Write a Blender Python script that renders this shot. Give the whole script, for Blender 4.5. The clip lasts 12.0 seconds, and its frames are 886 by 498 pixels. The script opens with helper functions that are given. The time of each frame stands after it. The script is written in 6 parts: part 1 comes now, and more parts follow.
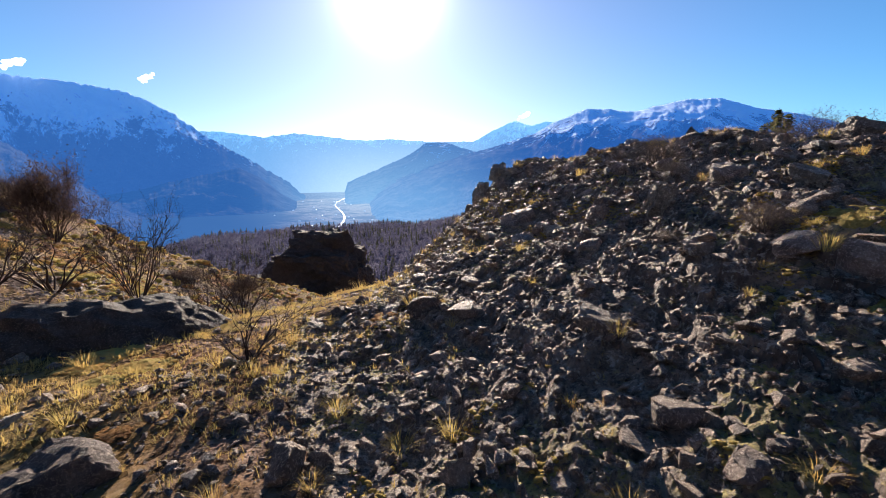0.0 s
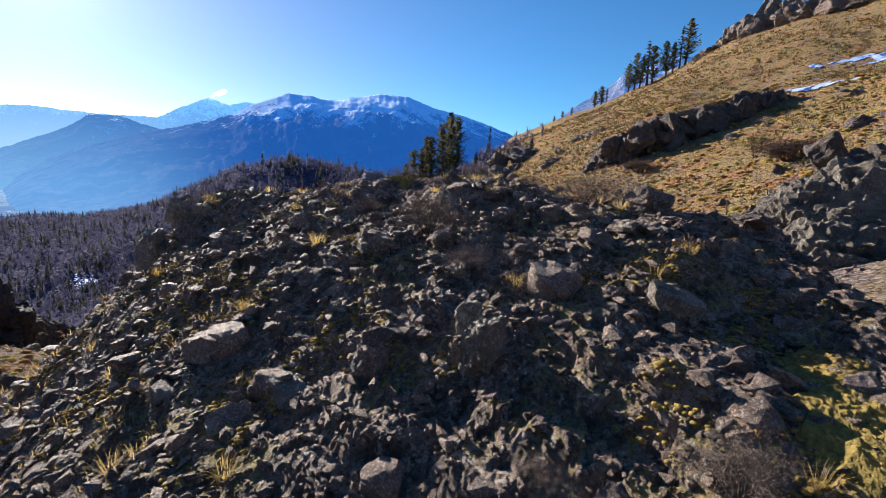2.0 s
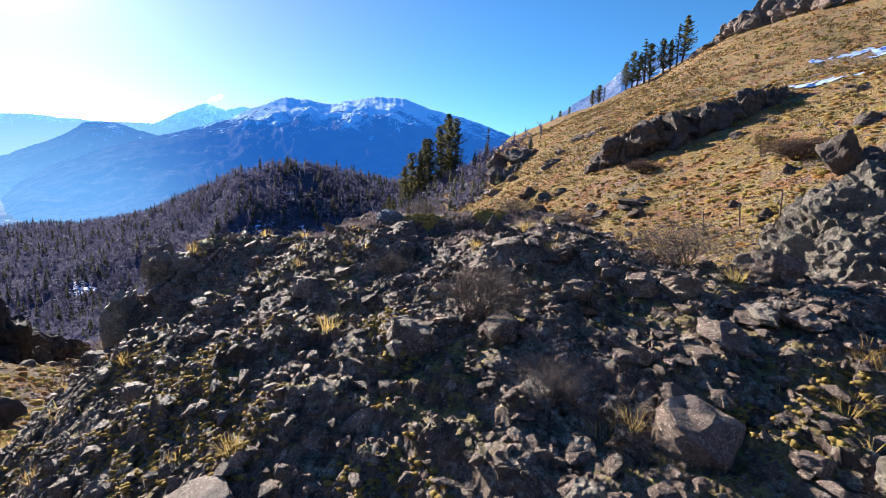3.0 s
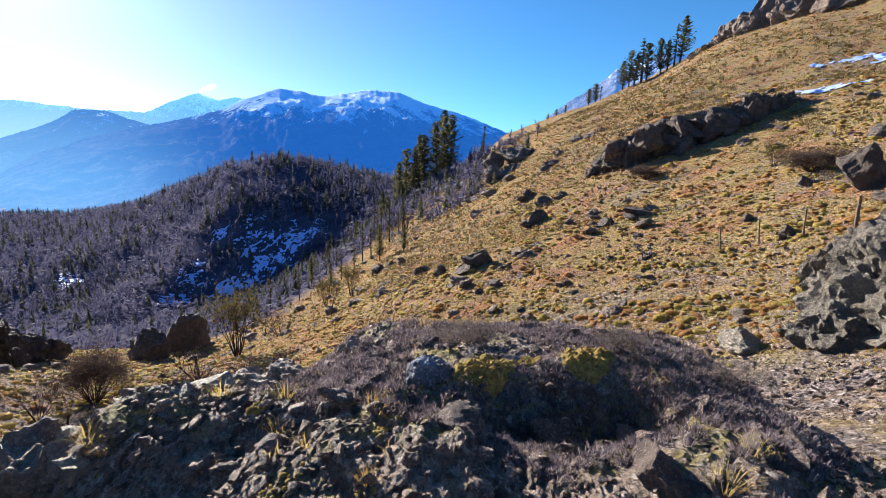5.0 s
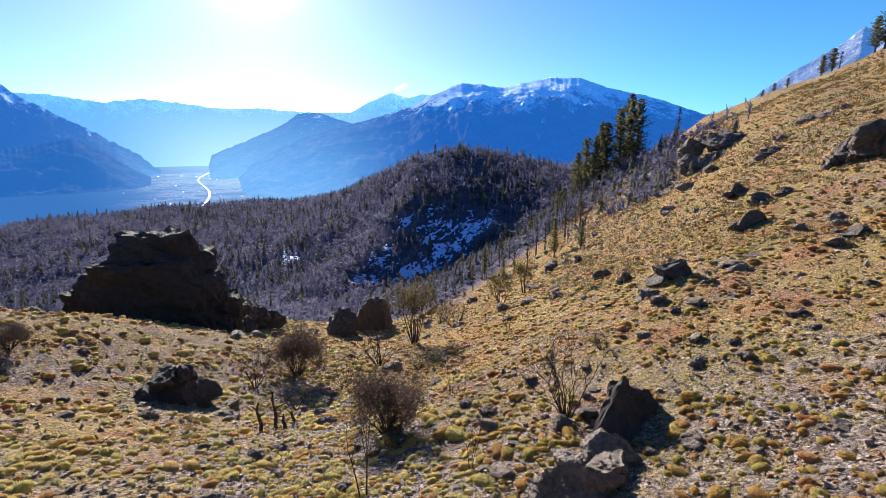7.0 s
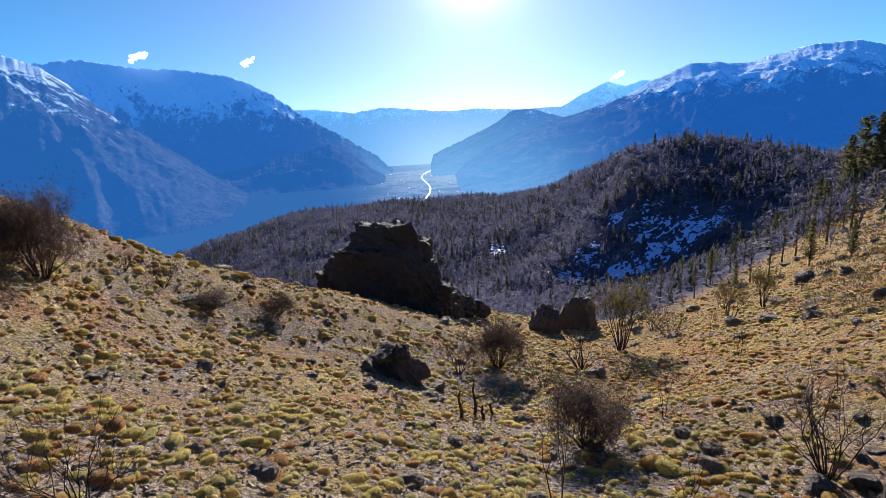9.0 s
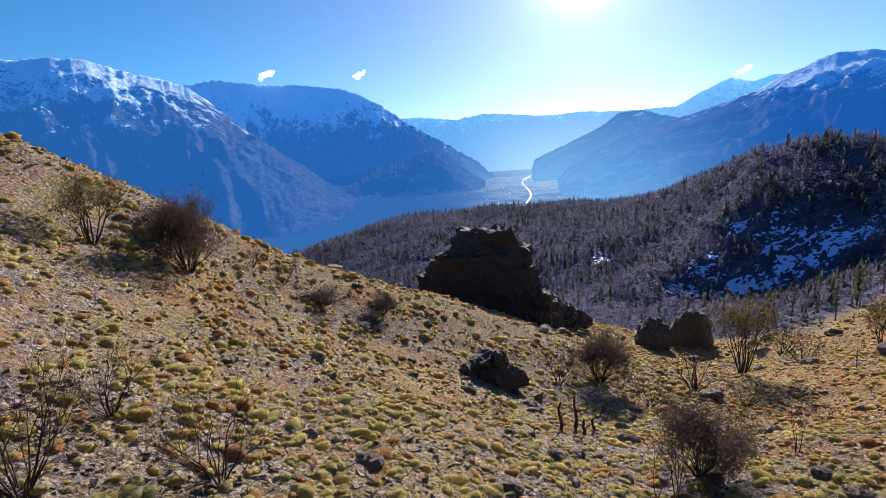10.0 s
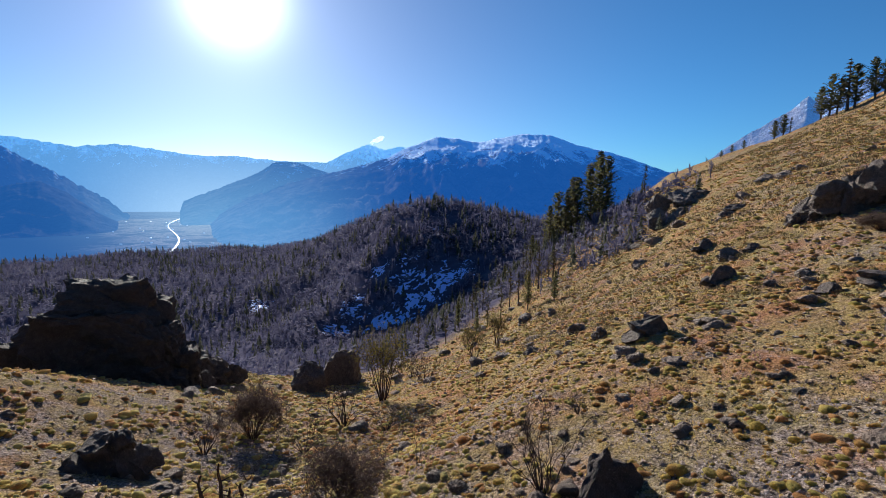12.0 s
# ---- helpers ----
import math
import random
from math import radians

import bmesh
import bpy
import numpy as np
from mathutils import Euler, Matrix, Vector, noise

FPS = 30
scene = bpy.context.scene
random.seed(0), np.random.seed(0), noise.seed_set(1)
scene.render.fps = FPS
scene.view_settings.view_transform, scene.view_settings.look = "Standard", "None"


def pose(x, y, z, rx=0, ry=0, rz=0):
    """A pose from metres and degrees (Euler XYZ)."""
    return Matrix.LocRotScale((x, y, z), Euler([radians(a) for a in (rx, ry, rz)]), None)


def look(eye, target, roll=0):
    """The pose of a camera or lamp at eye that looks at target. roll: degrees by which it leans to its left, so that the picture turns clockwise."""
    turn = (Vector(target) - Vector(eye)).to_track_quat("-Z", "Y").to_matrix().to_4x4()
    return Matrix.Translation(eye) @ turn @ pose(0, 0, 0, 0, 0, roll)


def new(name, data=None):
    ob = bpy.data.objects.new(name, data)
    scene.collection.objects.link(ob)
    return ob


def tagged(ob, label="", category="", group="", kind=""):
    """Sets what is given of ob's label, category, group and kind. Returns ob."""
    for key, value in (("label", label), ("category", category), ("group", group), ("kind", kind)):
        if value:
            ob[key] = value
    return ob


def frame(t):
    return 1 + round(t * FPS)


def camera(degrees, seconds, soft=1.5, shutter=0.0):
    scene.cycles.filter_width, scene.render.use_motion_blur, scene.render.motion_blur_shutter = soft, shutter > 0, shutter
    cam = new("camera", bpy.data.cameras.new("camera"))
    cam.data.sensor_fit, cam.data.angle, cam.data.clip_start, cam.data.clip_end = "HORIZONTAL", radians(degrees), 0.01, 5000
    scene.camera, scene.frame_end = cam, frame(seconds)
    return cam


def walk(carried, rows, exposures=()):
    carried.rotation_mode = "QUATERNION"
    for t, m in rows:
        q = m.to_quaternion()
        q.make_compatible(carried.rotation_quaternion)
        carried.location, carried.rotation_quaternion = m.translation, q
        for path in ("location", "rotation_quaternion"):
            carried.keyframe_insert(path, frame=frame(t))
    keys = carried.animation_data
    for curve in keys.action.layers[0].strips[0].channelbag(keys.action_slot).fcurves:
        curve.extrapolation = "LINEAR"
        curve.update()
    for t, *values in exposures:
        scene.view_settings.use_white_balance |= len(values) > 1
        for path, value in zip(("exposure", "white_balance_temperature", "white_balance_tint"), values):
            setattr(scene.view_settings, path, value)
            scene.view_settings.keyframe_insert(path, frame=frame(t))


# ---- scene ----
cam = camera(85.30, 12.0, soft=0.6)
# seconds, place in metres, then heading (clockwise from +y), pitch and lean in degrees
FLIGHT = [
    (0.0, -0.000, 0.000, 0.000, 6.26, -9.47, 0.45),
    (0.5, 0.014, 0.388, 0.085, 16.94, -9.76, -1.46),
    (1.0, 0.122, 0.775, 0.185, 23.52, -10.03, -0.31),
    (1.5, 0.238, 1.162, 0.300, 35.95, -10.64, -2.30),
    (2.0, 0.431, 1.442, 0.390, 40.22, -10.69, -1.88),
    (2.5, 0.554, 1.740, 0.475, 40.29, -11.10, -0.92),
    (3.0, 0.691, 2.080, 0.594, 40.31, -10.57, -0.86),
    (3.5, 0.917, 2.391, 0.684, 40.29, -9.61, -1.72),
    (3.7, 0.988, 2.536, 0.722, 40.69, -9.43, -1.71),
    (5.3, 1.393, 3.528, 1.053, 41.59, -11.59, -1.87),
    (5.5, 1.476, 3.703, 1.045, 42.43, -11.61, -1.96),
    (6.0, 1.723, 4.109, 1.078, 41.71, -11.98, -2.00),
    (6.5, 1.758, 4.358, 1.238, 29.46, -12.26, -1.16),
    (6.7, 1.820, 4.498, 1.294, 24.82, -12.48, -0.54),
    (8.3, 2.052, 5.063, 1.429, 9.28, -12.94, 0.71),
    (8.5, 2.095, 5.171, 1.403, 5.07, -13.02, 1.63),
    (9.0, 1.998, 5.228, 1.339, -4.27, -12.68, 2.83),
    (9.5, 1.893, 5.198, 1.344, -12.13, -12.17, 3.71),
    (10.0, 1.853, 5.181, 1.352, -16.13, -11.38, 3.76),
    (10.5, 1.810, 5.184, 1.368, -16.91, -10.59, 3.46),
    (11.0, 1.913, 5.208, 1.376, -8.85, -9.41, 2.27),
    (11.5, 2.137, 5.417, 1.339, 7.65, -7.74, 0.44),
    (12.0, 2.358, 5.409, 1.337, 23.52, -6.71, -1.26),
]


def aim(x, y, z, heading, pitch, lean):
    h, p = radians(heading), radians(pitch)
    way = Vector((math.sin(h) * math.cos(p), math.cos(h) * math.cos(p), math.sin(p)))
    eye = Vector((x, y, z))
    return look(eye, eye + way, -lean)


walk(cam, [(row[0], aim(*row[1:])) for row in FLIGHT], [(0.0, 1.37, 6400, 17), (1.0, 1.17, 6300, 17), (1.5, 1.17, 6100, 16), (2.5, 1.39, 5800, 14), (3.5, 1.62, 5800, 14), (5.5, 1.55, 5800, 12), (6.5, 1.57, 5800, 12), (8.5, 1.22, 5750, 11), (10.0, 1.21, 5750, 11), (10.5, 1.15, 5750, 11), (11.5, 0.98, 5750, 11), (12.0, 0.94, 5750, 11)])
# ---- end of camera ----

# ---- light ----
SUN_AZ, SUN_EL = 0.5, 19.3  # the sun's heading (clockwise from +y) and height, degrees
world = bpy.data.worlds.new("sky")
scene.world = world
world.use_nodes = True
wn = world.node_tree.nodes
wn.clear()
sky = wn.new("ShaderNodeTexSky")
sky.sky_type = "NISHITA"
sky.sun_disc = False
sky.sun_elevation = radians(SUN_EL)
sky.sun_rotation = radians(SUN_AZ)
sky.altitude = 1500
sky.air_density = 1.0
sky.dust_density = 0.55
sky.ozone_density = 4.5
bg = wn.new("ShaderNodeBackground")
bg.inputs["Strength"].default_value = 0.05
wout = wn.new("ShaderNodeOutputWorld")
clean = wn.new("ShaderNodeMix")
clean.data_type = "RGBA"
clean.blend_type = "MULTIPLY"
clean.inputs[7].default_value = (0.62, 1.0, 1.10, 1)  # thin mountain air, clearest away from the sun
world.node_tree.links.new(sky.outputs["Color"], clean.inputs[6])
world.node_tree.links.new(clean.outputs[2], bg.inputs["Color"])
# the sun's own glare in the thin haze
wc = wn.new("ShaderNodeTexCoord")
wdot = wn.new("ShaderNodeVectorMath")
wdot.operation = "DOT_PRODUCT"
wdot.inputs[1].default_value = (math.sin(radians(SUN_AZ)) * math.cos(radians(SUN_EL)), math.cos(radians(SUN_AZ)) * math.cos(radians(SUN_EL)), math.sin(radians(SUN_EL)))
wacos = wn.new("ShaderNodeMath")
wacos.operation = "ARCCOSINE"
halo = wn.new("ShaderNodeBackground")
halo.inputs["Color"].default_value = (1.0, 0.99, 0.96, 1)
both = wn.new("ShaderNodeAddShader")
link = world.node_tree.links.new


def sky_math(op, a, b):
    m = wn.new("ShaderNodeMath")
    m.operation = op
    for k, val in enumerate((a, b)):
        if isinstance(val, (int, float)):
            m.inputs[k].default_value = val
        else:
            link(val, m.inputs[k])
    return m.outputs[0]


link(wc.outputs["Generated"], wdot.inputs[0])
link(wdot.outputs["Value"], wacos.inputs[0])
off = wacos.outputs[0]
away = wn.new("ShaderNodeMapRange")
away.interpolation_type = "SMOOTHSTEP"
away.inputs["From Min"].default_value, away.inputs["From Max"].default_value = radians(14), radians(52)
link(off, away.inputs["Value"])
link(away.outputs[0], clean.inputs["Factor"])
core = sky_math("EXPONENT", sky_math("MULTIPLY", sky_math("POWER", sky_math("DIVIDE", off, radians(3.9)), 2.0), -1.0), 0.0)
wide = sky_math("EXPONENT", sky_math("DIVIDE", off, -radians(6.0)), 0.0)
link(sky_math("ADD", sky_math("MULTIPLY", core, 0.97), sky_math("MULTIPLY", wide, 0.188)), halo.inputs["Strength"])
link(bg.outputs[0], both.inputs[0])
link(halo.outputs[0], both.inputs[1])
link(both.outputs[0], wout.inputs["Surface"])

sun_data = bpy.data.lights.new("sun", "SUN")
sun_data.energy = 5.0
sun_data.angle = radians(0.53)
sun_data.color = (1.0, 0.88, 0.70)
sun = new("sun", sun_data)
h, e = radians(SUN_AZ), radians(SUN_EL)
sun_way = Vector((math.sin(h) * math.cos(e), math.cos(h) * math.cos(e), math.sin(e)))
sun.matrix_world = look(sun_way * 50, (0, 0, 0))


# ---- noise on arrays ----
def hash01(ix, iy, seed):
    n = (ix.astype(np.int64) * 374761393 + iy.astype(np.int64) * 668265263 + seed * 974711) & 0x7FFFFFFF
    n = ((n ^ (n >> 13)) * 1274126177) & 0x7FFFFFFF
    return ((n ^ (n >> 16)) & 0xFFFF) / 65535.0


def vnoise(x, y, seed=0):
    ix, iy = np.floor(x), np.floor(y)
    fx, fy = x - ix, y - iy
    u, v = fx * fx * (3 - 2 * fx), fy * fy * (3 - 2 * fy)
    a, b = hash01(ix, iy, seed), hash01(ix + 1, iy, seed)
    c, d = hash01(ix, iy + 1, seed), hash01(ix + 1, iy + 1, seed)
    return (a + (b - a) * u + (c - a) * v + (a - b - c + d) * u * v) * 2 - 1


def fbm(x, y, octaves=4, seed=0, ridged=False):
    total, amp, norm = 0.0, 1.0, 0.0
    for k in range(octaves):
        c, s = math.cos(0.5 + 0.9 * k), math.sin(0.5 + 0.9 * k)
        n = vnoise((x * c - y * s) * 2.03**k + 17.3 * k, (x * s + y * c) * 2.03**k - 9.1 * k, seed + k)
        total = total + amp * ((1 - 2 * np.abs(n)) if ridged else n)
        norm += amp
        amp *= 0.5
    return total / norm


def blocks(x, y, size, seed):
    """Tilted angular blocks packed side by side: heights of about -1 to 1."""
    x, y = x / size, y / size
    ix, iy = np.floor(x), np.floor(y)
    best, high = np.full(np.shape(x), 9.0), np.zeros(np.shape(x))
    for i in (-1, 0, 1):
        for j in (-1, 0, 1):
            cx, cy = ix + i, iy + j
            dx = x - cx - hash01(cx, cy, seed)
            dy = y - cy - hash01(cx, cy, seed + 1)
            d = dx * dx + dy * dy
            h = hash01(cx, cy, seed + 2) * 1.4 - 0.9 + 2.2 * (hash01(cx, cy, seed + 3) - 0.5) * dx + 2.2 * (hash01(cx, cy, seed + 4) - 0.5) * dy - 1.1 * d
            near = d < best
            best, high = np.where(near, d, best), np.where(near, h, high)
    return high


def smooth(a, b, x):
    t = np.clip((x - a) / (b - a), 0, 1)
    return t * t * (3 - 2 * t)


# ---- materials ----
def material(name):
    m = bpy.data.materials.new(name)
    m.use_nodes = True
    nt = m.node_tree
    return m, nt, nt.nodes["Principled BSDF"]


def node(nt, kind, **sets):
    n = nt.nodes.new(kind)
    for key, value in sets.items():
        n.inputs[key.replace("_", " ")].default_value = value
    return n


def ramp(nt, fac, stops):
    r = nt.nodes.new("ShaderNodeValToRGB")
    el = r.color_ramp.elements
    el.remove(el[1])
    el[0].position, el[0].color = stops[0][0], (*stops[0][1], 1)
    for pos, col in stops[1:]:
        el.new(pos).color = (*col, 1)
    nt.links.new(fac, r.inputs["Fac"])
    return r.outputs["Color"]


def mix(nt, fac, a, b):
    m = nt.nodes.new("ShaderNodeMix")
    m.data_type = "RGBA"
    for sock, val in (("Factor", fac), ("A", a), ("B", b)):
        s = [i for i in m.inputs if i.name == sock and i.type == ("VALUE" if sock == "Factor" else "RGBA")][0]
        if isinstance(val, (int, float)):
            s.default_value = val
        elif isinstance(val, tuple):
            s.default_value = (*val, 1)
        else:
            nt.links.new(val, s)
    return [o for o in m.outputs if o.type == "RGBA"][0]


def tex(nt, scale, detail=4, rough=0.6, kind="Noise"):
    c = nt.nodes.new("ShaderNodeTexCoord")
    n = nt.nodes.new("ShaderNodeTex" + kind)
    n.inputs["Scale"].default_value = scale
    if kind == "Noise":
        n.inputs["Detail"].default_value = detail
        n.inputs["Roughness"].default_value = rough
    nt.links.new(c.outputs["Object"], n.inputs["Vector"])
    return n.outputs["Fac"] if kind == "Noise" else n.outputs["Distance"]


def bump(nt, bsdf, height, strength, distance):
    b = node(nt, "ShaderNodeBump", Strength=strength, Distance=distance)
    nt.links.new(height, b.inputs["Height"])
    nt.links.new(b.outputs["Normal"], bsdf.inputs["Normal"])


def simple(name, low, high, scale, rough=0.9, bump_scale=None, bump_d=0.01, spec=0.2):
    m, nt, p = material(name)
    col = ramp(nt, tex(nt, scale), [(0.3, low), (0.7, high)])
    nt.links.new(col, p.inputs["Base Color"])
    p.inputs["Roughness"].default_value = rough
    p.inputs["Specular IOR Level"].default_value = spec
    if bump_scale:
        bump(nt, p, tex(nt, bump_scale, 6), 0.8, bump_d)
    return m


def position(nt):
    return nt.nodes.new("ShaderNodeNewGeometry").outputs["Position"]


def wtex(nt, scale, detail=4, rough=0.6, stretch=None):
    """Noise at world places, so that copies of one mesh differ."""
    n = nt.nodes.new("ShaderNodeTexNoise")
    n.inputs["Scale"].default_value, n.inputs["Detail"].default_value, n.inputs["Roughness"].default_value = scale, detail, rough
    vec = position(nt)
    if stretch:
        mp = nt.nodes.new("ShaderNodeMapping")
        mp.inputs["Scale"].default_value = stretch
        nt.links.new(vec, mp.inputs["Vector"])
        vec = mp.outputs["Vector"]
    nt.links.new(vec, n.inputs["Vector"])
    return n.outputs["Fac"]


def calc(nt, op, a, b, c=None):
    m = nt.nodes.new("ShaderNodeMath")
    m.operation = op
    for k, val in enumerate((a, b, c)):
        if val is None:
            continue
        if isinstance(val, (int, float)):
            m.inputs[k].default_value = val
        else:
            nt.links.new(val, m.inputs[k])
    return m.outputs[0]


def rock_material(name, dark, mid, pale, lichen, lichen_amount, scale=1.0, gloss=0.68):
    m, nt, p = material(name)
    col = ramp(nt, wtex(nt, 2.3 / scale, 6, 0.7), [(0.25, dark), (0.5, mid), (0.78, pale)])
    grain = wtex(nt, 38 / scale, 5, 0.7)
    col = mix(nt, ramp(nt, grain, [(0.35, (0, 0, 0)), (0.75, (0.55, 0.55, 0.55))]), col, dark)
    spots = ramp(nt, wtex(nt, 9 / scale, 6, 0.75), [(0.62 - lichen_amount, (0, 0, 0)), (0.68 - lichen_amount * 0.7, (0.9, 0.9, 0.9))])
    col = mix(nt, spots, col, lichen)
    crust = ramp(nt, wtex(nt, 26 / scale, 6, 0.8), [(0.53, (0, 0, 0)), (0.585, (0.8, 0.8, 0.8))])
    col = mix(nt, crust, col, pale)
    pits = wtex(nt, 17 / scale, 8, 0.8)
    col = mix(nt, ramp(nt, pits, [(0.34, (0.85, 0.85, 0.85)), (0.42, (0, 0, 0))]), col, (dark[0] * 0.45, dark[1] * 0.45, dark[2] * 0.45))
    info = nt.nodes.new("ShaderNodeObjectInfo")
    hsv = nt.nodes.new("ShaderNodeHueSaturation")
    geo = nt.nodes.new("ShaderNodeNewGeometry")
    odd = calc(nt, "MULTIPLY_ADD", info.outputs["Random"], 0.4, calc(nt, "MULTIPLY_ADD", geo.outputs["Random Per Island"], 0.75, 0.45))
    nt.links.new(odd, hsv.inputs["Value"])
    nt.links.new(col, hsv.inputs["Color"])
    nt.links.new(hsv.outputs[0], p.inputs["Base Color"])
    p.inputs["Roughness"].default_value = gloss
    p.inputs["Specular IOR Level"].default_value = 0.3
    h = calc(nt, "ADD", wtex(nt, 14 / scale, 8, 0.75), calc(nt, "ADD", calc(nt, "MULTIPLY", pits, 1.2), calc(nt, "MULTIPLY", wtex(nt, 60 / scale, 4, 0.7), 0.5)))
    bump(nt, p, h, 1.0, 0.085 * scale)
    return m


def leaf_material(name, stops, patch_scale, translucent=0.35, rough=0.8, nap=0.0):
    """Dry grass, twigs and leaves: colour by patches and blade by blade, some light shining through."""
    m, nt, p = material(name)
    geo = nt.nodes.new("ShaderNodeNewGeometry")
    f = calc(nt, "ADD", calc(nt, "MULTIPLY", wtex(nt, patch_scale, 3, 0.6), 0.8), calc(nt, "MULTIPLY_ADD", geo.outputs["Random Per Island"], 0.34, -0.07))
    col = ramp(nt, f, stops)
    if nap:
        fluff = wtex(nt, nap, 5, 0.75)
        hsv = nt.nodes.new("ShaderNodeHueSaturation")
        nt.links.new(col, hsv.inputs["Color"])
        nt.links.new(calc(nt, "MULTIPLY_ADD", fluff, 2.4, -0.2), hsv.inputs["Value"])
        col = hsv.outputs[0]
        bump(nt, p, fluff, 1.0, 1.6 / nap)
    nt.links.new(col, p.inputs["Base Color"])
    p.inputs["Roughness"].default_value = rough
    p.inputs["Specular IOR Level"].default_value = 0.04
    tr = nt.nodes.new("ShaderNodeBsdfTranslucent")
    nt.links.new(col, tr.inputs["Color"])
    mx = nt.nodes.new("ShaderNodeMixShader")
    mx.inputs[0].default_value = translucent
    nt.links.new(p.outputs[0], mx.inputs[1])
    nt.links.new(tr.outputs[0], mx.inputs[2])
    nt.links.new(mx.outputs[0], nt.nodes["Material Output"].inputs["Surface"])
    return m


M_ROCK = rock_material("knoll_rock", (0.065, 0.044, 0.035), (0.22, 0.16, 0.125), (0.50, 0.40, 0.315), (0.58, 0.53, 0.44), 0.03, 0.3)
M_STONE = rock_material("scree_stone", (0.07, 0.046, 0.037), (0.23, 0.165, 0.13), (0.52, 0.41, 0.325), (0.60, 0.53, 0.44), 0.03, 0.2)
M_DARK = rock_material("dark_rock", (0.04, 0.028, 0.024), (0.13, 0.095, 0.08), (0.30, 0.235, 0.19), (0.42, 0.37, 0.29), 0.0, 0.3, 0.75)
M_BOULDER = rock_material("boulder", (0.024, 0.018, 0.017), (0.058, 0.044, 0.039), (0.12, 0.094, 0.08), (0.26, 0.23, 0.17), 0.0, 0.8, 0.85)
M_PALE = rock_material("pale_outcrop", (0.10, 0.082, 0.066), (0.30, 0.255, 0.205), (0.52, 0.46, 0.37), (0.56, 0.53, 0.43), 0.03, 0.4)
M_CLIFF = rock_material("slope_outcrop", (0.032, 0.025, 0.022), (0.085, 0.066, 0.055), (0.18, 0.145, 0.12), (0.26, 0.22, 0.17), 0.0, 0.8, 0.8)
M_RIDGE = rock_material("ridge_crag", (0.08, 0.06, 0.048), (0.20, 0.15, 0.12), (0.34, 0.27, 0.21), (0.36, 0.31, 0.22), 0.0, 5.0, 0.85)
M_CRAG = rock_material("crusted_crag", (0.11, 0.092, 0.075), (0.32, 0.275, 0.22), (0.52, 0.46, 0.37), (0.58, 0.53, 0.43), 0.04, 1.6, 0.9)
M_LICHEN = rock_material("lichened_rock", (0.05, 0.045, 0.045), (0.15, 0.16, 0.19), (0.36, 0.40, 0.47), (0.48, 0.54, 0.62), 0.05, 0.25, 0.9)
M_STRAW = leaf_material("straw_grass", [(0.2, (0.46, 0.26, 0.09)), (0.5, (0.58, 0.42, 0.15)), (0.8, (0.52, 0.43, 0.14))], 2.0, 0.5)
M_MOSS = leaf_material("yellow_moss", [(0.2, (0.22, 0.15, 0.05)), (0.5, (0.48, 0.35, 0.11)), (0.8, (0.36, 0.28, 0.09))], 25.0, 0.3, nap=70)
moss_nt = M_MOSS.node_tree
bump(moss_nt, moss_nt.nodes["Principled BSDF"], wtex(moss_nt, 160, 4, 0.7), 1.0, 0.01)
M_RUST = leaf_material("rust_cushion", [(0.2, (0.30, 0.16, 0.075)), (0.8, (0.50, 0.27, 0.10))], 4.0, 0.4, nap=40)
M_TUSSOCK = leaf_material("tussock", [(0.24, (0.50, 0.27, 0.11)), (0.35, (0.57, 0.39, 0.15)), (0.45, (0.61, 0.49, 0.17)), (0.55, (0.54, 0.46, 0.165)), (0.64, (0.36, 0.335, 0.155)), (0.74, (0.57, 0.41, 0.17))], 2.0, 0.5, nap=32)
M_GOLD = leaf_material("golden_tussock", [(0.24, (0.38, 0.18, 0.065)), (0.35, (0.47, 0.275, 0.092)), (0.45, (0.50, 0.355, 0.115)), (0.54, (0.47, 0.38, 0.115)), (0.63, (0.40, 0.35, 0.105)), (0.72, (0.44, 0.25, 0.085))], 0.4, 0.48, nap=26)
M_HEATH = leaf_material("heath", [(0.2, (0.08, 0.062, 0.066)), (0.5, (0.21, 0.165, 0.168)), (0.8, (0.44, 0.37, 0.35))], 9.0, 0.3)
M_TWIG = leaf_material("bare_twigs", [(0.2, (0.03, 0.02, 0.018)), (0.8, (0.085, 0.06, 0.05))], 3.0, 0.0)
M_BRUSH = leaf_material("fine_brush", [(0.2, (0.06, 0.042, 0.036)), (0.8, (0.15, 0.105, 0.085))], 3.0, 0.2)
M_TWIG_GREY = leaf_material("grey_twigs", [(0.2, (0.09, 0.07, 0.06)), (0.8, (0.26, 0.21, 0.175))], 9.0, 0.15)
M_LEAF = leaf_material("shrub_leaves", [(0.2, (0.09, 0.075, 0.025)), (0.8, (0.21, 0.165, 0.045))], 2.0, 0.3)
M_PINE = leaf_material("pine_needles", [(0.2, (0.055, 0.062, 0.03)), (0.5, (0.13, 0.128, 0.056)), (0.8, (0.25, 0.20, 0.09))], 0.2, 0.45)
M_PINE_DRY = leaf_material("dry_pine_needles", [(0.2, (0.06, 0.052, 0.032)), (0.5, (0.11, 0.095, 0.055)), (0.8, (0.18, 0.145, 0.08))], 0.2, 0.35)
M_BARK = simple("bark", (0.05, 0.038, 0.03), (0.13, 0.10, 0.08), 12, 0.95, 40, 0.01)
M_POST = simple("grey_post_wood", (0.11, 0.08, 0.06), (0.26, 0.20, 0.15), 14, 0.9, 60, 0.004)
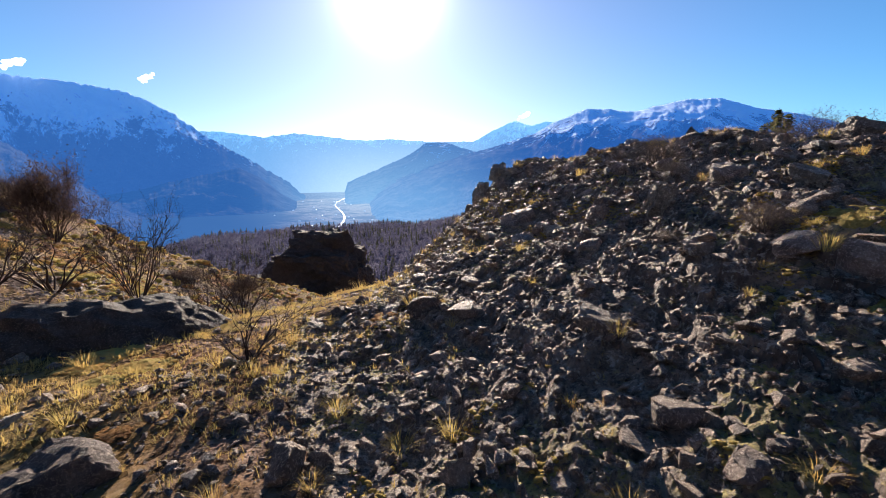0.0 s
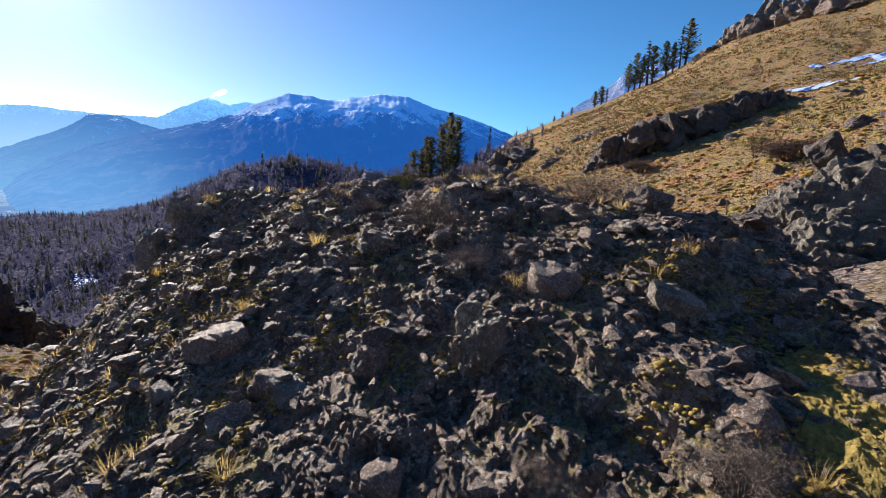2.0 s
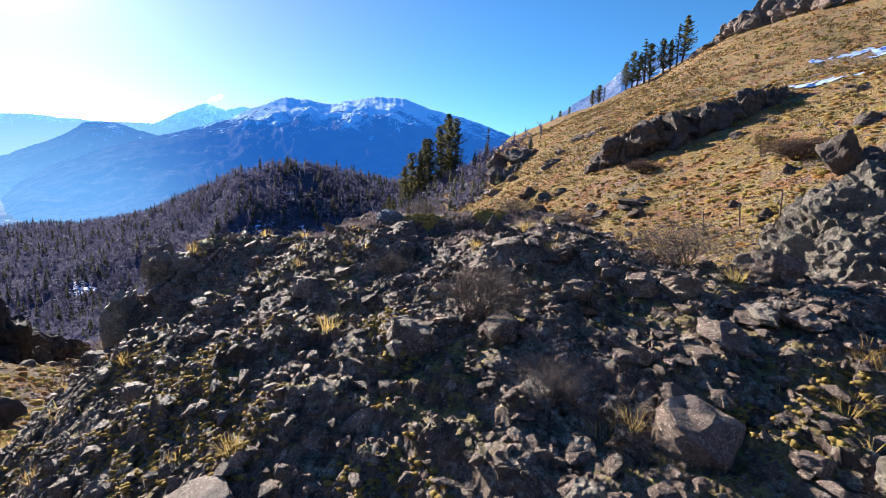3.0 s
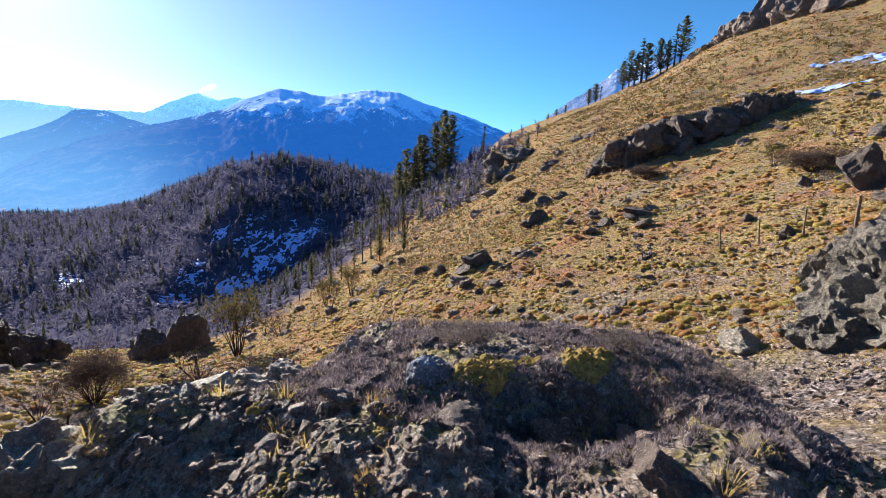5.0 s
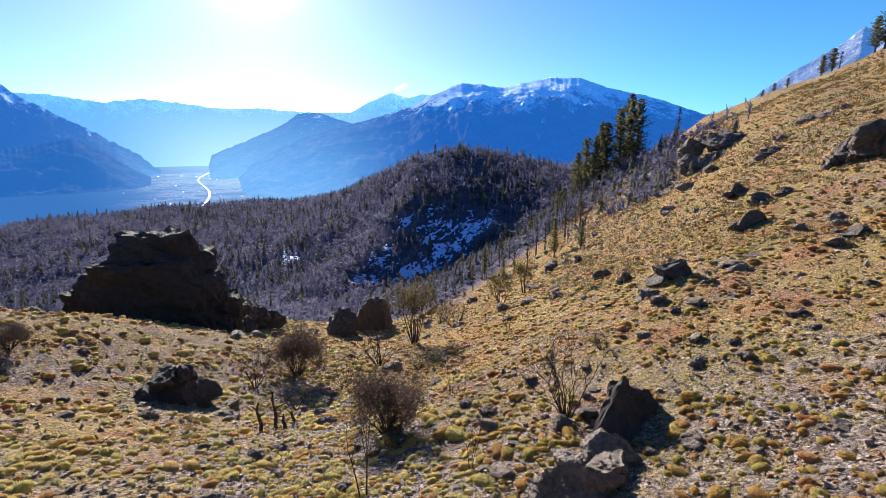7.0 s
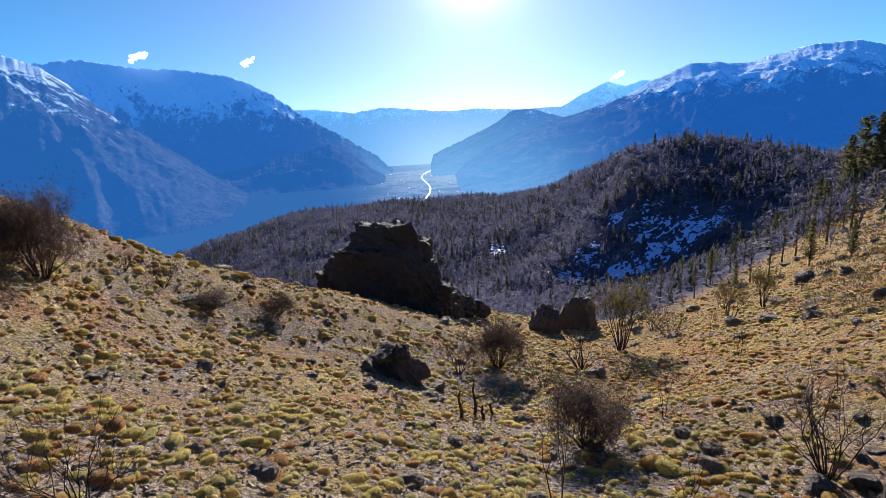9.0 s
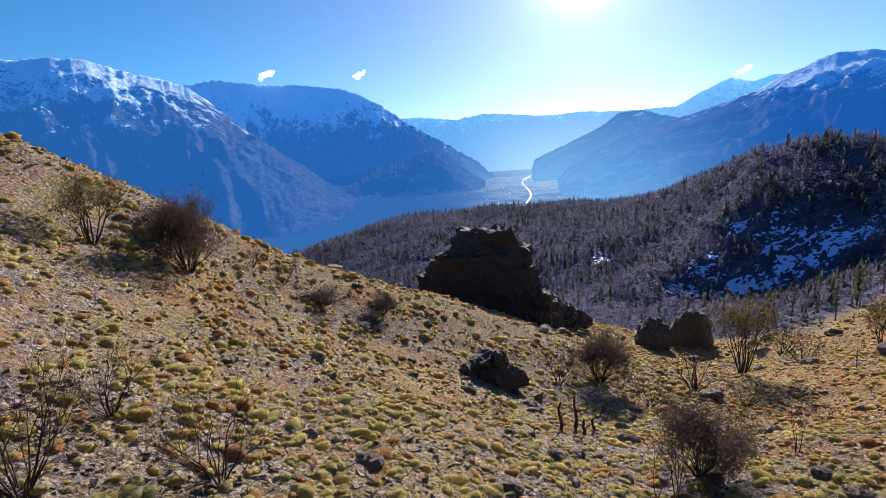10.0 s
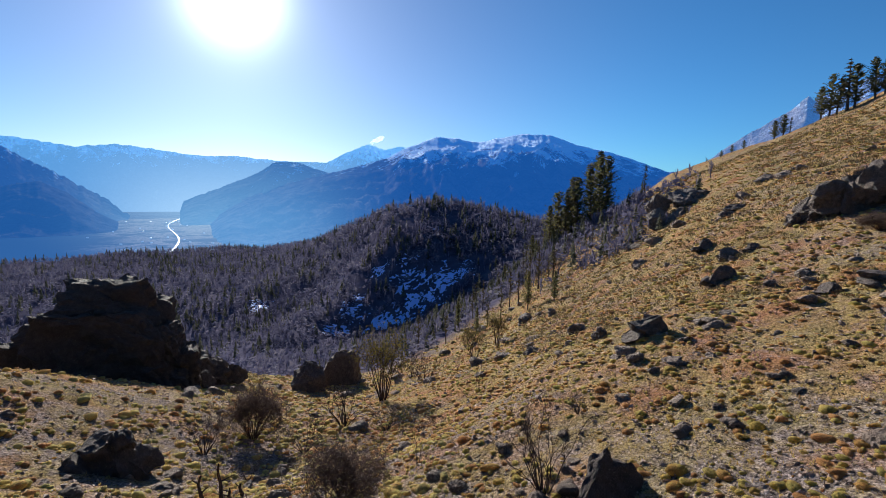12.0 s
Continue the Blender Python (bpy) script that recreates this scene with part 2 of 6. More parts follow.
# distance haze is mixed into these trees' blue-violet base colours
M_HAZY_WOODS = leaf_material("hazed_winter_woods", [(0.2, (0.07, 0.07, 0.115)), (0.42, (0.115, 0.112, 0.18)), (0.6, (0.18, 0.168, 0.225)), (0.8, (0.26, 0.24, 0.24))], 0.12, 0.3)
M_SCRUB = leaf_material("dry_scrub", [(0.2, (0.09, 0.066, 0.04)), (0.5, (0.18, 0.135, 0.07)), (0.8, (0.24, 0.20, 0.085))], 0.6, 0.3)
M_CONIFER = leaf_material("conifer_woods", [(0.2, (0.04, 0.045, 0.036)), (0.5, (0.085, 0.088, 0.062)), (0.8, (0.17, 0.16, 0.11))], 0.3, 0.4)
# the blue of shaded snow is put into its base colour
M_SHADE_SNOW = simple("snow", (0.34, 0.48, 0.90), (0.46, 0.60, 0.95), 0.5, 0.7, 3, 0.05, 0.4)


def ground_material():
    m, nt, p = material("hillside_ground")
    zone = nt.nodes.new("ShaderNodeVertexColor")
    zone.layer_name = "zone"
    sep = nt.nodes.new("ShaderNodeSeparateColor")
    nt.links.new(zone.outputs["Color"], sep.inputs[0])
    # gravelly soil with dry grass
    soil = ramp(nt, wtex(nt, 7, 8, 0.75), [(0.34, (0.04, 0.032, 0.032)), (0.48, (0.165, 0.134, 0.124)), (0.63, (0.38, 0.32, 0.29))])
    litter = ramp(nt, wtex(nt, 0.35, 4, 0.6), [(0.34, (0.28, 0.125, 0.055)), (0.44, (0.30, 0.175, 0.075)), (0.53, (0.29, 0.205, 0.08)), (0.64, (0.25, 0.195, 0.08))])
    amount = ramp(nt, calc(nt, "ADD", calc(nt, "MULTIPLY", calc(nt, "ADD", calc(nt, "MULTIPLY", wtex(nt, 1.4, 6, 0.7), 0.6), calc(nt, "MULTIPLY", wtex(nt, 0.16, 4, 0.6), 0.4)), 0.75), calc(nt, "MULTIPLY_ADD", sep.outputs["Blue"], 0.085, 0.055)), [(0.40, (0, 0, 0)), (0.53, (0.85, 0.85, 0.85))])
    col = mix(nt, amount, soil, litter)
    rubble = ramp(nt, wtex(nt, 16, 8, 0.75), [(0.32, (0.10, 0.068, 0.054)), (0.5, (0.40, 0.30, 0.23)), (0.68, (0.60, 0.49, 0.40))])
    rubble = mix(nt, ramp(nt, wtex(nt, 2.6, 5, 0.7), [(0.52, (0, 0, 0)), (0.66, (0.75, 0.75, 0.75))]), rubble, (0.30, 0.235, 0.08))
    col = mix(nt, sep.outputs["Red"], col, rubble)
    cells = []
    for size in (9, 26):
        vor = node(nt, "ShaderNodeTexVoronoi", Scale=size)
        nt.links.new(position(nt), vor.inputs["Vector"])
        tone = nt.nodes.new("ShaderNodeSeparateColor")
        nt.links.new(vor.outputs["Color"], tone.inputs[0])
        cells.append((tone.outputs[0], vor.outputs["Distance"]))
    pebble = calc(nt, "ADD", calc(nt, "MULTIPLY", cells[0][0], 0.55), calc(nt, "MULTIPLY_ADD", cells[1][0], 1.15, 0.18))
    hsv = nt.nodes.new("ShaderNodeHueSaturation")
    nt.links.new(pebble, hsv.inputs["Value"])
    nt.links.new(col, hsv.inputs["Color"])
    col = hsv.outputs[0]
    # woods floor: canopy shade and haze blue painted into its colour
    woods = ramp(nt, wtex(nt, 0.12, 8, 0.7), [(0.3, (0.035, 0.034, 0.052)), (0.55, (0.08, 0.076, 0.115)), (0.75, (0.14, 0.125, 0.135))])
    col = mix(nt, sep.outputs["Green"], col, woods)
    nt.links.new(col, p.inputs["Base Color"])
    p.inputs["Roughness"].default_value = 1.0
    p.inputs["Specular IOR Level"].default_value = 0.0
    hgt = calc(nt, "ADD", wtex(nt, 22, 8, 0.75), calc(nt, "MULTIPLY", wtex(nt, 3.5, 6, 0.7), 2.5))
    hgt = calc(nt, "SUBTRACT", hgt, calc(nt, "ADD", calc(nt, "MULTIPLY", cells[0][1], 0.8), calc(nt, "MULTIPLY", cells[1][1], 0.5)))
    bump(nt, p, hgt, 1.0, 0.07)
    soft = calc(nt, "MULTIPLY_ADD", sep.outputs["Green"], -0.85, 1.0)
    nt.links.new(soft, [n for n in nt.nodes if n.bl_idname == "ShaderNodeBump"][0].inputs["Strength"])
    return m


M_GROUND = ground_material()


def crust_material():
    """Dark broken rock: pale lichen, gravel on what faces up, paled to paint sunlit tops, yellow moss in patches."""
    m, nt, p = material("knoll_crust")
    geo = nt.nodes.new("ShaderNodeNewGeometry")
    sep = nt.nodes.new("ShaderNodeSeparateXYZ")
    nt.links.new(geo.outputs["Normal"], sep.inputs[0])
    up = node(nt, "ShaderNodeMapRange")
    up.inputs["From Min"].default_value, up.inputs["From Max"].default_value = 0.55, 0.9
    nt.links.new(sep.outputs["Z"], up.inputs["Value"])
    col = ramp(nt, wtex(nt, 5, 7, 0.72), [(0.3, (0.05, 0.032, 0.025)), (0.5, (0.18, 0.125, 0.095)), (0.7, (0.42, 0.32, 0.245))])
    # gravel of the treads, its brightness raised to paint sunlight on tops
    gravel = ramp(nt, wtex(nt, 55, 5, 0.8), [(0.36, (0.07, 0.048, 0.036)), (0.5, (0.34, 0.255, 0.19)), (0.62, (0.64, 0.52, 0.41))])
    col = mix(nt, calc(nt, "MULTIPLY", up.outputs[0], 0.7), col, gravel)
    lichen = ramp(nt, wtex(nt, 24, 7, 0.78), [(0.545, (0, 0, 0)), (0.60, (0.85, 0.85, 0.85))])
    col = mix(nt, lichen, col, (0.52, 0.47, 0.40))
    moss = ramp(nt, calc(nt, "MULTIPLY_ADD", wtex(nt, 30, 4, 0.7), 0.35, calc(nt, "MULTIPLY", wtex(nt, 2.4, 5, 0.65), 0.75)), [(0.55, (0, 0, 0)), (0.60, (0.9, 0.9, 0.9))])
    col = mix(nt, calc(nt, "MULTIPLY", moss, up.outputs[0]), col, ramp(nt, wtex(nt, 40, 3, 0.7), [(0.35, (0.15, 0.115, 0.035)), (0.65, (0.42, 0.335, 0.095))]))
    pits = wtex(nt, 80, 6, 0.8)
    col = mix(nt, ramp(nt, pits, [(0.36, (0.8, 0.8, 0.8)), (0.44, (0, 0, 0))]), col, (0.03, 0.024, 0.021))
    nt.links.new(col, p.inputs["Base Color"])
    p.inputs["Roughness"].default_value = 0.8
    p.inputs["Specular IOR Level"].default_value = 0.35
    bump(nt, p, calc(nt, "ADD", wtex(nt, 45, 8, 0.75), calc(nt, "MULTIPLY", pits, 0.8)), 1.0, 0.02)
    return m


M_CRUST = crust_material()


def painted_haze(nt, p, low, near_sun, fall, clear=0.075, thick=-0.06, least=0.14):
    """Haze painted on the far backdrop as emission: blue, paler towards the sun and towards the valley floor."""
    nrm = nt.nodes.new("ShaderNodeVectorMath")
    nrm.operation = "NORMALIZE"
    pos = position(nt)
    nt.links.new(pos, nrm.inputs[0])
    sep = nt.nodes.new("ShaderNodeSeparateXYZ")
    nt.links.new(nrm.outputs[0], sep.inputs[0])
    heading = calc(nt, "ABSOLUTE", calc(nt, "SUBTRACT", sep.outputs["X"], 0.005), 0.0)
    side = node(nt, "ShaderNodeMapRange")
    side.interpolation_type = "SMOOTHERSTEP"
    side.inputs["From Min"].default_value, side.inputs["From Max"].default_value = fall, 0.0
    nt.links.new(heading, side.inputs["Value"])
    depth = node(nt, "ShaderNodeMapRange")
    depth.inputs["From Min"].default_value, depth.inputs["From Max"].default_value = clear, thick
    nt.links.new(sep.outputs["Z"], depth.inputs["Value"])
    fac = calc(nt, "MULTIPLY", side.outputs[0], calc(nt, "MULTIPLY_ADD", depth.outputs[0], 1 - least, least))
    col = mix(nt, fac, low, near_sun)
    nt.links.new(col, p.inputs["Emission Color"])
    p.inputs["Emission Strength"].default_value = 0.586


def mountain_material(name, low, high, snow_from, snow_to, air, near_sun, fall=0.42):
    m, nt, p = material(name)
    pos = position(nt)
    sep = nt.nodes.new("ShaderNodeSeparateXYZ")
    nt.links.new(pos, sep.inputs[0])
    col = ramp(nt, wtex(nt, 0.014, 8, 0.65), [(0.35, low), (0.65, high)])
    mr = node(nt, "ShaderNodeMapRange")
    mr.clamp = False
    mr.inputs["From Min"].default_value, mr.inputs["From Max"].default_value = snow_from, snow_to
    nt.links.new(sep.outputs["Z"], mr.inputs["Value"])
    n2 = calc(nt, "ADD", calc(nt, "MULTIPLY", wtex(nt, 0.008, 8, 0.75, (1, 1, 0.55)), 2.2), calc(nt, "MULTIPLY", wtex(nt, 0.03, 8, 0.85, (1, 1, 0.35)), 2.7))
    f = calc(nt, "ADD", calc(nt, "SUBTRACT", n2, 0.5), mr.outputs[0])
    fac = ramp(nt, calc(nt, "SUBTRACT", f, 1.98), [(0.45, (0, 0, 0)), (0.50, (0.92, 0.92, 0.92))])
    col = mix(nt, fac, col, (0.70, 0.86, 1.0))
    nt.links.new(col, p.inputs["Base Color"])
    p.inputs["Roughness"].default_value = 1.0
    p.inputs["Specular IOR Level"].default_value = 0.0
    bump(nt, p, calc(nt, "ADD", wtex(nt, 0.02, 8, 0.7), calc(nt, "MULTIPLY", wtex(nt, 0.08, 5, 0.7), 0.4)), 1.0, 40.0)
    # blue haze is painted onto the rock and snow as emission
    painted_haze(nt, p, air, near_sun, fall)
    return m


# ---- ground: one sheet from the knoll to the horizon ----
OX, OY, OZ = 1.8, 4.0, 1.2
# hollows and swells of the hillside: x, y, radius, height
SWELLS = [
    (-12, 14, 8, -0.72), (-8, 30, 12, 8.69), (2, 20, 9, -6.15), (8, 12, 6, -0.83), (18, 8, 9, -2.15),
    (16, 24, 10, 2.50), (30, 18, 14, -4.81), (2, 42, 16, -9.64), (16, 50, 18, -4.22), (45, 28, 20, 3.29),
    (-14, 58, 20, 17.91), (32, 82, 30, -12.66), (98, 104, 45, 6.44), (80, 40, 40, -1.03), (-35, 40, 22, -13.25),
    (-30, 85, 35, -23.00), (0, -25, 22, -10.27),
]
SWELLS += [
    (-18, 16, 7, -1.96), (-27, 14, 12, 12.96), (-7, 15, 3.5, -0.94), (-7.5, 22, 4, -0.61), (12, 30, 6, -2.32),
    (9, 20, 4, 1.16), (5, 26, 6, -1.32), (100, 45, 30, 10.40), (-6, 46, 10, 0.45), (-3, 31, 6, -2.17),
    (12, 44, 8, 1.03),
]
SWELLS += [
    (-10, 24, 5, -2.8), (-8, 18, 5, 0.73), (-10, 14, 5, -1.33), (-24, 22, 5, 1.9), (-18, 14, 5, -0.36),
    (-20, 16, 5, -0.11), (-18, 18, 5, -1.81), (-10, 30, 5, -0.75), (-24, 30, 5, 1.3),
]
# the rocky knoll that is flown over, and the ground at its foot
KNOLL = [
    (2.8, 4.6, 1.0, 1.38), (2.9, 3, 1.0, 0.60), (2.4, 1.5, 1.0, 0.64), (1, 4.5, 0.9, 0.95), (1, 2.5, 0.9, 0.41),
    (4.2, 5.8, 1.2, 1.00), (4.5, 3.5, 1.2, 0.28), (2, 7, 1.4, 0.71), (0, 6.5, 1.6, 0.53), (0, 0, 1.3, -0.02),
    (-1.5, 3, 1.5, 0.63), (5.5, 9, 2.5, -0.43), (-3, 8, 3, -0.28), (-4, 2, 4, -1.67), (6, 1, 3, 0.08),
    (1.55, 5.1, 0.33, 0.30),
]
# its humps, hollows and broken edges
KNOLL += [
    (2.6, 5.4, 0.3, 0.269), (2.6, 4.2, 0.3, -0.069), (2.8, 2.6, 0.3, 0.103), (1.4, 5.6, 0.3, 0.481), (0.2, 4.2, 0.4, -0.24), (1.4, 4.4, 0.3, -0.118),
    (1.6, 3.2, 0.55, 0.106), (2.2, 1.6, 0.3, -0.20), (3.8, 4.2, 0.3, 0.214), (0.0, 5.4, 0.3, -0.187), (2.8, 4.6, 0.3, -0.07), (3.2, 1.4, 0.3, -0.203),
    (3.4, 5.2, 0.3, 0.094), (3.4, 2.2, 0.3, 0.342), (3.6, 2.0, 0.3, -0.345), (3.2, 1.6, 0.3, -0.207), (1.6, 4.8, 0.3, -0.127), (2.4, 3.4, 0.3, 0.101),
    (2.0, 3.8, 0.3, -0.122), (0.0, 5.2, 0.3, -0.272), (2.0, 5.4, 0.3, 0.126), (3.0, 4.2, 0.3, -0.054), (2.18, 1.98, 0.14, -0.09), (2.32, 1.9, 0.13, -0.07), (2.50, 4.26, 0.13, -0.13), (2.66, 4.12, 0.13, -0.13), (2.82, 4.01, 0.13, -0.12),
]
# the far country by heading: heights at 100 m and 170 m, the ridge's distance and height, the height behind it
HEAD = [-180, -110, -70, -50, -35, -20, -5, 3, 8, 13, 17, 21, 28, 35, 42, 48, 55, 63, 70, 77, 90, 130, 180]
Z100 = [15, 15, -10, -42, -44, -38, -34, -35, -36, -36, -35, -31, -24, -14, -6, 0, 7, 12, 16, 20, 24, 22, 15]
Z170 = [30, 25, -30, -70, -76, -64, -57, -56, -55, -54, -52, -49, -40, -24, -9, 6, 15, 25, 37, 44, 50, 45, 30]
RIDGE = [200, 200, 420, 430, 430, 480, 500, 480, 430, 330, 270, 262, 260, 255, 230, 200, 190, 180, 172, 172, 172, 190, 200]
ZRIDGE = [35, 30, -130, -120, -88, -66, -64, -60, -47, -26, -12, -7, -9, -16, -14, 9, 18, 27, 37, 44, 50, 50, 35]


def rise(t):
    return t * (1.35 - 0.35 * t)


def far_height(az, r):
    z1, z2 = np.interp(az, HEAD, Z100), np.interp(az, HEAD, Z170)
    rr, z3 = np.interp(az, HEAD, RIDGE), np.interp(az, HEAD, ZRIDGE)
    side = smooth(44, 52, az) + smooth(-60, -110, az)
    low = -205 + 185 * np.clip(side, 0, 1)
    rr = np.maximum(rr, 171)
    z = np.where(r < 170, z1 + (z2 - z1) * (r - 100) / 70, 0.0)
    z = np.where((r >= 170) & (r < rr), z2 + (z3 - z2) * rise(np.clip((r - 170) / (rr - 170), 0, 1)) , z)
    z = np.where(r >= rr, z3 + (low - z3) * smooth(rr, rr * 2.2, r), z)
    return np.where(r > rr * 2.2, low + (-205 - low) * smooth(1.0, 1.6, r / (rr * 2.2)), z)


# the rock band across the slope: x, y, height of its face
BAND = [(39.2, 28.2, 0.2), (40.0, 26.8, 1.3), (39.9, 24.6, 2.6), (40.8, 22.3, 2.9), (41.9, 20.2, 2.3), (43.0, 18.6, 2.2), (45.5, 16.7, 1.7), (48.6, 15.5, 0.8), (50.0, 15.0, 0.1)]


def band_step(x, y):
    """How much the band lifts the slope above it; the lift fades uphill."""
    best, side, high = np.full(np.shape(x), 1e9), np.zeros(np.shape(x)), np.zeros(np.shape(x))
    for (ax, ay, ah), (bx, by, bh) in zip(BAND, BAND[1:]):
        lx, ly = bx - ax, by - ay
        u = np.clip(((x - ax) * lx + (y - ay) * ly) / (lx * lx + ly * ly), 0, 1)
        off = np.hypot(x - ax - lx * u, y - ay - ly * u)
        near = off < best
        best = np.where(near, off, best)
        side = np.where(near, np.sign(lx * (y - ay) - ly * (x - ax)) * off, side)
        high = np.where(near, ah + (bh - ah) * u, high)
    side = side + 0.5 * fbm(x / 1.4, y / 1.4, 3, 55)
    return high * smooth(-0.1, 0.7, side) * (1 - smooth(0.7, 9.0, side))


def ground_height(x, y, fine=True):
    x, y = np.asarray(x, float), np.asarray(y, float)
    z = 7.457 + 0.0261 * x - 0.2211 * y
    for cx, cy, s, a in SWELLS + KNOLL:
        z = z + a * np.exp(-((x - cx) ** 2 + (y - cy) ** 2) / (2 * s * s))
    dx, dy = x - OX, y - OY
    r = np.hypot(dx, dy)
    az = np.degrees(np.arctan2(dx, dy))
    t = smooth(55, 110, r)
    z = z * (1 - t) + far_height(az, r) * t
    # the dark spur that comes down into the gully
    u = np.clip(((x + 0.8) * 54.6 + (y - 154) * 58.6) / (54.6**2 + 58.6**2), 0, 1)
    off = np.hypot(x + 0.8 - 54.6 * u, y - 154 - 58.6 * u)
    z = z + (11.5 - 4 * u) * smooth(-0.05, 0.4, u) * np.exp(-((off / 17) ** 2))
    if fine:
        k = smooth(4, 14, r) * (1 - smooth(900, 1200, r))
        if np.any((x > 36) & (x < 62) & (y > 8) & (y < 42)):
            z = z + band_step(x, y)
        z = z + k * 0.22 * fbm(x / 2.2, y / 2.2, 3, 5)
        z = z + smooth(9, 20, r) * (1 - smooth(120, 200, r)) * (0.10 + 0.0018 * r) * fbm(x / 0.55, y / 0.8, 3, 15)
        z = z + smooth(30, 120, r) * (1 - smooth(700, 1100, r)) * (2.2 * fbm(x / 30, y / 30, 4, 9) + np.minimum(r / 60, 5) * fbm(x / 90, y / 90, 3, 11, True))
        z = z + (1 - smooth(6, 12, r)) * 0.04 * fbm(x / 0.3, y / 0.3, 3, 21)
        z = z + rubble_zone(x, y) * ledges(x, y, z)
    return z


def step(u, high, tread):
    """Stairs of that height, flat for a share of each tread."""
    k = np.floor(u / high)
    return high * (k + smooth(tread, 1.0, u / high - k)) - u


def ledges(x, y, z):
    """The broken rock of the knoll above its mean height: ledges with steep faces, blocks and crumbs."""
    rock = 1 - 0.4 * heath_zone(x, y)
    wx, wy = x + 0.07 * fbm(x / 0.25, y / 0.25, 3, 81), y + 0.07 * fbm(x / 0.25, y / 0.25, 3, 85)
    u = z + 0.05 * fbm(x / 0.55, y / 0.55, 3, 23) + 0.022 * blocks(wx, wy, 0.30, 25)
    big = u - z + (0.1 + 0.6 * smooth(-0.1, 0.3, fbm(x / 0.8, y / 0.8, 2, 88))) * step(u, 0.07, 0.6)
    v = z + big + 0.014 * blocks(wx, wy, 0.12, 27)
    small = v - z + 0.2 * step(v, 0.035, 0.5)
    crumbs = 0.009 * blocks(wx, wy, 0.06, 33) + 0.005 * blocks(x, y, 0.027, 37) + 0.006 * fbm(x / 0.06, y / 0.06, 3, 39, True)
    mossy = 1 - 0.9 * np.exp(-(((x - 1.98) / 0.36) ** 2) - ((y - 1.62) / 0.28) ** 2)
    return mossy * rock * (small + crumbs) + 0.012 - 0.03 * heath_zone(x, y)


def heath_zone(x, y):
    """1 on the heath-covered back of the knoll."""
    return smooth(-0.1, 0.12, x - 2.15 - 0.25 * (4.5 - y) + 0.2 * fbm(x / 0.4, y / 0.4, 2, 70)) * smooth(3.3, 3.8, y) * (1 - smooth(5.2, 5.8, y))


def rubble_zone(x, y):
    """1 on the rocky knoll and its scree, 0 on the grassy hillside."""
    d = np.hypot((x - 2.2) / 2.9, (y - 2.6) / 3.2) + 0.16 * fbm(x / 0.9, y / 0.9, 3, 41)
    return 1 - smooth(0.82, 1.02, d)


def woods_zone(x, y):
    """1 where the woods begin, down in the gully and on the far hill."""
    r, az = np.hypot(x - OX, y - OY), np.degrees(np.arctan2(x - OX, y - OY))
    edge = np.interp(az, [-60, -30, -12, 5, 14, 22, 30, 38, 44, 50, 56], [60, 60, 64, 70, 72, 74, 82, 100, 150, 400, 900])
    return smooth(0.9, 1.12, r / edge + 0.12 * fbm(x / 9, y / 9, 3, 43)) * (1 - smooth(48, 54, az)) * smooth(-80, -66, az)


def mesh_from(name, verts, faces, mat, smooth_shade=True):
    me = bpy.data.meshes.new(name)
    verts = np.asarray(verts, np.float32)
    faces = np.asarray(faces, np.int32)
    me.vertices.add(len(verts))
    me.vertices.foreach_set("co", verts.ravel())
    n = faces.shape[1]
    me.loops.add(faces.size)
    me.loops.foreach_set("vertex_index", faces.ravel())
    me.polygons.add(len(faces))
    me.polygons.foreach_set("loop_start", np.arange(0, faces.size, n, dtype=np.int32))
    me.polygons.foreach_set("use_smooth", np.full(len(faces), smooth_shade))
    me.materials.append(mat)
    me.update(calc_edges=True)
    me.validate()
    return me


def grid_faces(rows, cols, wrap=False):
    a = np.arange(rows * cols).reshape(rows, cols)
    if wrap:
        a = np.concatenate([a, a[:, :1]], 1)
    return np.stack([a[:-1, :-1], a[:-1, 1:], a[1:, 1:], a[1:, :-1]], -1).reshape(-1, 4)


angles = np.radians(np.concatenate([np.arange(-75, 100, 0.45), np.arange(100, 285, 0.8)]))
radii = np.concatenate([0.05 * 12 ** np.linspace(0, 1, 40, endpoint=False), 0.6 * 7.7 ** np.linspace(0, 1, 175, endpoint=False), 4.62 * (12 / 4.62) ** np.linspace(0, 1, 56, endpoint=False), 12 * (90 / 12) ** np.linspace(0, 1, 230, endpoint=False), 90 * (4900 / 90) ** np.linspace(0, 1, 135)])
rings = len(radii)
gx = OX + np.sin(angles)[None, :] * radii[:, None]
gy = OY + np.cos(angles)[None, :] * radii[:, None]
gz = ground_height(gx, gy)
cols = len(angles)
gz = gz - 0.07 * smooth(0.1, 0.4, rubble_zone(gx, gy))
verts = np.stack([gx, gy, gz], -1).reshape(-1, 3)
faces = grid_faces(rings, cols, True)[:, ::-1]
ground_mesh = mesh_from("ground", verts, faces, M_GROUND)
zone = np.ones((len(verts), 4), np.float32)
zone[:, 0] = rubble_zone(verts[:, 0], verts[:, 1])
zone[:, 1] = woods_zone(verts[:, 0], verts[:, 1])
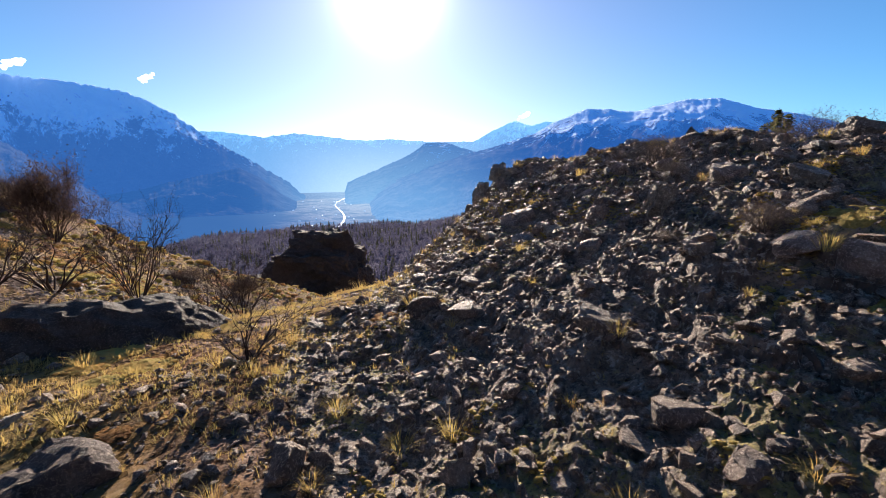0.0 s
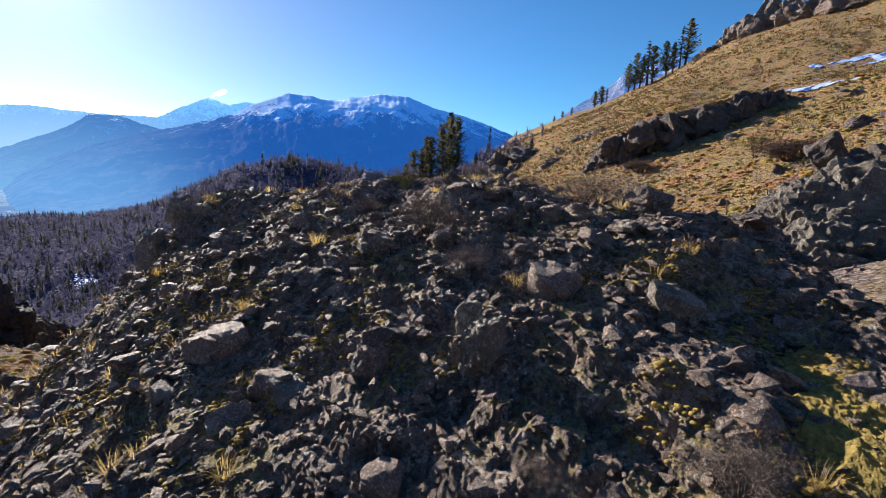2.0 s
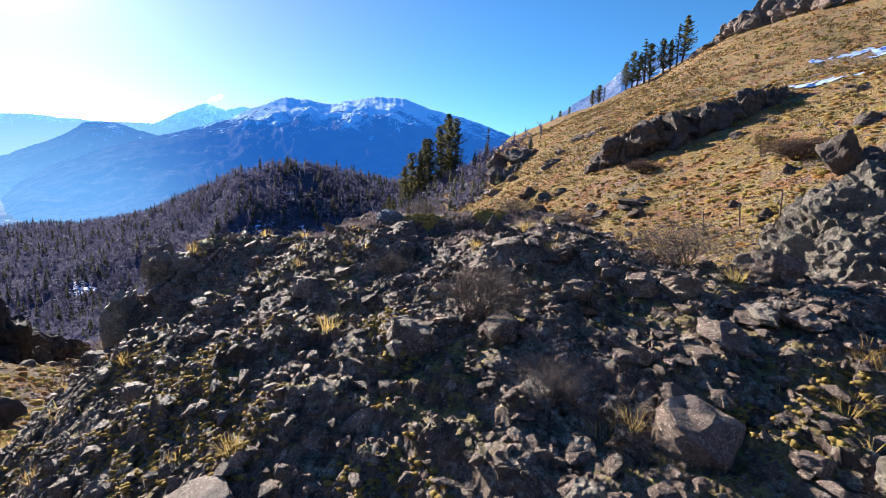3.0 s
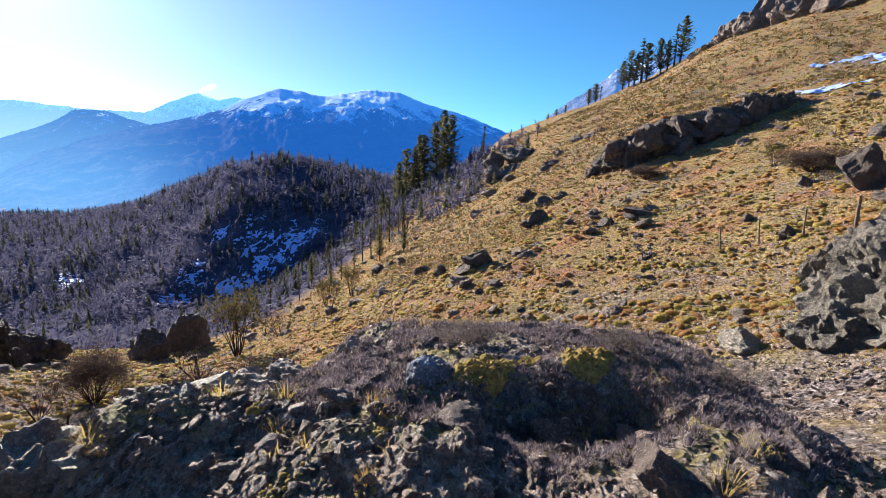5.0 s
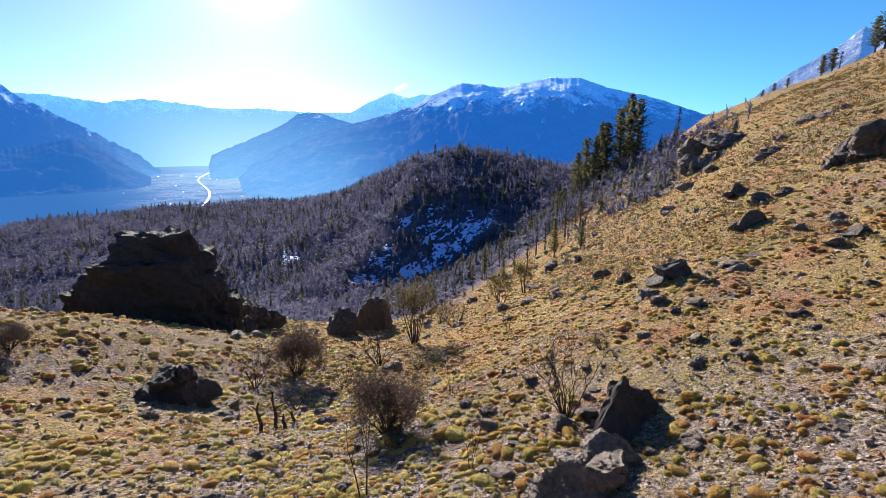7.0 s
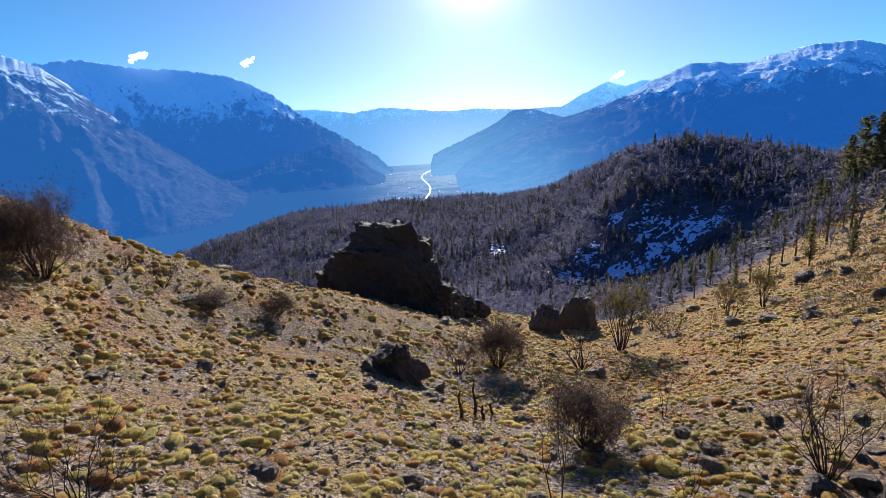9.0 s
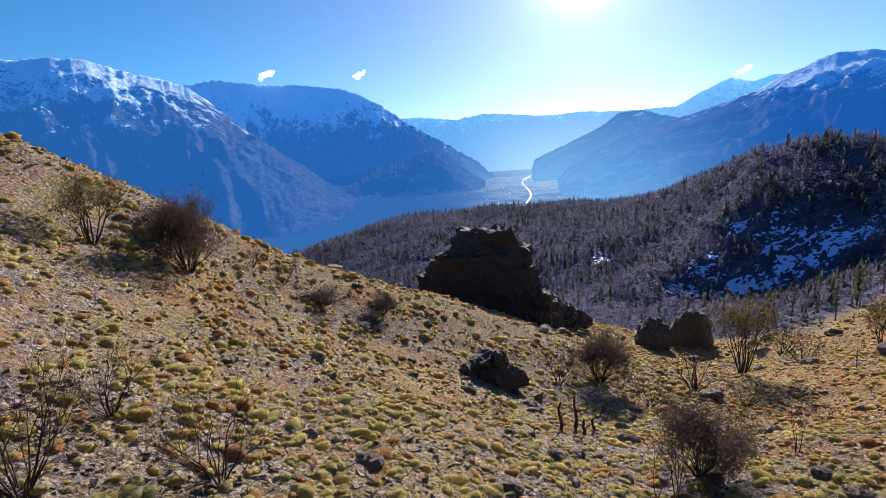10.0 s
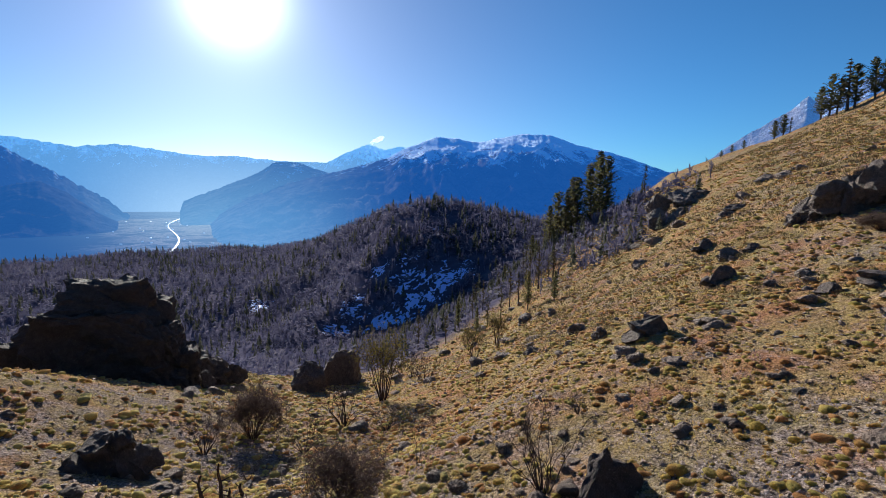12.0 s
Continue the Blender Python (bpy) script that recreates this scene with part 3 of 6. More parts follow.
zone[:, 2] = 0.45 * (1 - smooth(-6, 2, verts[:, 0])) * smooth(6, 10, verts[:, 1]) + smooth(10, 26, verts[:, 0] + 0.35 * verts[:, 1]) + 1.2 * np.exp(-(((verts[:, 0] + 8) / 9) ** 2 + ((verts[:, 1] - 44) / 7) ** 2)) + 1.1 * np.exp(-(((verts[:, 0] + 2) / 2.4) ** 2 + ((verts[:, 1] - 2.5) / 3) ** 2))
layer = ground_mesh.color_attributes.new("zone", "FLOAT_COLOR", "POINT")
layer.data.foreach_set("color", zone.ravel())
rocky = zone[:, 0][faces].mean(1) > 0.5
ground_mesh.polygons.foreach_set("use_smooth", ~rocky)
ground = new("ground", ground_mesh)
tagged(ground, "stony hillside with dry tussocks falling into a wooded valley", "ground", kind="structure")

# the knoll's broken rock, finer than the ground sheet that carries it
kx, ky = np.meshgrid(np.arange(-1.0, 5.3, 0.0115), np.arange(-0.7, 5.9, 0.0115))
krub = rubble_zone(kx, ky)
kz = ground_height(kx, ky) - 0.08 * (1 - smooth(0.05, 0.3, krub))
kf = grid_faces(*kx.shape)
kf = kf[krub.reshape(-1)[kf].min(1) > 0.02]
used = np.unique(kf)
back = np.zeros(kx.size, int)
back[used] = np.arange(len(used))
knoll = new("knoll_rock", mesh_from("knoll_rock", np.stack([kx, ky, kz], -1).reshape(-1, 3)[used], back[kf], M_CRUST, False))
tagged(knoll, "dark broken volcanic rock ledges with moss and lichen", "rock", kind="structure")


# ---- the mountains round the valley ----
def mountain(name, dist, profile, mat, label, seed, foot=0.5, rough=1.0, crest=0.5):
    pa, pe = [p[0] for p in profile], [p[1] for p in profile]
    n, m = 320, 84
    az = np.linspace(pa[0], pa[-1], n)
    el = np.interp(az, pa, pe)
    el = el + 0.10 * fbm(az * 1.3, az * 0 + seed, 4, seed) + 0.13 * crest * fbm(az * 2.6, az * 0 + seed, 4, seed + 50, True)
    v = np.concatenate([np.linspace(0, 1, m), [1.1, 1.25]])
    A, V = np.meshgrid(az, v)
    top = OZ + dist * np.tan(np.radians(el))[None, :]
    base = -196.0
    lift = np.where(V <= 1, V**1.15, 1 - (V - 1) * 1.5)
    Z = base + (top - base) * lift
    Rr = dist * (foot + (1 - foot) * V)
    body = np.sin(np.clip(V, 0, 1) * math.pi)
    rel = (top - base) * 0.36 * rough
    ar = np.radians(A)
    wx, wy = np.sin(ar) * Rr / 420, np.cos(ar) * Rr / 420
    bend = 0.7 * fbm(wx * 0.8, wy * 0.8, 3, seed + 21)
    ribs = fbm(A * 0.33 + V * 0.8 + bend, V * 1.6 + bend + seed, 5, seed + 3, True)
    hills = fbm(wx + bend, wy - bend, 7, seed + 5, True)
    Z = Z + rel * body * (1 - 0.66 * V) * (0.45 * ribs + 0.75 * hills) + rel * 0.10 * body * fbm(wx * 6, wy * 6, 4, seed + 7)
    vs = np.stack([OX + np.sin(ar) * Rr, OY + np.cos(ar) * Rr, Z], -1).reshape(-1, 3)
    ob = new(name, mesh_from(name, vs, grid_faces(len(v), n)[:, ::-1], mat))
    return tagged(ob, label, "mountain", kind="structure")


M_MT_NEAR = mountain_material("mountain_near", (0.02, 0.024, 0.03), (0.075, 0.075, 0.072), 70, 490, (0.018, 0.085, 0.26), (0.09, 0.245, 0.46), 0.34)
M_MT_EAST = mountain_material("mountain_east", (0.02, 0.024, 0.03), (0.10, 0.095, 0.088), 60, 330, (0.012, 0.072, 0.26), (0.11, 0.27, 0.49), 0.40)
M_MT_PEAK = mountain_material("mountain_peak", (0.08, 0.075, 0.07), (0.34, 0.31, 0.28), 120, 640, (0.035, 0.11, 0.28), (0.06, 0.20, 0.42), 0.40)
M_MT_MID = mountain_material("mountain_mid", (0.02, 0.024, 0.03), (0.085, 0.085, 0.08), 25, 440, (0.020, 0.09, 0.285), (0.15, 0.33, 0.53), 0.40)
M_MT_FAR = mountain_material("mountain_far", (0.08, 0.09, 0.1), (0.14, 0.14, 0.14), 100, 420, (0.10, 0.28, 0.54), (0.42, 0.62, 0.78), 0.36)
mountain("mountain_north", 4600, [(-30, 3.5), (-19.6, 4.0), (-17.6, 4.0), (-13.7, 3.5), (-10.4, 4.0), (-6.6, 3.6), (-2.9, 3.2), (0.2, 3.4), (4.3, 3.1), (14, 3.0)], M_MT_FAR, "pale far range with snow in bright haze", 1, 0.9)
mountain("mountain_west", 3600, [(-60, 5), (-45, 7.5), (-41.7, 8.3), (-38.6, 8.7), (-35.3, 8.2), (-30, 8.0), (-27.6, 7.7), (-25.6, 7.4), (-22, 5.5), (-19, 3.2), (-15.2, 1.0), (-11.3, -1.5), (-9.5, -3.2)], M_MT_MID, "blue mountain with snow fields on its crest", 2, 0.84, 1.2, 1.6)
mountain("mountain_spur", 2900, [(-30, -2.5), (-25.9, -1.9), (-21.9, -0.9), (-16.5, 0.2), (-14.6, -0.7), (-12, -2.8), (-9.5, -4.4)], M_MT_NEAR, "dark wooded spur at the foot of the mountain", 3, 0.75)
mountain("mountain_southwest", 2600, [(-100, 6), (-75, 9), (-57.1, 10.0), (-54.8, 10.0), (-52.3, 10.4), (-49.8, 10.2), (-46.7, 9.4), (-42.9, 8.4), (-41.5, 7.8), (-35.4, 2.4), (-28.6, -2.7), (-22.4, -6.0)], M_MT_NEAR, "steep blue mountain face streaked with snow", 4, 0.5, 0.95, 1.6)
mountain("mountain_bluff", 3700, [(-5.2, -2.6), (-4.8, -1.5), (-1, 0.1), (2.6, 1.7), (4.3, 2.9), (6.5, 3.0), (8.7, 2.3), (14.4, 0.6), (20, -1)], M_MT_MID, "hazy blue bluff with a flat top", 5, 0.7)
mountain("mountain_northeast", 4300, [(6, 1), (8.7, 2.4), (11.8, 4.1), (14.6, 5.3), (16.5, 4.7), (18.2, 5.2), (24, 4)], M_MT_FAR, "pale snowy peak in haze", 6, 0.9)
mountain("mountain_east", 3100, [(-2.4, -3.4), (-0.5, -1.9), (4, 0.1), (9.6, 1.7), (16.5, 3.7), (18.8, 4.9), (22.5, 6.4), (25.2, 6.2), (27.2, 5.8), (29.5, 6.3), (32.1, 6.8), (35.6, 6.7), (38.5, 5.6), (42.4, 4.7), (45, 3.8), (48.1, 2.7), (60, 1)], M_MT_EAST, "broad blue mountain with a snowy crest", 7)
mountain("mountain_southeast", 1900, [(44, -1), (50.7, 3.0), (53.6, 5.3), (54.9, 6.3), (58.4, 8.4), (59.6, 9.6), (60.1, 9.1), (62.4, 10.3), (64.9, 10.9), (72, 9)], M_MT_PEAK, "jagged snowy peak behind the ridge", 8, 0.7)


# ---- building blocks for things ----
def part(name, me, parent, label=""):
    ob = new(name, me)
    ob.parent = parent
    return tagged(ob, label) if label else ob


def thing(name, x, y, z, label, category, group="", yaw=0.0):
    ob = new(name)
    ob.matrix_world = pose(x, y, z, 0, 0, yaw)
    ob.empty_display_size = 0.1
    return tagged(ob, label, category, group)


def ground_at(x, y):
    return float(ground_height(x, y))


def ico(sub):
    bm = bmesh.new()
    bmesh.ops.create_icosphere(bm, subdivisions=sub, radius=1.0)
    v = np.array([q.co[:] for q in bm.verts])
    f = np.array([[q.index for q in face.verts] for face in bm.faces])
    bm.free()
    return v, f


ICO = {k: ico(k) for k in (1, 2, 3, 4, 5)}


def noise3(v, scale, seed, octaves=3):
    """Cheap noise in space: three crossed sheets."""
    x, y, z = v[:, 0] * scale, v[:, 1] * scale, v[:, 2] * scale
    return (fbm(x + 0.7 * z, y - 0.4 * z, octaves, seed) + fbm(y + 9, z + 0.5 * x, octaves, seed + 31) + fbm(z - 5, x + 0.3 * y, octaves, seed + 67)) / 1.8


def rock_shape(seed, sub=3, cuts=9, rough=0.16, flat=0.75, squash=(1, 1, 0.75), boxy=False):
    """An angular stone: a ball cut by random planes, then roughened."""
    rng = np.random.RandomState(seed)
    v, f = ICO[sub]
    v = v.copy()
    if boxy:
        v = np.clip(v * 1.25, -0.72, 0.72) * 1.15
    for _ in range(cuts):
        n = rng.normal(size=3)
        n /= np.linalg.norm(n)
        d = rng.uniform(0.36, flat) if not boxy else rng.uniform(0.72, 1.05)
        over = np.maximum(v @ n - d, 0)
        v -= np.outer(over, n)
    v *= 1.3 if not boxy else 1.15
    nrm = v / (np.linalg.norm(v, axis=1, keepdims=True) + 1e-9)
    crag = np.abs(noise3(v, 1.9, seed, 4)) * 1.5 - 0.3
    v += nrm * (0.45 * rough * noise3(v, 1.1, seed + 2, 2) - rough * 0.9 * crag + rough * 0.5 * noise3(v, 4.5, seed + 5, 3))[:, None]
    v = v * np.array(squash)
    return v, f


def rock_mesh(name, seed, mat, sub=3, **how):
    v, f = rock_shape(seed, sub, **how)
    me = mesh_from(name, v, f, mat, False)
    return me


def chip(seed, points, squash):
    """A sharp-edged splinter of stone: the hull of a few points."""
    rng = np.random.RandomState(seed)
    bm = bmesh.new()
    for _ in range(points):
        p = rng.normal(size=3)
        bm.verts.new(p / np.linalg.norm(p) * rng.uniform(0.75, 1.1) * np.array(squash))
    hull = bmesh.ops.convex_hull(bm, input=list(bm.verts))
    spare = [q for q in hull["geom_interior"] if isinstance(q, bmesh.types.BMVert)]
    bmesh.ops.delete(bm, geom=spare, context="VERTS")
    bmesh.ops.triangulate(bm, faces=list(bm.faces))
    bm.verts.index_update()
    v = np.array([q.co[:] for q in bm.verts])
    f = np.array([[q.index for q in face.verts] for face in bm.faces])
    bm.free()
    return v, f


def scatter_mesh(name, variants, px, py, pz, size, yaw, which, mat, tilt=None, tall=None, soft=False):
    """Many small pieces joined into one mesh: variants are (points, triangles)."""
    allv, allf, base = [], [], 0
    for k, (v, f) in enumerate(variants):
        pick = np.where(which == k)[0]
        if not len(pick):
            continue
        c, s = np.cos(yaw[pick]), np.sin(yaw[pick])
        p = v[None, :, :] * size[pick, None, None]
        if tall is not None:
            p = p * np.stack([np.ones(len(pick)), np.ones(len(pick)), tall[pick]], -1)[:, None, :]
        if tilt is not None:
            ct, st = np.cos(tilt[pick]), np.sin(tilt[pick])
            y2 = p[..., 1] * ct[:, None] - p[..., 2] * st[:, None]
            z2 = p[..., 1] * st[:, None] + p[..., 2] * ct[:, None]
            p = np.stack([p[..., 0], y2, z2], -1)
        x2 = p[..., 0] * c[:, None] - p[..., 1] * s[:, None]
        y2 = p[..., 0] * s[:, None] + p[..., 1] * c[:, None]
        q = np.stack([x2 + px[pick, None], y2 + py[pick, None], p[..., 2] + pz[pick, None]], -1)
        n = v.shape[0]
        allv.append(q.reshape(-1, 3))
        allf.append((f[None] + (np.arange(len(pick)) * n)[:, None, None] + base).reshape(-1, 3))
        base += n * len(pick)
    return mesh_from(name, np.concatenate(allv), np.concatenate(allf), mat, soft)


def blades(seed, count, spread, lean, width, droop=0.25, low=0.6):
    """A tuft of bent blades, each two triangles and a tip, about 1 high."""
    rng = np.random.RandomState(seed)
    v, f = [], []
    for _ in range(count):
        a = rng.uniform(0, 2 * math.pi)
        r0 = spread * math.sqrt(rng.uniform()) * 0.5
        bx, by = r0 * math.cos(a), r0 * math.sin(a)
        a2 = a + rng.normal() * 0.5
        out = lean * rng.uniform(0.2, 1.0)
        h = rng.uniform(low, 1.0)
        w = width * rng.uniform(0.6, 1.3)
        sx, sy = -math.sin(a2) * w, math.cos(a2) * w
        mx, my = bx + math.cos(a2) * out * 0.45, by + math.sin(a2) * out * 0.45
        tx, ty = bx + math.cos(a2) * out, by + math.sin(a2) * out
        k = len(v)
        v += [(bx - sx, by - sy, -0.05), (bx + sx, by + sy, -0.05), (mx - sx * 0.8, my - sy * 0.8, h * 0.62), (mx + sx * 0.8, my + sy * 0.8, h * 0.62), (tx, ty, h * (1 - droop * out))]
        f += [(k, k + 1, k + 3), (k, k + 3, k + 2), (k + 2, k + 3, k + 4)]
    return np.array(v), np.array(f)


def cushion(seed, spikes=90, core=1):
    """A low rounded cushion plant: a lumpy dome with a nap of short leaves; radius 1, about 0.7 high."""
    rng = np.random.RandomState(seed)
    cv, cf = ICO[core]
    cv = cv * np.array([0.88, 0.88, 0.60]) * (1 + 0.34 * noise3(cv, 1.4, seed, 3) + 0.07 * rng.normal(size=len(cv)))[:, None]
    v, f = [tuple(p) for p in cv], [tuple(t) for t in cf]
    for _ in range(spikes):
        a, e = rng.uniform(0, 2 * math.pi), math.asin(rng.uniform(0.0, 1.0))
        d = np.array([math.cos(a) * math.cos(e), math.sin(a) * math.cos(e), math.sin(e) * 0.70])
        root, tip = d * 0.74, d * rng.uniform(0.94, 1.06) + rng.normal(size=3) * 0.05
        side = np.cross(d, rng.normal(size=3))
        side = side / (np.linalg.norm(side) + 1e-6) * rng.uniform(0.022, 0.05)
        k = len(v)
        v += [tuple(root - side), tuple(root + side), tuple(tip)]
        f.append((k, k + 1, k + 2))
    return np.array(v) * np.array([rng.uniform(0.95, 1.45), rng.uniform(0.7, 1.05), rng.uniform(0.7, 1.0)]), np.array(f)


class Sticks:
    """Collects tapered sticks and makes one mesh of them."""

    def __init__(self, sides=3):
        self.v, self.f, self.sides = [], [], sides

    def stick(self, a, b, ra, rb):
        a, b = np.asarray(a, float), np.asarray(b, float)
        d = b - a
        d = d / (np.linalg.norm(d) + 1e-9)
        u = np.cross(d, (0.3, 0.5, 0.81))
        u /= np.linalg.norm(u) + 1e-9
        w = np.cross(d, u)
        k, n = len(self.v), self.sides
        for p, r in ((a, ra), (b, rb)):
            for i in range(n):
                t = 2 * math.pi * i / n
                self.v.append(p + (u * math.cos(t) + w * math.sin(t)) * r)
        for i in range(n):
            j = (i + 1) % n
            self.f += [(k + i, k + j, k + n + j), (k + i, k + n + j, k + n + i)]

    def mesh(self, name, mat):
        return mesh_from(name, np.array(self.v), np.array(self.f), mat, False)


def grow(sticks, rng, start, way, length, radius, level, tips, bend=0.25, kids=(5, 4, 3), shrink=0.5):
    """One branch in bent steps, with side branches; tips collects the ends."""
    p, d, steps = np.array(start, float), np.array(way, float), 4 if level == 0 else 3
    for k in range(steps):
        d = d + rng.normal(size=3) * bend + np.array([0, 0, 0.08])
        d /= np.linalg.norm(d)
        q = p + d * length / steps
        sticks.stick(p, q, radius * (1 - 0.7 * k / steps), radius * (1 - 0.7 * (k + 1) / steps))
        if level < len(kids) and k >= (1 if level == 0 else 0):
            for _ in range(max(1, round(kids[level] / steps + rng.uniform(-0.3, 0.6)))):
                side = d * 0.75 + rng.normal(size=3) * 0.55
                side /= np.linalg.norm(side)
                grow(sticks, rng, q, side, length * shrink * rng.uniform(0.6, 1.1), radius * 0.5, level + 1, tips, bend, kids, shrink)
        p = q
    tips.append(p)


def leaf_mesh(name, tips, rng, per, spread, size, mat, blade=0.4):
    v, f = [], []
    for p in tips:
        for _ in range(per):
            c = p + rng.normal(size=3) * spread
            u, w = rng.normal(size=3), rng.normal(size=3)
            u = u / np.linalg.norm(u) * size * rng.uniform(0.6, 1.3)
            w = w / np.linalg.norm(w) * size * blade
            k = len(v)
            v += [c - u * 0.5 - w * 0.3, c + w, c + u * 0.5, c - w]
            f += [(k, k + 1, k + 2), (k, k + 2, k + 3)]
    return mesh_from(name, np.array(v), np.array(f), mat, False)


# ---- shrubs ----
def shrub_meshes(seed, stems, spread, kids, leaves, twig_mat, leaf_mat, radius=0.012, leaf_size=0.05, blade=0.4, low=0.32):
    """Stems, twigs and leaves of a shrub 1 high: three meshes (the last may be None)."""
    rng = np.random.RandomState(seed)
    st, tw, tips = Sticks(4), Sticks(3), []
    for _ in range(stems):
        a = rng.uniform(0, 2 * math.pi)
        out = spread * rng.uniform(0.25, 1.0)
        way = np.array([math.cos(a) * out, math.sin(a) * out, 1.0])
        way /= np.linalg.norm(way)
        p = np.array([math.cos(a), math.sin(a), 0]) * 0.05
        length = rng.uniform(low, 0.5)
        d = way
        for k in range(2):
            q = p + d * length * 0.5
            st.stick(p, q, radius * (1.25 - 0.3 * k), radius * (0.95 - 0.3 * k))
            p, d = q, d + rng.normal(size=3) * 0.15
            d /= np.linalg.norm(d)
        for _ in range(2):
            w2 = d + rng.normal(size=3) * 0.22
            grow(tw, rng, p, w2 / np.linalg.norm(w2), rng.uniform(0.38, 0.6), radius * 0.62, 0, tips, 0.22, kids)
    leaf = leaf_mesh("foliage", tips, rng, leaves, 0.05, leaf_size, leaf_mat, blade) if leaves else None
    return st.mesh("stem_base", twig_mat), tw.mesh("branch_crown", twig_mat), leaf


SHRUBS = {
    "bare": [shrub_meshes(s, 14, 0.95, (8, 5), 0, M_TWIG, M_LEAF, 0.009) for s in (11, 12, 13)],
    "brushy": [shrub_meshes(s, 34, 0.95, (9, 5), 3, M_TWIG, M_BRUSH, 0.009, 0.085, 0.06, 0.08) for s in (21, 22)],
    "leafy": [shrub_meshes(s, 12, 0.6, (8, 5), 2, M_TWIG, M_LEAF, 0.012, 0.034) for s in (31, 32)],
    "thin": [shrub_meshes(s, 3, 0.3, (4, 2), 0, M_TWIG, M_LEAF, 0.010) for s in (41, 42)],
    "grey": [shrub_meshes(s, 26, 0.8, (6, 5), 2, M_TWIG_GREY, M_TWIG_GREY, 0.010, 0.045, 0.12, 0.1) for s in (51, 52)],
}


def shrub(kind, k, x, y, wide, high, label, name="shrub", group="", sink=0.02):
    st, tw, leaf = SHRUBS[kind][k % len(SHRUBS[kind])]
    ob = thing(name, x, y, ground_at(x, y) - sink * high, label, "shrub", group, yaw=(k * 77) % 360)
    ob.scale = (wide / 1.0, wide / 1.0, high)
    part("stem_base", st, ob)
    crown = part("branch_crown", tw, ob)
    if leaf:
        part("foliage", leaf, crown)
    return ob


# ---- pines ----
def pine_meshes(seed, thin=False):
    """Trunk and crown of a conifer 1 high: whorls of boughs that droop and turn up, each a row of needle clumps."""
    rng = np.random.RandomState(seed)
    tr = Sticks(7)
    lean = rng.normal(size=2) * 0.02
    for k in range(8):
        a, b = k / 8, (k + 1) / 8
        tr.stick((lean[0] * a, lean[1] * a, a), (lean[0] * b, lean[1] * b, b), 0.017 * (1 - a) + 0.002, 0.017 * (1 - b) + 0.002)
    v, f = [], []
    gap = rng.uniform(0, 6.28)
    z = 0.16 if not thin else 0.3
    while z < 0.985:
        crown = (0.27 if not thin else 0.15) * (1 - z) ** 0.62 * min(1.0, (z - 0.08) / 0.22) + 0.012
        reach = crown * rng.uniform(0.55, 1.2)
        for _ in range(rng.randint(4, 8) if not thin else rng.randint(0, 4)):
            a = rng.uniform(0, 2 * math.pi)
            r = reach * rng.uniform(0.4, 1.1) * (1 - 0.35 * max(0.0, math.cos(a - gap)))
            d = np.array([math.cos(a), math.sin(a), 0])
            side = np.array([-math.sin(a), math.cos(a), 0])
            droop = rng.uniform(-0.45, 0.1)
            tr.stick((lean[0] * z, lean[1] * z, z), d * r * 0.8 + np.array([lean[0] * z, lean[1] * z, z + droop * r * 0.6]), 0.003, 0.0012)
            for j in range(7):
                t0 = r * (0.22 + 0.13 * j)
                c = d * t0 + np.array([lean[0] * z, lean[1] * z, z + droop * t0 + 0.5 * t0 * t0 / max(r, 0.02)])
                for sgn in (-1, 1):
                    w = rng.uniform(0.012, 0.03)
                    tip = c + side * sgn * rng.uniform(0.4, 1.0) * 0.034 + d * rng.uniform(-0.005, 0.02) + np.array([0, 0, rng.uniform(-0.012, 0.016)])
                    k = len(v)
                    v += [c - d * w * 0.5 - np.array([0, 0, 0.008]), c + d * w * 0.5 + np.array([0, 0, 0.008]), tip]
                    f.append((k, k + 1, k + 2))
        z += 0.026
    return tr.mesh("trunk", M_BARK), mesh_from("crown", np.array(v), np.array(f), M_PINE_DRY if thin else M_PINE, False)


PINES = [pine_meshes(s) for s in (61, 62, 63)]
THIN_PINES = [pine_meshes(s, True) for s in (71, 72)]


def pine(k, x, y, high, label, thin=False, name="pine_tree", group="", wide=1.0):
    tr, cr = (THIN_PINES if thin else PINES)[k % (2 if thin else 3)]
    ob = thing(name, x, y, ground_at(x, y) - 0.02 * high, label, "tree", group, yaw=(k * 67) % 360)
    ob.scale = (high * wide, high * wide, high)
    part("trunk", tr, ob)
    part("crown", cr, ob)
    return ob


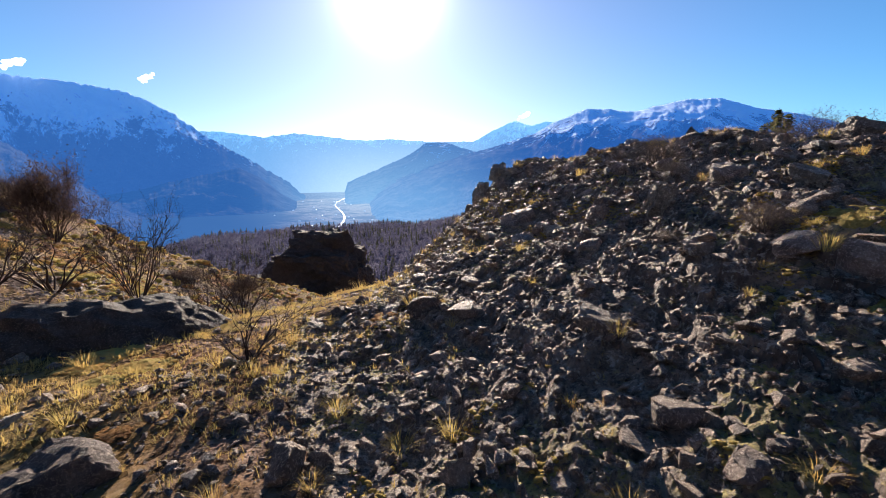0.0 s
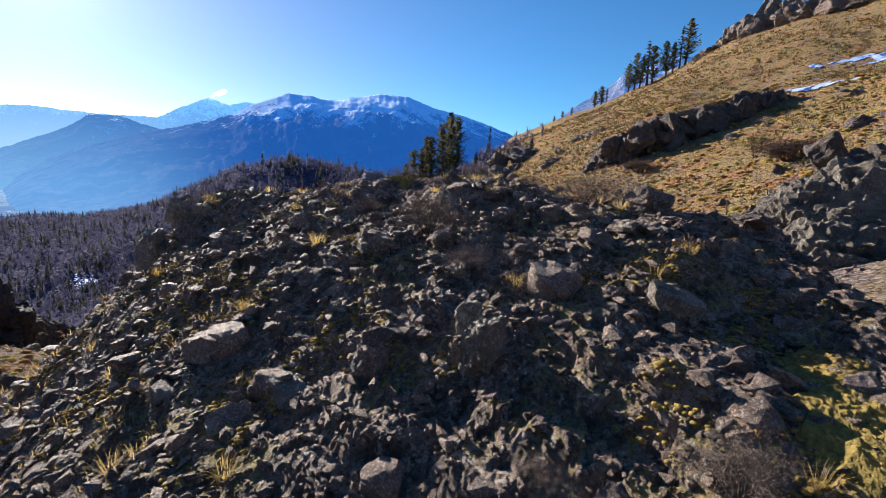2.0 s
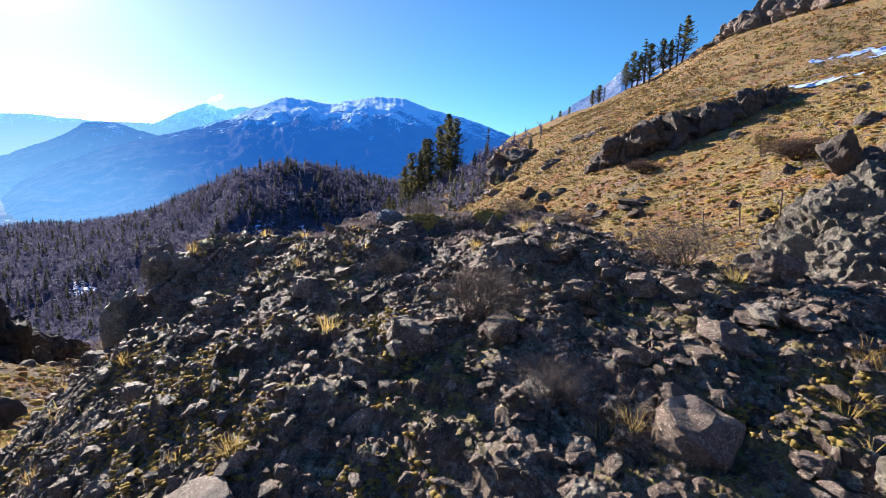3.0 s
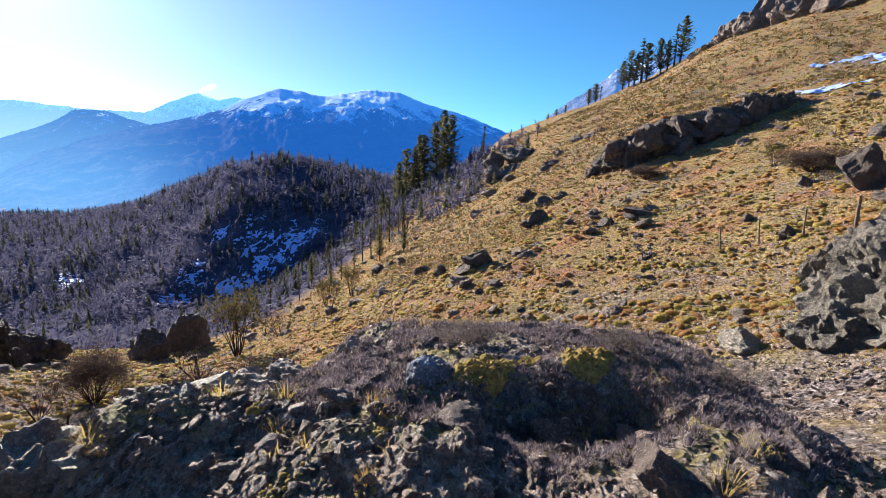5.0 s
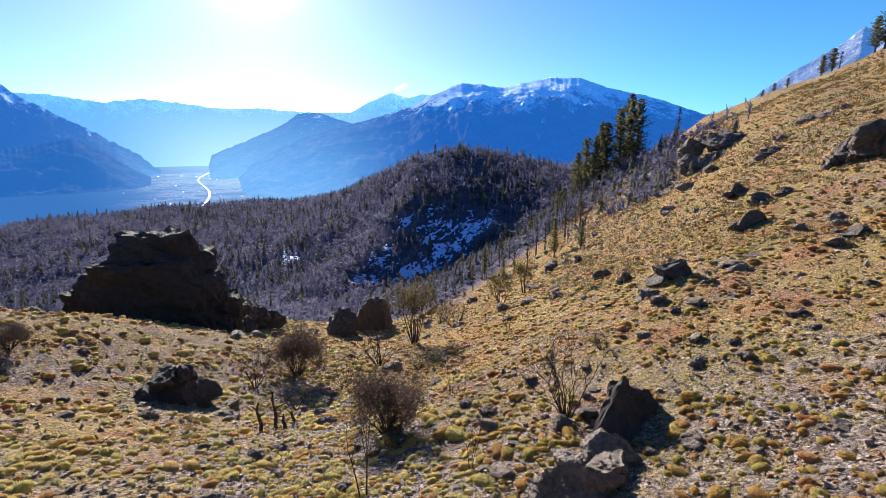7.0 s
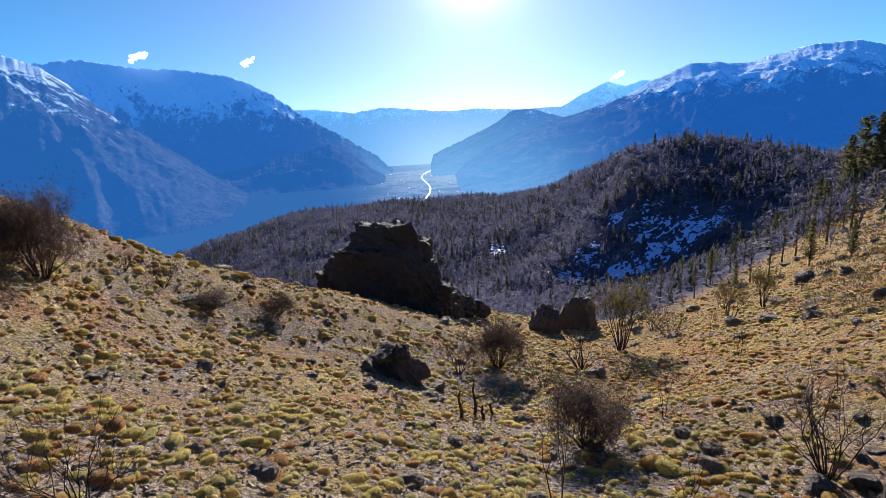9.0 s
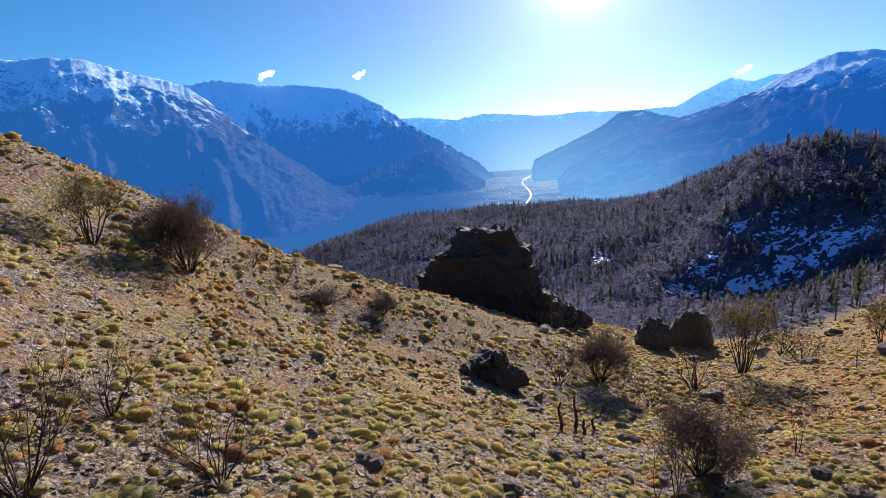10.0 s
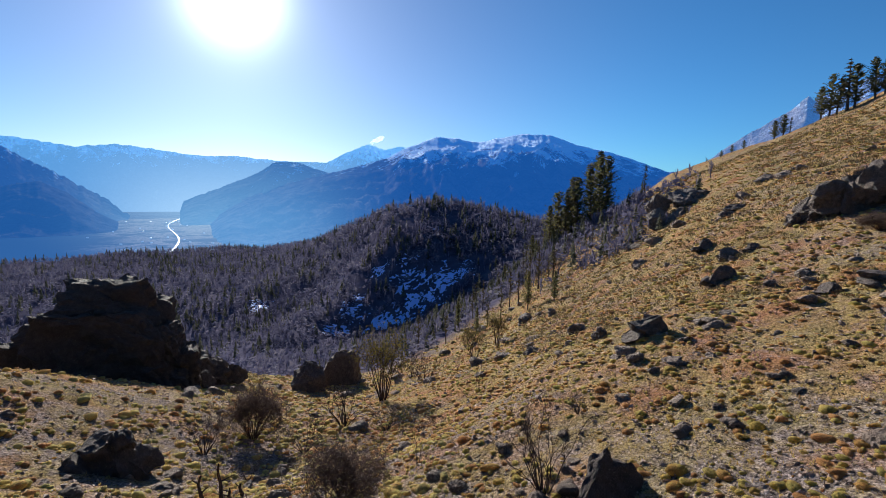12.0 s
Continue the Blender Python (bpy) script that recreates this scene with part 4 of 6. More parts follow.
# ---- valley floor, far backdrop ----
def valley_floor():
    m, nt, p = material("valley_fields")
    fields = ramp(nt, wtex(nt, 0.009, 6, 0.8), [(0.34, (0.015, 0.02, 0.015)), (0.47, (0.04, 0.045, 0.03)), (0.54, (0.17, 0.15, 0.11)), (0.58, (0.04, 0.045, 0.03)), (0.68, (0.16, 0.15, 0.11))])
    where = nt.nodes.new("ShaderNodeVertexColor")
    where.layer_name = "farmed"
    fields = mix(nt, where.outputs["Color"], (0.012, 0.018, 0.016), fields)
    nt.links.new(fields, p.inputs["Base Color"])
    p.inputs["Roughness"].default_value = 1.0
    p.inputs["Specular IOR Level"].default_value = 0.0
    # valley haze painted as emission on the fields
    painted_haze(nt, p, (0.022, 0.095, 0.275), (0.30, 0.47, 0.62), 0.36, -0.125, -0.034, 0.06)
    az = np.radians(np.linspace(-60, 22, 120))
    rr = np.linspace(540, 4850, 60)
    vx, vy = OX + np.sin(az)[None] * rr[:, None], OY + np.cos(az)[None] * rr[:, None]
    vz = -187 + 2.0 * fbm(vx / 300, vy / 300, 3, 77)
    v = np.stack([vx, vy, vz], -1).reshape(-1, 3)
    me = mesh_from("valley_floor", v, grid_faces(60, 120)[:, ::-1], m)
    head = np.degrees(np.arctan2(v[:, 0], v[:, 1])) + 2.5 * fbm(v[:, 0] / 250, v[:, 1] / 250, 3, 79)
    farmed = smooth(-14, -9, head) * (1 - smooth(1, 5, head)) * smooth(1000, 1400, np.hypot(v[:, 0], v[:, 1]))
    layer = me.color_attributes.new("farmed", "FLOAT_COLOR", "POINT")
    layer.data.foreach_set("color", np.repeat(farmed[:, None], 4, 1).astype(np.float32).ravel())
    ob = new("valley_floor", me)
    tagged(ob, "hazy flat valley floor with fields and hedges", "valley", kind="structure")
    # the pale river that winds along the valley, its hazy shine painted as emission
    m2, nt2, p2 = material("river")
    p2.inputs["Base Color"].default_value = (0.5, 0.52, 0.55, 1)
    p2.inputs["Roughness"].default_value = 0.25
    painted_haze(nt2, p2, (0.18, 0.28, 0.44), (0.46, 0.60, 0.70), 0.30)
    t = np.linspace(0, 1, 60)
    ry = 1450 + t * 2000
    rx = ry * np.tan(np.radians(-6.6 + 1.6 * t + 1.1 * np.sin(t * 7.5) * (1 - 0.7 * t)))
    wide = 2.2 + 1.0 * np.sin(t * 9)
    v = np.concatenate([np.stack([rx - wide, ry, np.full(60, -183.0)], 1), np.stack([rx + wide, ry, np.full(60, -183.0)], 1)])
    k = np.arange(59)
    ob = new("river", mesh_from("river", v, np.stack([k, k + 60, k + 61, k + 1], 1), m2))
    tagged(ob, "pale river with a painted haze glow in the valley", "river", kind="structure")


valley_floor()


def cloud(x, y, z, size, seed, label):
    """A small torn cloud: many overlapping lumps in one mesh."""
    rng = np.random.RandomState(seed)
    v, f, base = [], [], 0
    iv, jf = ICO[2]
    for _ in range(26):
        c = rng.normal(size=3) * np.array([0.42, 0.14, 0.12])
        c[2] += 0.35 * c[0]
        r = rng.uniform(0.15, 0.27)
        q = iv * r
        q = q * (1 + 0.35 * noise3(iv * 1.0 + c, 2.2, seed, 3))[:, None] + c
        v.append(q)
        f.append(jf + base)
        base += len(iv)
    ob = new("cloud", mesh_from("cloud", np.concatenate(v) * size, np.concatenate(f), M_CLOUD))
    ob.location = (x, y, z)
    tagged(ob, label, "cloud", "clouds over the crest")


M_CLOUD, _, cp = material("cloud")
cp.inputs["Base Color"].default_value = (0.9, 0.92, 0.95, 1)
cp.inputs["Roughness"].default_value = 1.0
# emission stands in for sunlight scattered through the cloud
cp.inputs["Emission Color"].default_value = (0.85, 0.92, 1.0, 1)
cp.inputs["Emission Strength"].default_value = 0.45
for az_, el_, d_, s_, k_ in ((-34.1, 9.25, 3550, 62, 1), (-24.3, 9.0, 3550, 52, 2), (15.8, 5.9, 4250, 60, 4)):
    a_ = radians(az_)
    cloud(OX + math.sin(a_) * d_, OY + math.cos(a_) * d_, OZ + d_ * math.tan(radians(el_)), s_, k_, "small torn white cloud above the snowy crest")


# ---- snow lying in the shaded gully and on the slope ----
def snow_patch(x, y, rx, ry, yaw, seed, label, cut=0.0, lift=0.12):
    n = 120
    u, w = np.meshgrid(np.linspace(-1.15, 1.15, n), np.linspace(-1.15, 1.15, n))
    c, s = math.cos(radians(yaw)), math.sin(radians(yaw))
    px, py = x + rx * u * c - ry * w * s, y + rx * u * s + ry * w * c
    keep = 0.42 - np.hypot(u, w) * 0.62 + 0.55 * fbm(px / (rx * 0.4), py / (rx * 0.4), 3, seed) + 0.75 * fbm(px / max(rx * 0.12, 0.5), py / max(rx * 0.12, 0.5), 3, seed + 9) - cut
    z = ground_height(px, py) + lift + 0.1 * np.clip(keep, -0.5, 0.5)
    v = np.stack([px, py, z], -1).reshape(-1, 3)
    fc = grid_faces(n, n)
    fc = fc[(keep.reshape(-1)[fc] > 0).all(1)]
    used = np.unique(fc)
    back = np.zeros(n * n, int)
    back[used] = np.arange(len(used))
    ob = new("snow_patch", mesh_from("snow_patch", v[used], back[fc], M_SHADE_SNOW))
    tagged(ob, label, "snow", kind="stuff")


def snow_row(az, r, across, along, seed):
    a = radians(az)
    return OX + math.sin(a) * r, OY + math.cos(a) * r, across, along, -az, seed


SNOWS = [snow_row(*q) for q in (
    (19.3, 191, 8, 17, 1), (23.5, 187, 11, 11, 2), (20.8, 180, 9, 8, 8), (15.5, 175, 12, 7, 3), (10.5, 172, 9, 5, 4), (18.5, 175, 9, 5, 10),
    (12.9, 184, 6, 8, 5), (15.9, 204, 4.5, 4.5, 6), (22.6, 226, 4, 3, 7), (2.4, 250, 7, 9, 9), (26.0, 190, 5, 5, 11), (13.5, 192, 3, 3, 12),
)]
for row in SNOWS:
    snow_patch(*row, "patch of old snow coloured shade-blue between trees", cut=0.15, lift=0.35)
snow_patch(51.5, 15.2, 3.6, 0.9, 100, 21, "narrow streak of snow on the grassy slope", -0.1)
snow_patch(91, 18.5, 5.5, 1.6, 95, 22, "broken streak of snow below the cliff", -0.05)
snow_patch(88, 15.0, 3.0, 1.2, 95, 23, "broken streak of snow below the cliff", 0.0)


# ---- the woods on the far hill ----
def woods():
    rng = np.random.RandomState(5)
    n = 40000
    az = rng.uniform(-48, 47, n)
    r = np.sqrt(rng.uniform(60**2, 560**2, n))
    more = 9000
    az = np.concatenate([az, rng.uniform(2, 44, more)])
    r = np.concatenate([r, rng.uniform(75, 330, more)])
    scrubby = 900
    az = np.concatenate([az, rng.normal(41.5, 3.4, scrubby)])
    r = np.concatenate([r, rng.uniform(62, 150, scrubby)])
    x, y = OX + np.sin(np.radians(az)) * r, OY + np.cos(np.radians(az)) * r
    dense = woods_zone(x, y)
    dense[-scrubby:] = 1.0
    clump = fbm(x / 22, y / 22, 3, 51)
    keep = rng.uniform(size=len(x)) < dense * np.clip(0.75 + 0.8 * clump, 0.1, 1)
    for row in SNOWS:
        c, s = math.cos(radians(-row[4])), math.sin(radians(-row[4]))
        u, w = (x - row[0]) * c - (y - row[1]) * s, (x - row[0]) * s + (y - row[1]) * c
        keep &= ~((np.hypot(u / row[2], w / row[3]) < 0.75) & (rng.uniform(size=len(x)) < 0.86))
    keep &= r > 58 + 12 * (az > -20)
    x, y, r, az = x[keep], y[keep], r[keep], az[keep]
    z = ground_height(x, y)
    kind = rng.uniform(size=len(x)) + 0.25 * fbm(x / 40, y / 40, 3, 52)

    def bare_tree(seed):
        g = np.random.RandomState(seed)
        v, f = [], []
        for k in range(8):
            a = g.uniform(0, 6.28)
            h0 = g.uniform(0.12, 0.55)
            out = g.uniform(0.1, 0.34)
            h1 = min(1.0, h0 + g.uniform(0.25, 0.5))
            w = g.uniform(0.02, 0.05)
            d = np.array([math.cos(a), math.sin(a), 0])
            s = np.array([-math.sin(a), math.cos(a), 0]) * w
            b = np.array([0, 0, h0])
            tip = d * out + np.array([0, 0, h1])
            i = len(v)
            v += [b - s, b + s, tip]
            f.append((i, i + 1, i + 2))
            mid = b * 0.4 + tip * 0.6
            s2 = np.cross(d, (0, 0, 1)) * 0.11 * g.uniform(0.5, 1.5)
            v += [mid - s2 * 0.5, mid + np.array([0, 0, 0.06]), mid + s2 + np.array([0, 0, g.uniform(0.06, 0.16)])]
            f.append((i + 3, i + 4, i + 5))
        i = len(v)
        v += [np.array([-0.02, 0, -0.05]), np.array([0.02, 0.0, -0.05]), np.array([0, 0, 0.95]), np.array([0, -0.02, -0.05]), np.array([0, 0.02, -0.05])]
        f += [(i, i + 1, i + 2), (i + 3, i + 4, i + 2)]
        return np.array(v), np.array(f)

    def conifer(seed):
        g = np.random.RandomState(seed)
        v, f = [], []
        for k in range(9):
            h = 0.1 + 0.095 * k
            rad = 0.24 * (1 - h) + 0.02
            for j in range(4):
                a = g.uniform(0, 6.28)
                d = np.array([math.cos(a), math.sin(a), 0]) * rad * g.uniform(0.7, 1.25)
                s = np.array([-math.sin(a), math.cos(a), 0]) * rad * 0.5
                i = len(v)
                v += [np.array([0, 0, h + 0.15]), d - s + np.array([0, 0, h - 0.03]), d + s + np.array([0, 0, h + g.uniform(-0.06, 0.02)])]
                f.append((i, i + 1, i + 2))
        return np.array(v), np.array(f)

    def bushy(seed):
        g = np.random.RandomState(seed)
        v, f = [], []
        for k in range(13):
            c = g.normal(size=3) * np.array([0.2, 0.2, 0.2]) + np.array([0, 0, 0.45])
            i = len(v)
            v += [c + g.normal(size=3) * 0.12 for _ in range(3)]
            f.append((i, i + 1, i + 2))
        return np.array(v), np.array(f)

    size = rng.uniform(2.2, 6.4, len(x)) * np.interp(r, [60, 120, 300], [0.5, 0.75, 1.0])
    yaw = rng.uniform(0, 6.28, len(x))
    con = kind > 0.9
    bush = (kind < 0.48) & ~con
    for name, pick, shapes, mat, label, tallness in (
        ("bare_woods", ~con & ~bush, [bare_tree(s) for s in range(5)], M_HAZY_WOODS, "leafless winter woods tinted haze-blue covering the hill", 1.0),
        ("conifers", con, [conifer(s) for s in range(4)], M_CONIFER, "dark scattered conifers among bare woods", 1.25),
        ("scrub", bush, [bushy(s) for s in range(4)], M_HAZY_WOODS, "low leafless scrub between the trees", 0.6),
    ):
        q = np.where(pick)[0]
        me = scatter_mesh(name, shapes, x[q], y[q], z[q], size[q] * (0.95 if name == "conifers" else 1), yaw[q], rng.randint(0, len(shapes), len(q)), mat, tall=np.full(len(q), tallness))
        tagged(new(name, me), label, "woods", kind="stuff")


woods()


# ---- boulders and outcrops ----
def boulder(name, x, y, lumps, mat, label, seed, category="boulder", sink=0.12, sub=4, scale=1.0, rough=0.2, boxy=False, taper=0.0, cuts=14, grit=0.05):
    """A boulder, or an outcrop of angular blocks: (dx, dy, dz, sx, sy, sz) each, in metres, dz above the ground."""
    ob = None if len(lumps) == 1 else thing(name, x, y, ground_at(x, y) - sink, label, category)
    for k, (dx, dy, dz, sx, sy, sz) in enumerate(lumps):
        v, f = rock_shape(seed * 31 + k, sub, cuts if not boxy else 7, rough, 0.8, (1, 1, 1), boxy)
        big = max(sx, sy, sz)
        v = v * np.array([sx, sy, sz])
        v[:, :2] *= (1 - taper * np.clip(0.5 + 0.5 * v[:, 2] / sz, 0, 1))[:, None]
        nrm = v / (np.linalg.norm(v, axis=1, keepdims=True) + 1e-9)
        q = v + np.array([dx, dy, dz])
        v = v + nrm * (grit * big * noise3(q / big, 8.0, seed + 11, 4))[:, None]
        v = v + nrm * (0.10 * big * (np.abs(noise3(q / big, 2.6, seed + 3, 4)) * -1.6 + 0.25))[:, None]
        if ob:
            block = part("rock_block", mesh_from("rock_block", v, f, mat, sub < 3), ob)
            block.location = (dx, dy, dz)
        else:
            one = new(name, mesh_from(name, v + np.array([dx, dy, dz]), f, mat, sub < 3))
            one.location = (x, y, ground_at(x, y) - sink)
            tagged(one, label, category)


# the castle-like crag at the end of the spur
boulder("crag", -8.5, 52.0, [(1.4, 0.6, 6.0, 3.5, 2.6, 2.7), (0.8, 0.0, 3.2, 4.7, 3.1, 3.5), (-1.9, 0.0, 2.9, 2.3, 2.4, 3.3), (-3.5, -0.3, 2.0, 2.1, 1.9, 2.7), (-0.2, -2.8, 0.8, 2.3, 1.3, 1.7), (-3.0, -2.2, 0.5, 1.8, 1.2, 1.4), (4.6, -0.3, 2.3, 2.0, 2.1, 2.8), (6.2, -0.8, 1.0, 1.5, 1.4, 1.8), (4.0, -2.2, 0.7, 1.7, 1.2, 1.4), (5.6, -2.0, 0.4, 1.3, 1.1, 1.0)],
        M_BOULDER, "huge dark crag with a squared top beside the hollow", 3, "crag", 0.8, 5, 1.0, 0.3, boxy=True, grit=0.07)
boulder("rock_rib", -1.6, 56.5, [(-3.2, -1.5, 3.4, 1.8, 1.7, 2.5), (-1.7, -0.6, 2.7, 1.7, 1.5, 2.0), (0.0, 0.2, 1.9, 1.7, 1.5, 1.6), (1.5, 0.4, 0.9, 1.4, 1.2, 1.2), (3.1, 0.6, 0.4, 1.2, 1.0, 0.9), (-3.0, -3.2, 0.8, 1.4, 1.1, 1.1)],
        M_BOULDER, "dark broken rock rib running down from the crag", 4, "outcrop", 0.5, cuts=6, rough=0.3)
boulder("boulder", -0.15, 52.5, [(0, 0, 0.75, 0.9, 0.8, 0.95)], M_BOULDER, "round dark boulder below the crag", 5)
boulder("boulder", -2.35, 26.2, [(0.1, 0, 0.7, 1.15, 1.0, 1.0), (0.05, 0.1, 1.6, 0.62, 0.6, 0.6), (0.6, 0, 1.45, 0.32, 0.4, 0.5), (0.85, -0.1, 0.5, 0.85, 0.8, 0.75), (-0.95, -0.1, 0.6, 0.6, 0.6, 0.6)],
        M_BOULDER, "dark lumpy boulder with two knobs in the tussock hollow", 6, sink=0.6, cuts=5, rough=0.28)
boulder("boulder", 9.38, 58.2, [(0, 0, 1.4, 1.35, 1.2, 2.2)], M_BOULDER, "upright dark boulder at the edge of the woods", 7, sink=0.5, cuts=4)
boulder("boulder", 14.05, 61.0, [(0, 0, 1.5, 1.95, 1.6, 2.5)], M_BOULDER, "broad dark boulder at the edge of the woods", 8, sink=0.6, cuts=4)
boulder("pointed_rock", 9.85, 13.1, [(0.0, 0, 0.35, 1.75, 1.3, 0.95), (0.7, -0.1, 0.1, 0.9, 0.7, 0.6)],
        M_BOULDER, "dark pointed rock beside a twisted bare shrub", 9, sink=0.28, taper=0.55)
boulder("low_outcrop", 7.15, 11.2, [(0, 0, 0.3, 0.75, 0.7, 0.5), (0.75, 0.1, 0.35, 0.5, 0.6, 0.5), (1.25, 0.5, 0.4, 0.55, 0.5, 0.42), (-0.5, 0.3, 0.15, 0.5, 0.5, 0.35), (0.5, -0.5, 0.1, 0.5, 0.4, 0.35), (0.2, 0.5, 0.5, 0.35, 0.35, 0.3)],
        M_ROCK, "low jagged grey outcrop on the slope", 10, "outcrop", 0.2, 5)
# rocks on the far slope
for k, (x, y, w, hgt) in enumerate([(20.2, 24.9, 0.55, 0.7), (19.3, 20.9, 1.3, 0.95), (29.3, 25.1, 1.5, 0.9), (34.6, 28.4, 1.0, 0.75), (35.6, 27.5, 0.75, 0.5), (27.3, 16.2, 1.4, 0.6), (25.8, 17.5, 0.85, 0.42), (16.35, 13.1, 0.3, 0.24), (33.7, 52.2, 1.4, 1.1), (21.7, 7.95, 0.52, 0.45), (38, 33, 1.2, 0.8), (23, 30, 0.9, 0.5), (48, 38, 1.6, 1.0)]):
    boulder("slope_rock", x, y, [(0, 0, hgt * 0.4, w * 0.75, w * 0.55, hgt * 0.7), (w * 0.45, 0.1, hgt * 0.15, w * 0.5, w * 0.45, hgt * 0.5), (-w * 0.5, 0.1, hgt * 0.1, w * 0.45, w * 0.4, hgt * 0.4)], M_CLIFF, "dark weathered rock on the golden grass slope", 40 + k, "rock", 0.15, 3)


def rock_band():
    """Broken blocks on the face of the step in the slope."""
    rng = np.random.RandomState(60)
    wx, wy, wh = (np.array(q) for q in zip(*BAND))
    run = np.concatenate([[0], np.cumsum(np.hypot(np.diff(wx), np.diff(wy)))])
    x0, y0 = wx[0], wy[0]
    z0 = ground_at(x0, y0) - 0.5
    lumps, at = [], 0.8
    while at < run[-1] - 0.8:
        high = float(np.interp(at, run, wh))
        for k in range(3):
            px, py = float(np.interp(at, run, wx)) + rng.normal() * 0.3, float(np.interp(at, run, wy)) + rng.normal() * 0.3
            foot = float(ground_height(np.array([px - 0.9]), np.array([py - 0.6]))[0])
            wide = 0.22 + high * rng.uniform(0.14, 0.34)
            lumps.append((px - x0, py - y0, foot - z0 + high * rng.uniform(0.1, 0.8), wide, wide * rng.uniform(0.7, 1.1), wide * rng.uniform(0.7, 1.3)))
        at += 0.25 + high * rng.uniform(0.12, 0.24)
    boulder("rock_band", x0, y0, lumps, M_CLIFF, "long dark rock band across the grassy slope", 60, "outcrop", 0.5, 3, 1.0, 0.4, cuts=7, grit=0.11)


rock_band()
boulder("grey_rock", 26.5, 6.7, [(0, 0, 0.7, 0.95, 0.9, 1.3), (0.7, -0.6, 0.4, 0.9, 0.8, 0.9), (1.6, -1.4, 0.8, 1.0, 0.9, 1.0)], M_CLIFF, "weathered grey rock tower on the slope", 61, "rock", 0.3)
boulder("rock_band", 35.0, 7.6, [(0, 0, 0.4, 1.3, 1.0, 0.8), (1.3, -0.8, 0.6, 1.2, 1.0, 0.8)], M_CLIFF, "low rock band on the upper slope", 62, "outcrop", 0.3)
boulder("rock_step", 66.0, 59.5, [(0, 0, 1.2, 2.6, 2.2, 2.2), (3.4, -1.6, 1.6, 2.8, 2.0, 2.0), (-3.0, 1.5, 0.7, 2.2, 1.8, 1.8)], M_CLIFF, "dark rock step below the pines", 63, "outcrop", 0.6)
boulder("rock_step", 58.5, 56.5, [(0, 0, 1.0, 2.3, 1.8, 2.0), (2.4, -1.2, 1.2, 2.0, 1.6, 1.8), (5.0, -2.2, 1.5, 2.2, 1.6, 1.7)], M_CLIFF, "dark rock step below the pines", 64, "outcrop", 0.6)
# the pale crag right behind the knoll
crag_rng = np.random.RandomState(65)
CRUST = []
for k in range(12):
    u = crag_rng.uniform(-1.2, 2.0)
    CRUST.append((u, crag_rng.uniform(-2.2, -0.2) - 0.1 * u, 0.25 + 0.42 * (u + 0.6) + crag_rng.uniform(-0.2, 0.5), crag_rng.uniform(0.25, 0.55), crag_rng.uniform(0.25, 0.5), crag_rng.uniform(0.25, 0.5)))
boulder("pale_crag", 12.4, 4.4, CRUST + [(0, 0, 0.3, 0.8, 0.8, 0.75), (0.9, -0.3, 0.8, 1.0, 0.9, 0.95), (1.9, -0.6, 1.1, 1.1, 1.0, 1.0), (-0.5, -0.9, 0.3, 0.9, 0.8, 0.8), (0.5, -1.5, 0.9, 1.1, 1.0, 1.0), (1.7, 0.6, 0.5, 0.7, 0.7, 0.7), (1.6, -1.8, 1.3, 1.2, 1.1, 1.1), (-0.9, 0.4, 0.0, 0.6, 0.6, 0.45)],
        M_CRAG, "pale craggy outcrop with crusted lichen", 65, "outcrop", 0.2, 5, 1.0, 0.36, cuts=4, grit=0.16)
boulder("pale_rock", 11.3, 6.0, [(0, 0, 0.12, 0.42, 0.4, 0.28)], M_CRAG, "pale half-buried rock beside the crag", 66, "rock", 0.08)


# the broken cliff that crowns the ridge
def ridge_cliff():
    rng = np.random.RandomState(9)
    for k, (az_, r_, w_, h_) in enumerate([(67.7, 163, 4, 3.5), (68.7, 161, 5, 5), (69.8, 159, 5, 6), (70.8, 157, 5, 8), (72.0, 155, 7, 14), (73.2, 153, 7, 12), (74.5, 151, 6, 8), (76.2, 148, 8, 9), (78.2, 146, 8, 10), (80.2, 144, 8, 10), (82.2, 142, 8, 11), (84.2, 140, 8, 11)]):
        a = radians(az_)
        x, y = OX + math.sin(a) * r_, OY + math.cos(a) * r_
        z0 = ground_at(x, y) - 1.0
        lumps = []
        for j in range(8):
            across, toward = rng.uniform(-0.7, 0.7) * w_, rng.uniform(-0.15, 0.9) * w_
            px, py = x + across * math.cos(a) - toward * math.sin(a), y - across * math.sin(a) - toward * math.cos(a)
            high = h_ * rng.uniform(0.45, 1.0) * (1 - 0.5 * max(0.0, toward / w_))
            lumps.append((px - x, py - y, ground_at(px, py) - z0 + high * 0.12, w_ * rng.uniform(0.2, 0.5), w_ * rng.uniform(0.2, 0.45), high * 0.48))
        boulder("ridge_crag", x, y, lumps, M_RIDGE, "broken brown crag crowning the grassy ridge", 80 + k, "crag", 1.0, 3, 1.0, 0.36, grit=0.10)


ridge_cliff()


